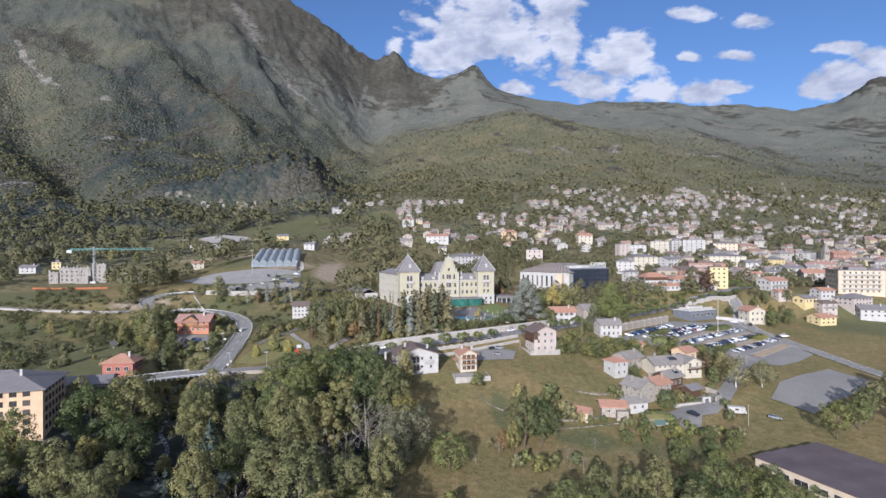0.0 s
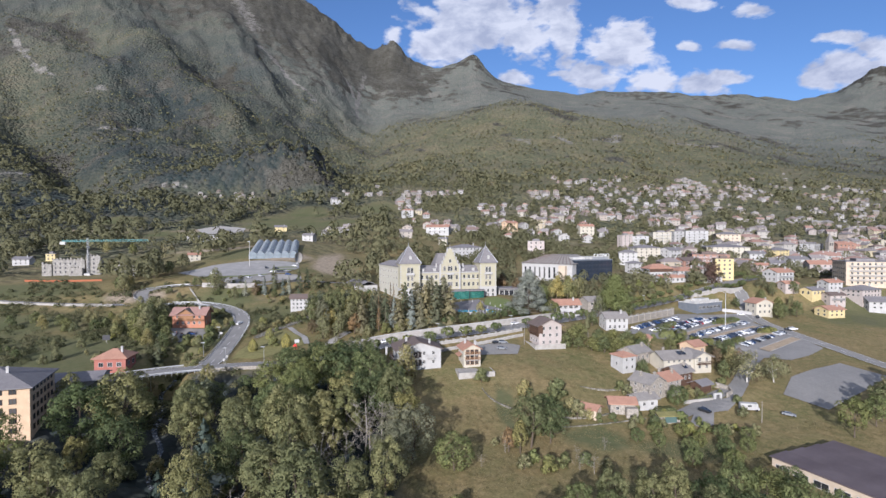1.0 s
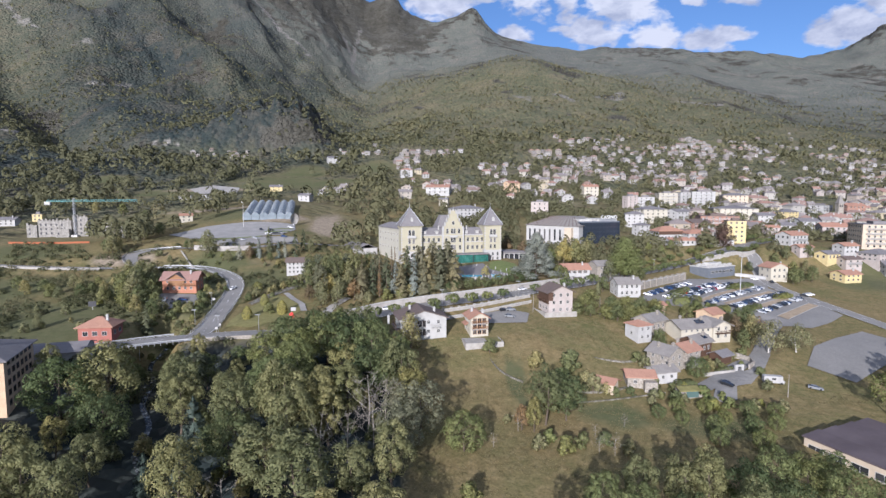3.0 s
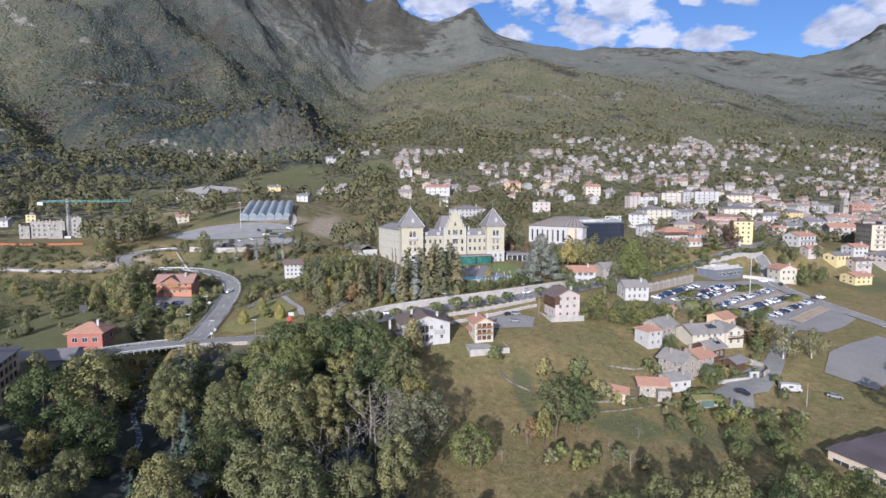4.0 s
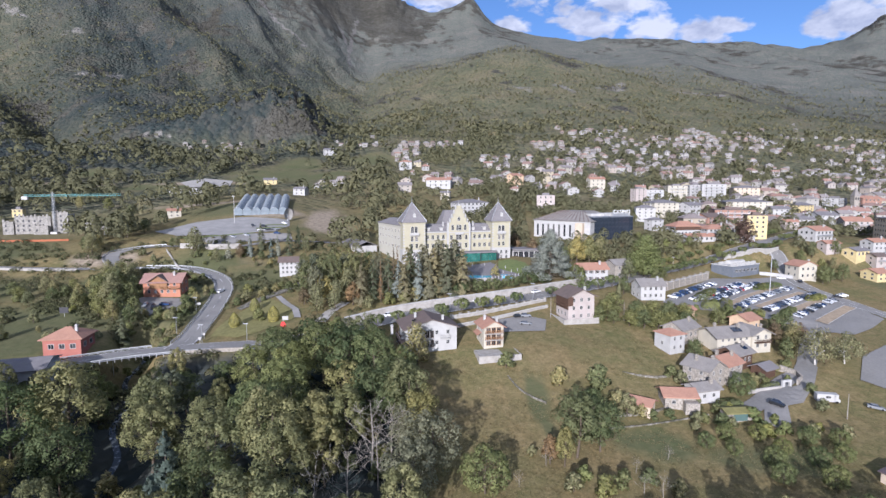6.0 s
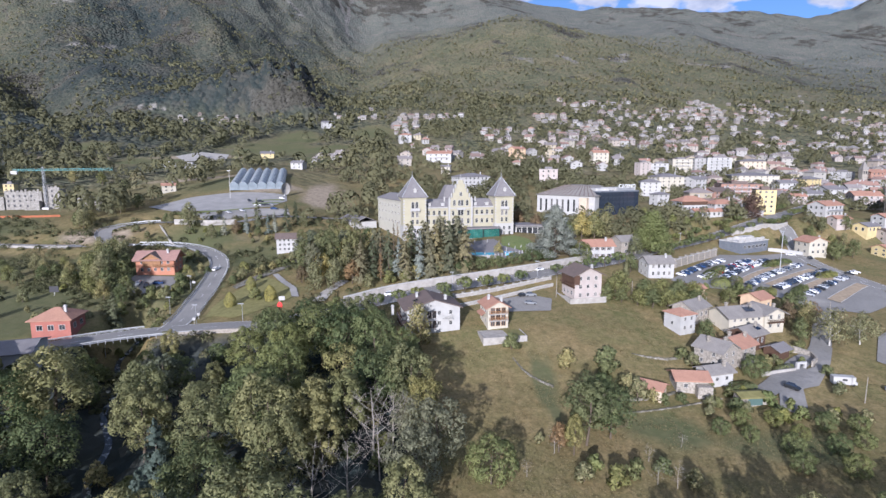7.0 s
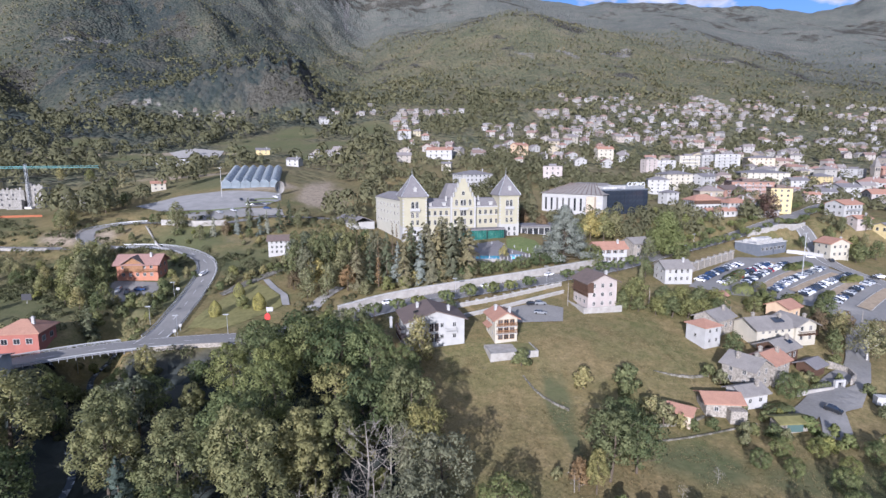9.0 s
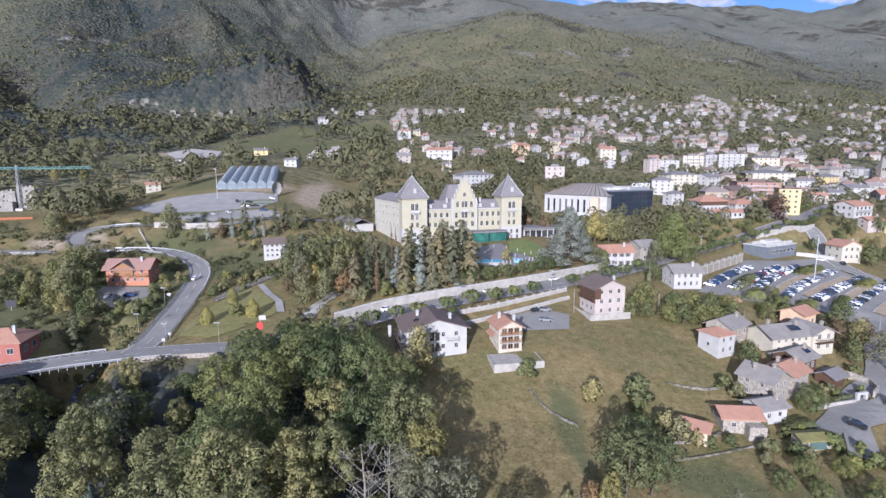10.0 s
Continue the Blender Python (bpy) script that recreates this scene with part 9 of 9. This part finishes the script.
planted(BUSH[0], -72.8, 240.6, 1.15, 0, 0.3, "dark green round shrub on the lawn")
# along the hill road
for x, y, s, k in ((-184, 324, 0.95, 1), (-190, 330, 0.8, 0), (-157, 292, 0.72, 1), (-147, 286, 0.9, 0), (-144, 277, 1.05, 1), (-140, 268, 1.15, 0), (-136, 258, 1.15, 1), (-144, 263, 1.0, 0), (-133, 250, 1.05, 1), (-129, 248, 0.9, 0), (-141, 283, 0.85, 1), (-150, 280, 0.8, 0), (-148, 255, 0.7, 3), (-133, 268, 0.85, 0), (-129, 258, 0.9, 0), (-121, 246, 0.75, 0), (-138, 253, 0.9, 0), (-118, 237, 0.7, 0), (-126, 240, 0.7, 1)):
    planted(MID[k], x, y, s, rng.uniform(0, 360), group="tall trees below the road")
for x, y, s, k in ((-175, 262, 0.6, 0), (-168, 257, 0.55, 1), (-182, 268, 0.6, 0), (-171, 272, 0.65, 1), (-162, 262, 0.6, 0), (-188, 264, 0.6, 1), (-195, 270, 0.65, 0), (-204, 266, 0.6, 0), (-150, 290, 0.8, 0), (-146, 268, 0.9, 0), (-139, 277, 1.0, 1), (-134, 246, 0.7, 0), (-126, 243, 0.55, 1), (-178, 226, 0.5, 0), (-186, 232, 0.55, 1), (-168, 222, 0.45, 0), (-196, 240, 0.55, 0), (-152, 222, 0.5, 1)):
    planted(MID[k], x, y, s, rng.uniform(0, 360), 0.3, "dark green hedgerow tree on the slope", "hedgerow trees", 1.1)
planted(SPRUCE[0], -115, 227, 0.62, 0, 0.4, "broad dark evergreen beside the road", "", 1.25)
for x, y in ((-78.5, 253.3), (-79.4, 234.1), (-66.8, 238)):
    planted(CONE, x, y, rng.uniform(0.85, 1.1), rng.uniform(0, 360), group="clipped cone shrubs on the lawn")
for x, y, k in ((-113.4, 321.7, 2), (-104, 326, 2), (-93.5, 326.4, 2), (-91, 330, 2), (-85.5, 332, 0), (-100.7, 334, 0), (-82.7, 340, 0)):
    planted(SPRUCE[k], x, y, rng.uniform(0.6, 0.75), rng.uniform(0, 360), group="firs below the paved lot")
planted(MID[1], -132, 325, 1.15, 0, label="broad tree above the bend")
for x, y, s, k in ((-118, 316.7, 0.6, 1), (-108, 323, 0.75, 5), (-144, 331, 0.5, 1), (-147, 333, 0.5, 0), (-97, 322, 0.5, 0), (-78, 336, 0.7, 1)):
    planted(MID[k], x, y, s, rng.uniform(0, 360), group="trees below the paved lot")
for x, y, s, k in ((-111.8, 274.6, 0.75, 0), (-107.5, 278, 0.7, 1), (-103.5, 275, 0.6, 0), (-106, 265, 0.9, 1), (-107.5, 259.8, 0.9, 0), (-110.5, 264.3, 0.8, 0), (-90, 279.7, 0.9, 0), (-87, 268, 0.9, 1), (-111.2, 238, 0.9, 0), (-107.5, 236, 0.8, 1), (-116.4, 233.4, 0.9, 0), (-88.5, 262, 0.8, 0), (-82, 272, 0.7, 1), (-76, 282, 0.8, 0), (-72, 290, 0.8, 1), (-70, 283, 0.6, 2), (-79, 266, 0.5, 0), (-105, 250, 0.9, 0), (-106, 244, 0.8, 1), (-112, 246, 1.0, 0)):
    planted(BUSH[k], x, y, s * 1.2, rng.uniform(0, 360), 0.3, group="shrubs beside the hill road")
for x, y, s, k in ((-159, 265, 0.55, 0), (-153, 264, 0.6, 1), (-147, 258, 0.5, 0), (-166, 269, 0.55, 1), (-162, 275, 0.5, 0), (-213, 393, 0.9, 0), (-185, 359, 0.7, 1), (-182, 373, 0.8, 0), (-184, 331, 0.7, 1), (-229, 445, 0.9, 0), (-268, 484, 1.0, 0), (-300, 500, 1.0, 1)):
    planted(MID[k], x, y, s, rng.uniform(0, 360), group="trees of the lower slope")
for i in range(70):
    x, y = rng.uniform(-180, -56), rng.uniform(216, 330)
    if near_road(x, y, 1.6) or (-90 < x < -55 and 220 < y < 262) or (-131 < x < -106 and 250 < y < 284) or not clear_of(x, y, 3):
        continue
    planted(BUSH[int(rng.randint(3)) if i % 3 else 1], x, y, rng.uniform(0.45, 1.0), rng.uniform(0, 360), group="scrub along the road")
retire([*NEAR, *FARTHER, YELLOW, GREYLEAF, FIELDTREE, RUST, *BARE, *SPRUCE, CEDAR, ROUND, GLOBE, *BUSH, CONE, *MID, COPPER, BIRCH, BIGTREE])

# ---------------------------------------------------------------- woods of the slopes
frng = np.random.RandomState(4)
N = 46000
fd = 330 * (2300 / 330) ** (frng.uniform(0, 1, N) ** 0.8)
fu = np.tan(frng.uniform(-0.80, 0.80, N))
fx = fu * fd
house_xy = np.array([(a, b) for a, b, c in TAKEN])
town_w = np.clip((fu - 0.18) / 0.08, 0, 1) * np.clip((1000 - fd) / 150, 0, 1)
clump = fbm(fx / 70, fd / 70, 3, 5)
keep = frng.uniform(0, 1, N) < np.clip(0.55 + (clump - 0.42) * 4.0, 0.12, 1.0) * (1 - 0.2 * town_w)
ii = np.clip(np.searchsorted(R_STEPS, np.hypot(fx, fd)) - 1, 0, n_r - 2)
jj = np.clip(np.searchsorted(A_STEPS, np.arctan2(fx, fd)) - 1, 0, n_a - 2)
nearer = np.clip((fd - 500) / 450, 0, 1)
keep &= frng.uniform(0, 1, N) < np.where(fu < -0.25, 0.45 + 0.55 * nearer, np.where(fu > -0.06, 0.75, 0.35) + np.where(fu > -0.06, 0.25, 0.65) * nearer)
keep &= ~((fx > -178) & (fx < -84) & (fd > 330) & (fd < 400)) & ~((fx > -150) & (fx < -88) & (fd > 395) & (fd < 500)) & ~((fx > -50) & (fx < 64) & (fd < 352)) & ~((fx > 50) & (fx < 135) & (fd > 375) & (fd < 440)) & ~((fx > 140) & (fx < 330) & (fd < 352)) & ~((np.abs(fx + 255) < 40) & (fd < 400))
keep &= ((meadow_w[ii, jj] < 0.25) | (frng.uniform(0, 1, N) < 0.03)) & (soil_w[ii, jj] < 0.3) & (rock_w[ii, jj] < 0.72)
in_town = (fu > -0.1) & (fd < 1050)
glades = ((-290, -185, 530, 668), (-200, -105, 575, 705), (-430, -270, 835, 922), (-345, -205, 425, 512), (-178, -100, 404, 415), (-100, -62, 372, 430))
for x0, x1, y0, y1 in glades:
    keep &= ~((fx > x0) & (fx < x1) & (fd > y0) & (fd < y1)) | (frng.uniform(0, 1, N) < 0.08)
keep &= frng.uniform(0, 1, N) < np.where(in_town, np.where(fd < 620, 0.85, 0.95), np.where(fd < 900, 0.62, 1.0))
fx, fd, ii, jj, in_town = fx[keep], fd[keep], ii[keep], jj[keep], in_town[keep]
ok = np.ones(len(fx), bool)
for hx, hy in house_xy:
    ok &= (fx - hx) ** 2 + (fd - hy) ** 2 > 64
for line, z, width in ROAD_LINES.values():
    for px, py in line[::2]:
        ok &= (fx - px) ** 2 + (fd - py) ** 2 > 36
fx, fd, ii, jj, in_town = fx[ok], fd[ok], ii[ok], jj[ok], in_town[ok]
fz = (GZ[ii, jj] + GZ[ii + 1, jj + 1]) / 2
size = frng.uniform(2.6, 5.2, len(fx)) * np.where((fd < 900) & ~in_town, np.where(frng.uniform(0, 1, len(fx)) < 0.5, 1.75, 1.0), np.where(in_town, 0.95, np.clip(1.15 - (fd - 900) / 1500, 0.72, 1.0)))
per = np.where(fd < 520, 130, np.where(fd < 760, 66, np.where(fd < 1000, 20, np.where(fd < 1500, 7, 4))))
c = np.repeat(np.stack([fx, fd, fz], 1), per, 0)
sz = np.repeat(size, per)
leaf = np.repeat(np.where(fd < 520, 0.16, np.where(fd < 760, 0.23, np.where(fd < 1000, 0.4, np.where(fd < 1500, 0.65, 0.85)))), per) * sz
d = frng.normal(size=(len(c), 3))
d /= np.linalg.norm(d, axis=1)[:, None]
d[:, 2] = np.where(d[:, 2] < -0.3, -d[:, 2], d[:, 2])
tallness = np.repeat(frng.uniform(0.75, 1.35, len(fx)), per)
c = c + d * np.stack([sz * 0.68, sz * 0.68, sz * 0.95 * tallness], 1) + np.array([0, 0, 1]) * (sz * 0.8 * tallness)[:, None]
v, f = leaf_quads(c, 1.0, frng, d * 1.4)
centre = np.repeat(c, 4, 0)
v = centre + (v - centre) * np.repeat(leaf, 4)[:, None]
patchy = value_noise(fx / 45 + 3, fd / 60, 2)
# past 800 units the leaves are tinted lighter, painting in the haze
tint = np.clip(0.5 * patchy + 0.4 * frng.uniform(0, 1, len(fx)) - 0.08 + 0.3 * np.clip((fd - 800) / 500, 0, 1) + np.where(frng.uniform(0, 1, len(fx)) < 0.05, 0.35, 0) - 0.5 * fir_dark_w[ii, jj], 0, 1)
nn = d * 0.8 + np.array([0, -0.2, 0.4]) + frng.normal(0, 0.12, d.shape)
wm = leaf_mesh("woods", v, f, L_FAR, np.repeat(nn, 4, 0), np.repeat(np.repeat(tint, per), 4))
tagged(new("slope_woods", wm), "mixed autumn woods on the valley slopes", "woods", kind="stuff")


# ---------------------------------------------------------------- scrub and long grass
def clear_ground(x, y):
    if near_road(x, y, 1.2):
        return False
    for x0, x1, y0, y1 in ((-90, -55, 220, 262), (-132, -107, 248, 283), (78, 200, 234, 326), (106, 205, 184, 246), (12, 35, 220, 242), (-24, 2, 205, 224), (2, 18, 199, 222), (33, 50, 229, 246), (60, 106, 176, 232), (88, 135, 120, 176), (-48, 56, 262, 345), (-150, -112, 150, 222), (-90, -72, 300, 312), (40, 62, 176, 196)):
        if x0 < x < x1 and y0 < y < y1:
            return False
    return True


srng = np.random.RandomState(8)
sc, sd, ss = [], [], []
tries = 0
while len(sc) < 1300 and tries < 20000:
    tries += 1
    x, y = srng.uniform(-330, -36), srng.uniform(178, 352)
    dens = value_noise(np.array([x / 22 + 40]), np.array([y / 22 + 40]), 2)[0]
    along = any(abs(math.sqrt(float(np.min((line[:, 0] - x) ** 2 + (line[:, 1] - y) ** 2))) - width / 2 - 3.0) < 2.2 for line, z, width in (ROAD_LINES["hill_road"], ROAD_LINES["upper_road"]))
    if (dens < 0.47 and not along) or not clear_ground(x, y):
        continue
    sc.append((x, y, ground(x, y)))
    ss.append(srng.uniform(0.7, 2.0))
for i in range(260):
    x, y = srng.uniform(-262, -146), srng.uniform(243, 298)
    if srng.uniform() > 0.25 + 1.2 * (value_noise(np.array([x / 14]), np.array([y / 14]), 1)[0] - 0.3) or near_road(x, y, 2.5) or not clear_of(x, y, 2):
        continue
    sc.append((x, y, ground(x, y)))
    ss.append(srng.uniform(1.6, 3.0))
per_bush = 80
c = np.repeat(np.array(sc), per_bush, 0)
sz = np.repeat(np.array(ss), per_bush)
d = srng.normal(size=(len(c), 3))
d /= np.linalg.norm(d, axis=1)[:, None]
d[:, 2] = np.abs(d[:, 2])
c = c + d * np.stack([sz * 1.1, sz * 1.1, sz * 1.2], 1)
v, f = leaf_quads(c, 0.36, srng, d)
tint = np.repeat(np.repeat(srng.uniform(0, 1, len(sc)), per_bush), 4)
tagged(new("scrub", leaf_mesh("scrub", v, f, L_SCRUB, np.repeat(d + srng.normal(0, 0.2, d.shape), 4, 0), tint)), "low green and olive scrub on the slopes", "scrub", kind="stuff")
gx, gy = srng.uniform(-28, 128, 40000), srng.uniform(126, 246, 40000)
tuft = value_noise(gx / 9 + 11, gy / 9, 4) * 0.6 + value_noise(gx / 3, gy / 3, 1) * 0.4
pick = (tuft > 0.42) & (gx > np.interp(gy, [126, 215], [-8, -28]))
pts = [(x, y, ground(x, y)) for x, y in zip(gx[pick], gy[pick]) if clear_ground(x, y)]
c = np.repeat(np.array(pts), 3, 0) + np.stack([srng.normal(0, 0.35, 3 * len(pts)), srng.normal(0, 0.35, 3 * len(pts)), srng.uniform(0.02, 0.14, 3 * len(pts))], 1)
up = np.tile(np.array([0.0, -0.3, 0.8]), (len(c), 1)) + srng.normal(0, 0.25, (len(c), 3))
v, f = leaf_quads(c, 0.16, srng, up)
tagged(new("long_grass", leaf_mesh("long_grass", v, f, M_STRAW, np.repeat(np.tile(np.array([0.0, -0.2, 1.0]), (len(c), 1)) + srng.normal(0, 0.15, c.shape), 4, 0))), "tufts of dry long grass in the field", "grass", kind="stuff")

# ---------------------------------------------------------------- parasols by the pool
PARASOL = thing("closed_parasol", "white closed parasol by the pool", "parasol", pose(0, 0, -500), "pool parasols")
part("cloth", Solid().tube((0, 0, 0.7), (0, 0, 1.9), 0.24, 0.06, 8).mesh("cloth", M_WHITE), PARASOL)
part("pole", Solid().tube((0, 0, 0), (0, 0, 2.05), 0.04, 0.03, 5).mesh("pole", M_METAL), PARASOL)
for x, y in ((-3, 279), (0, 280), (4, 281), (8, 281.5), (12, 282), (18, 286.5), (22, 288), (26, 290), (29, 292), (24, 296), (20, 300), (15, 303), (9, 302), (33, 296), (34, 330), (38, 329)):
    ob = copy_thing(PARASOL, Matrix.Identity(4))
    ob.matrix_basis = pose(x, y, ground(x, y) + 0.2)
retire([PARASOL])

# ---------------------------------------------------------------- survey units to metres
for ob in list(scene.objects):
    if ob.parent is None and ob.type in ("MESH", "EMPTY"):
        ob.matrix_basis = Matrix.Scale(UNIT, 4) @ ob.matrix_basis
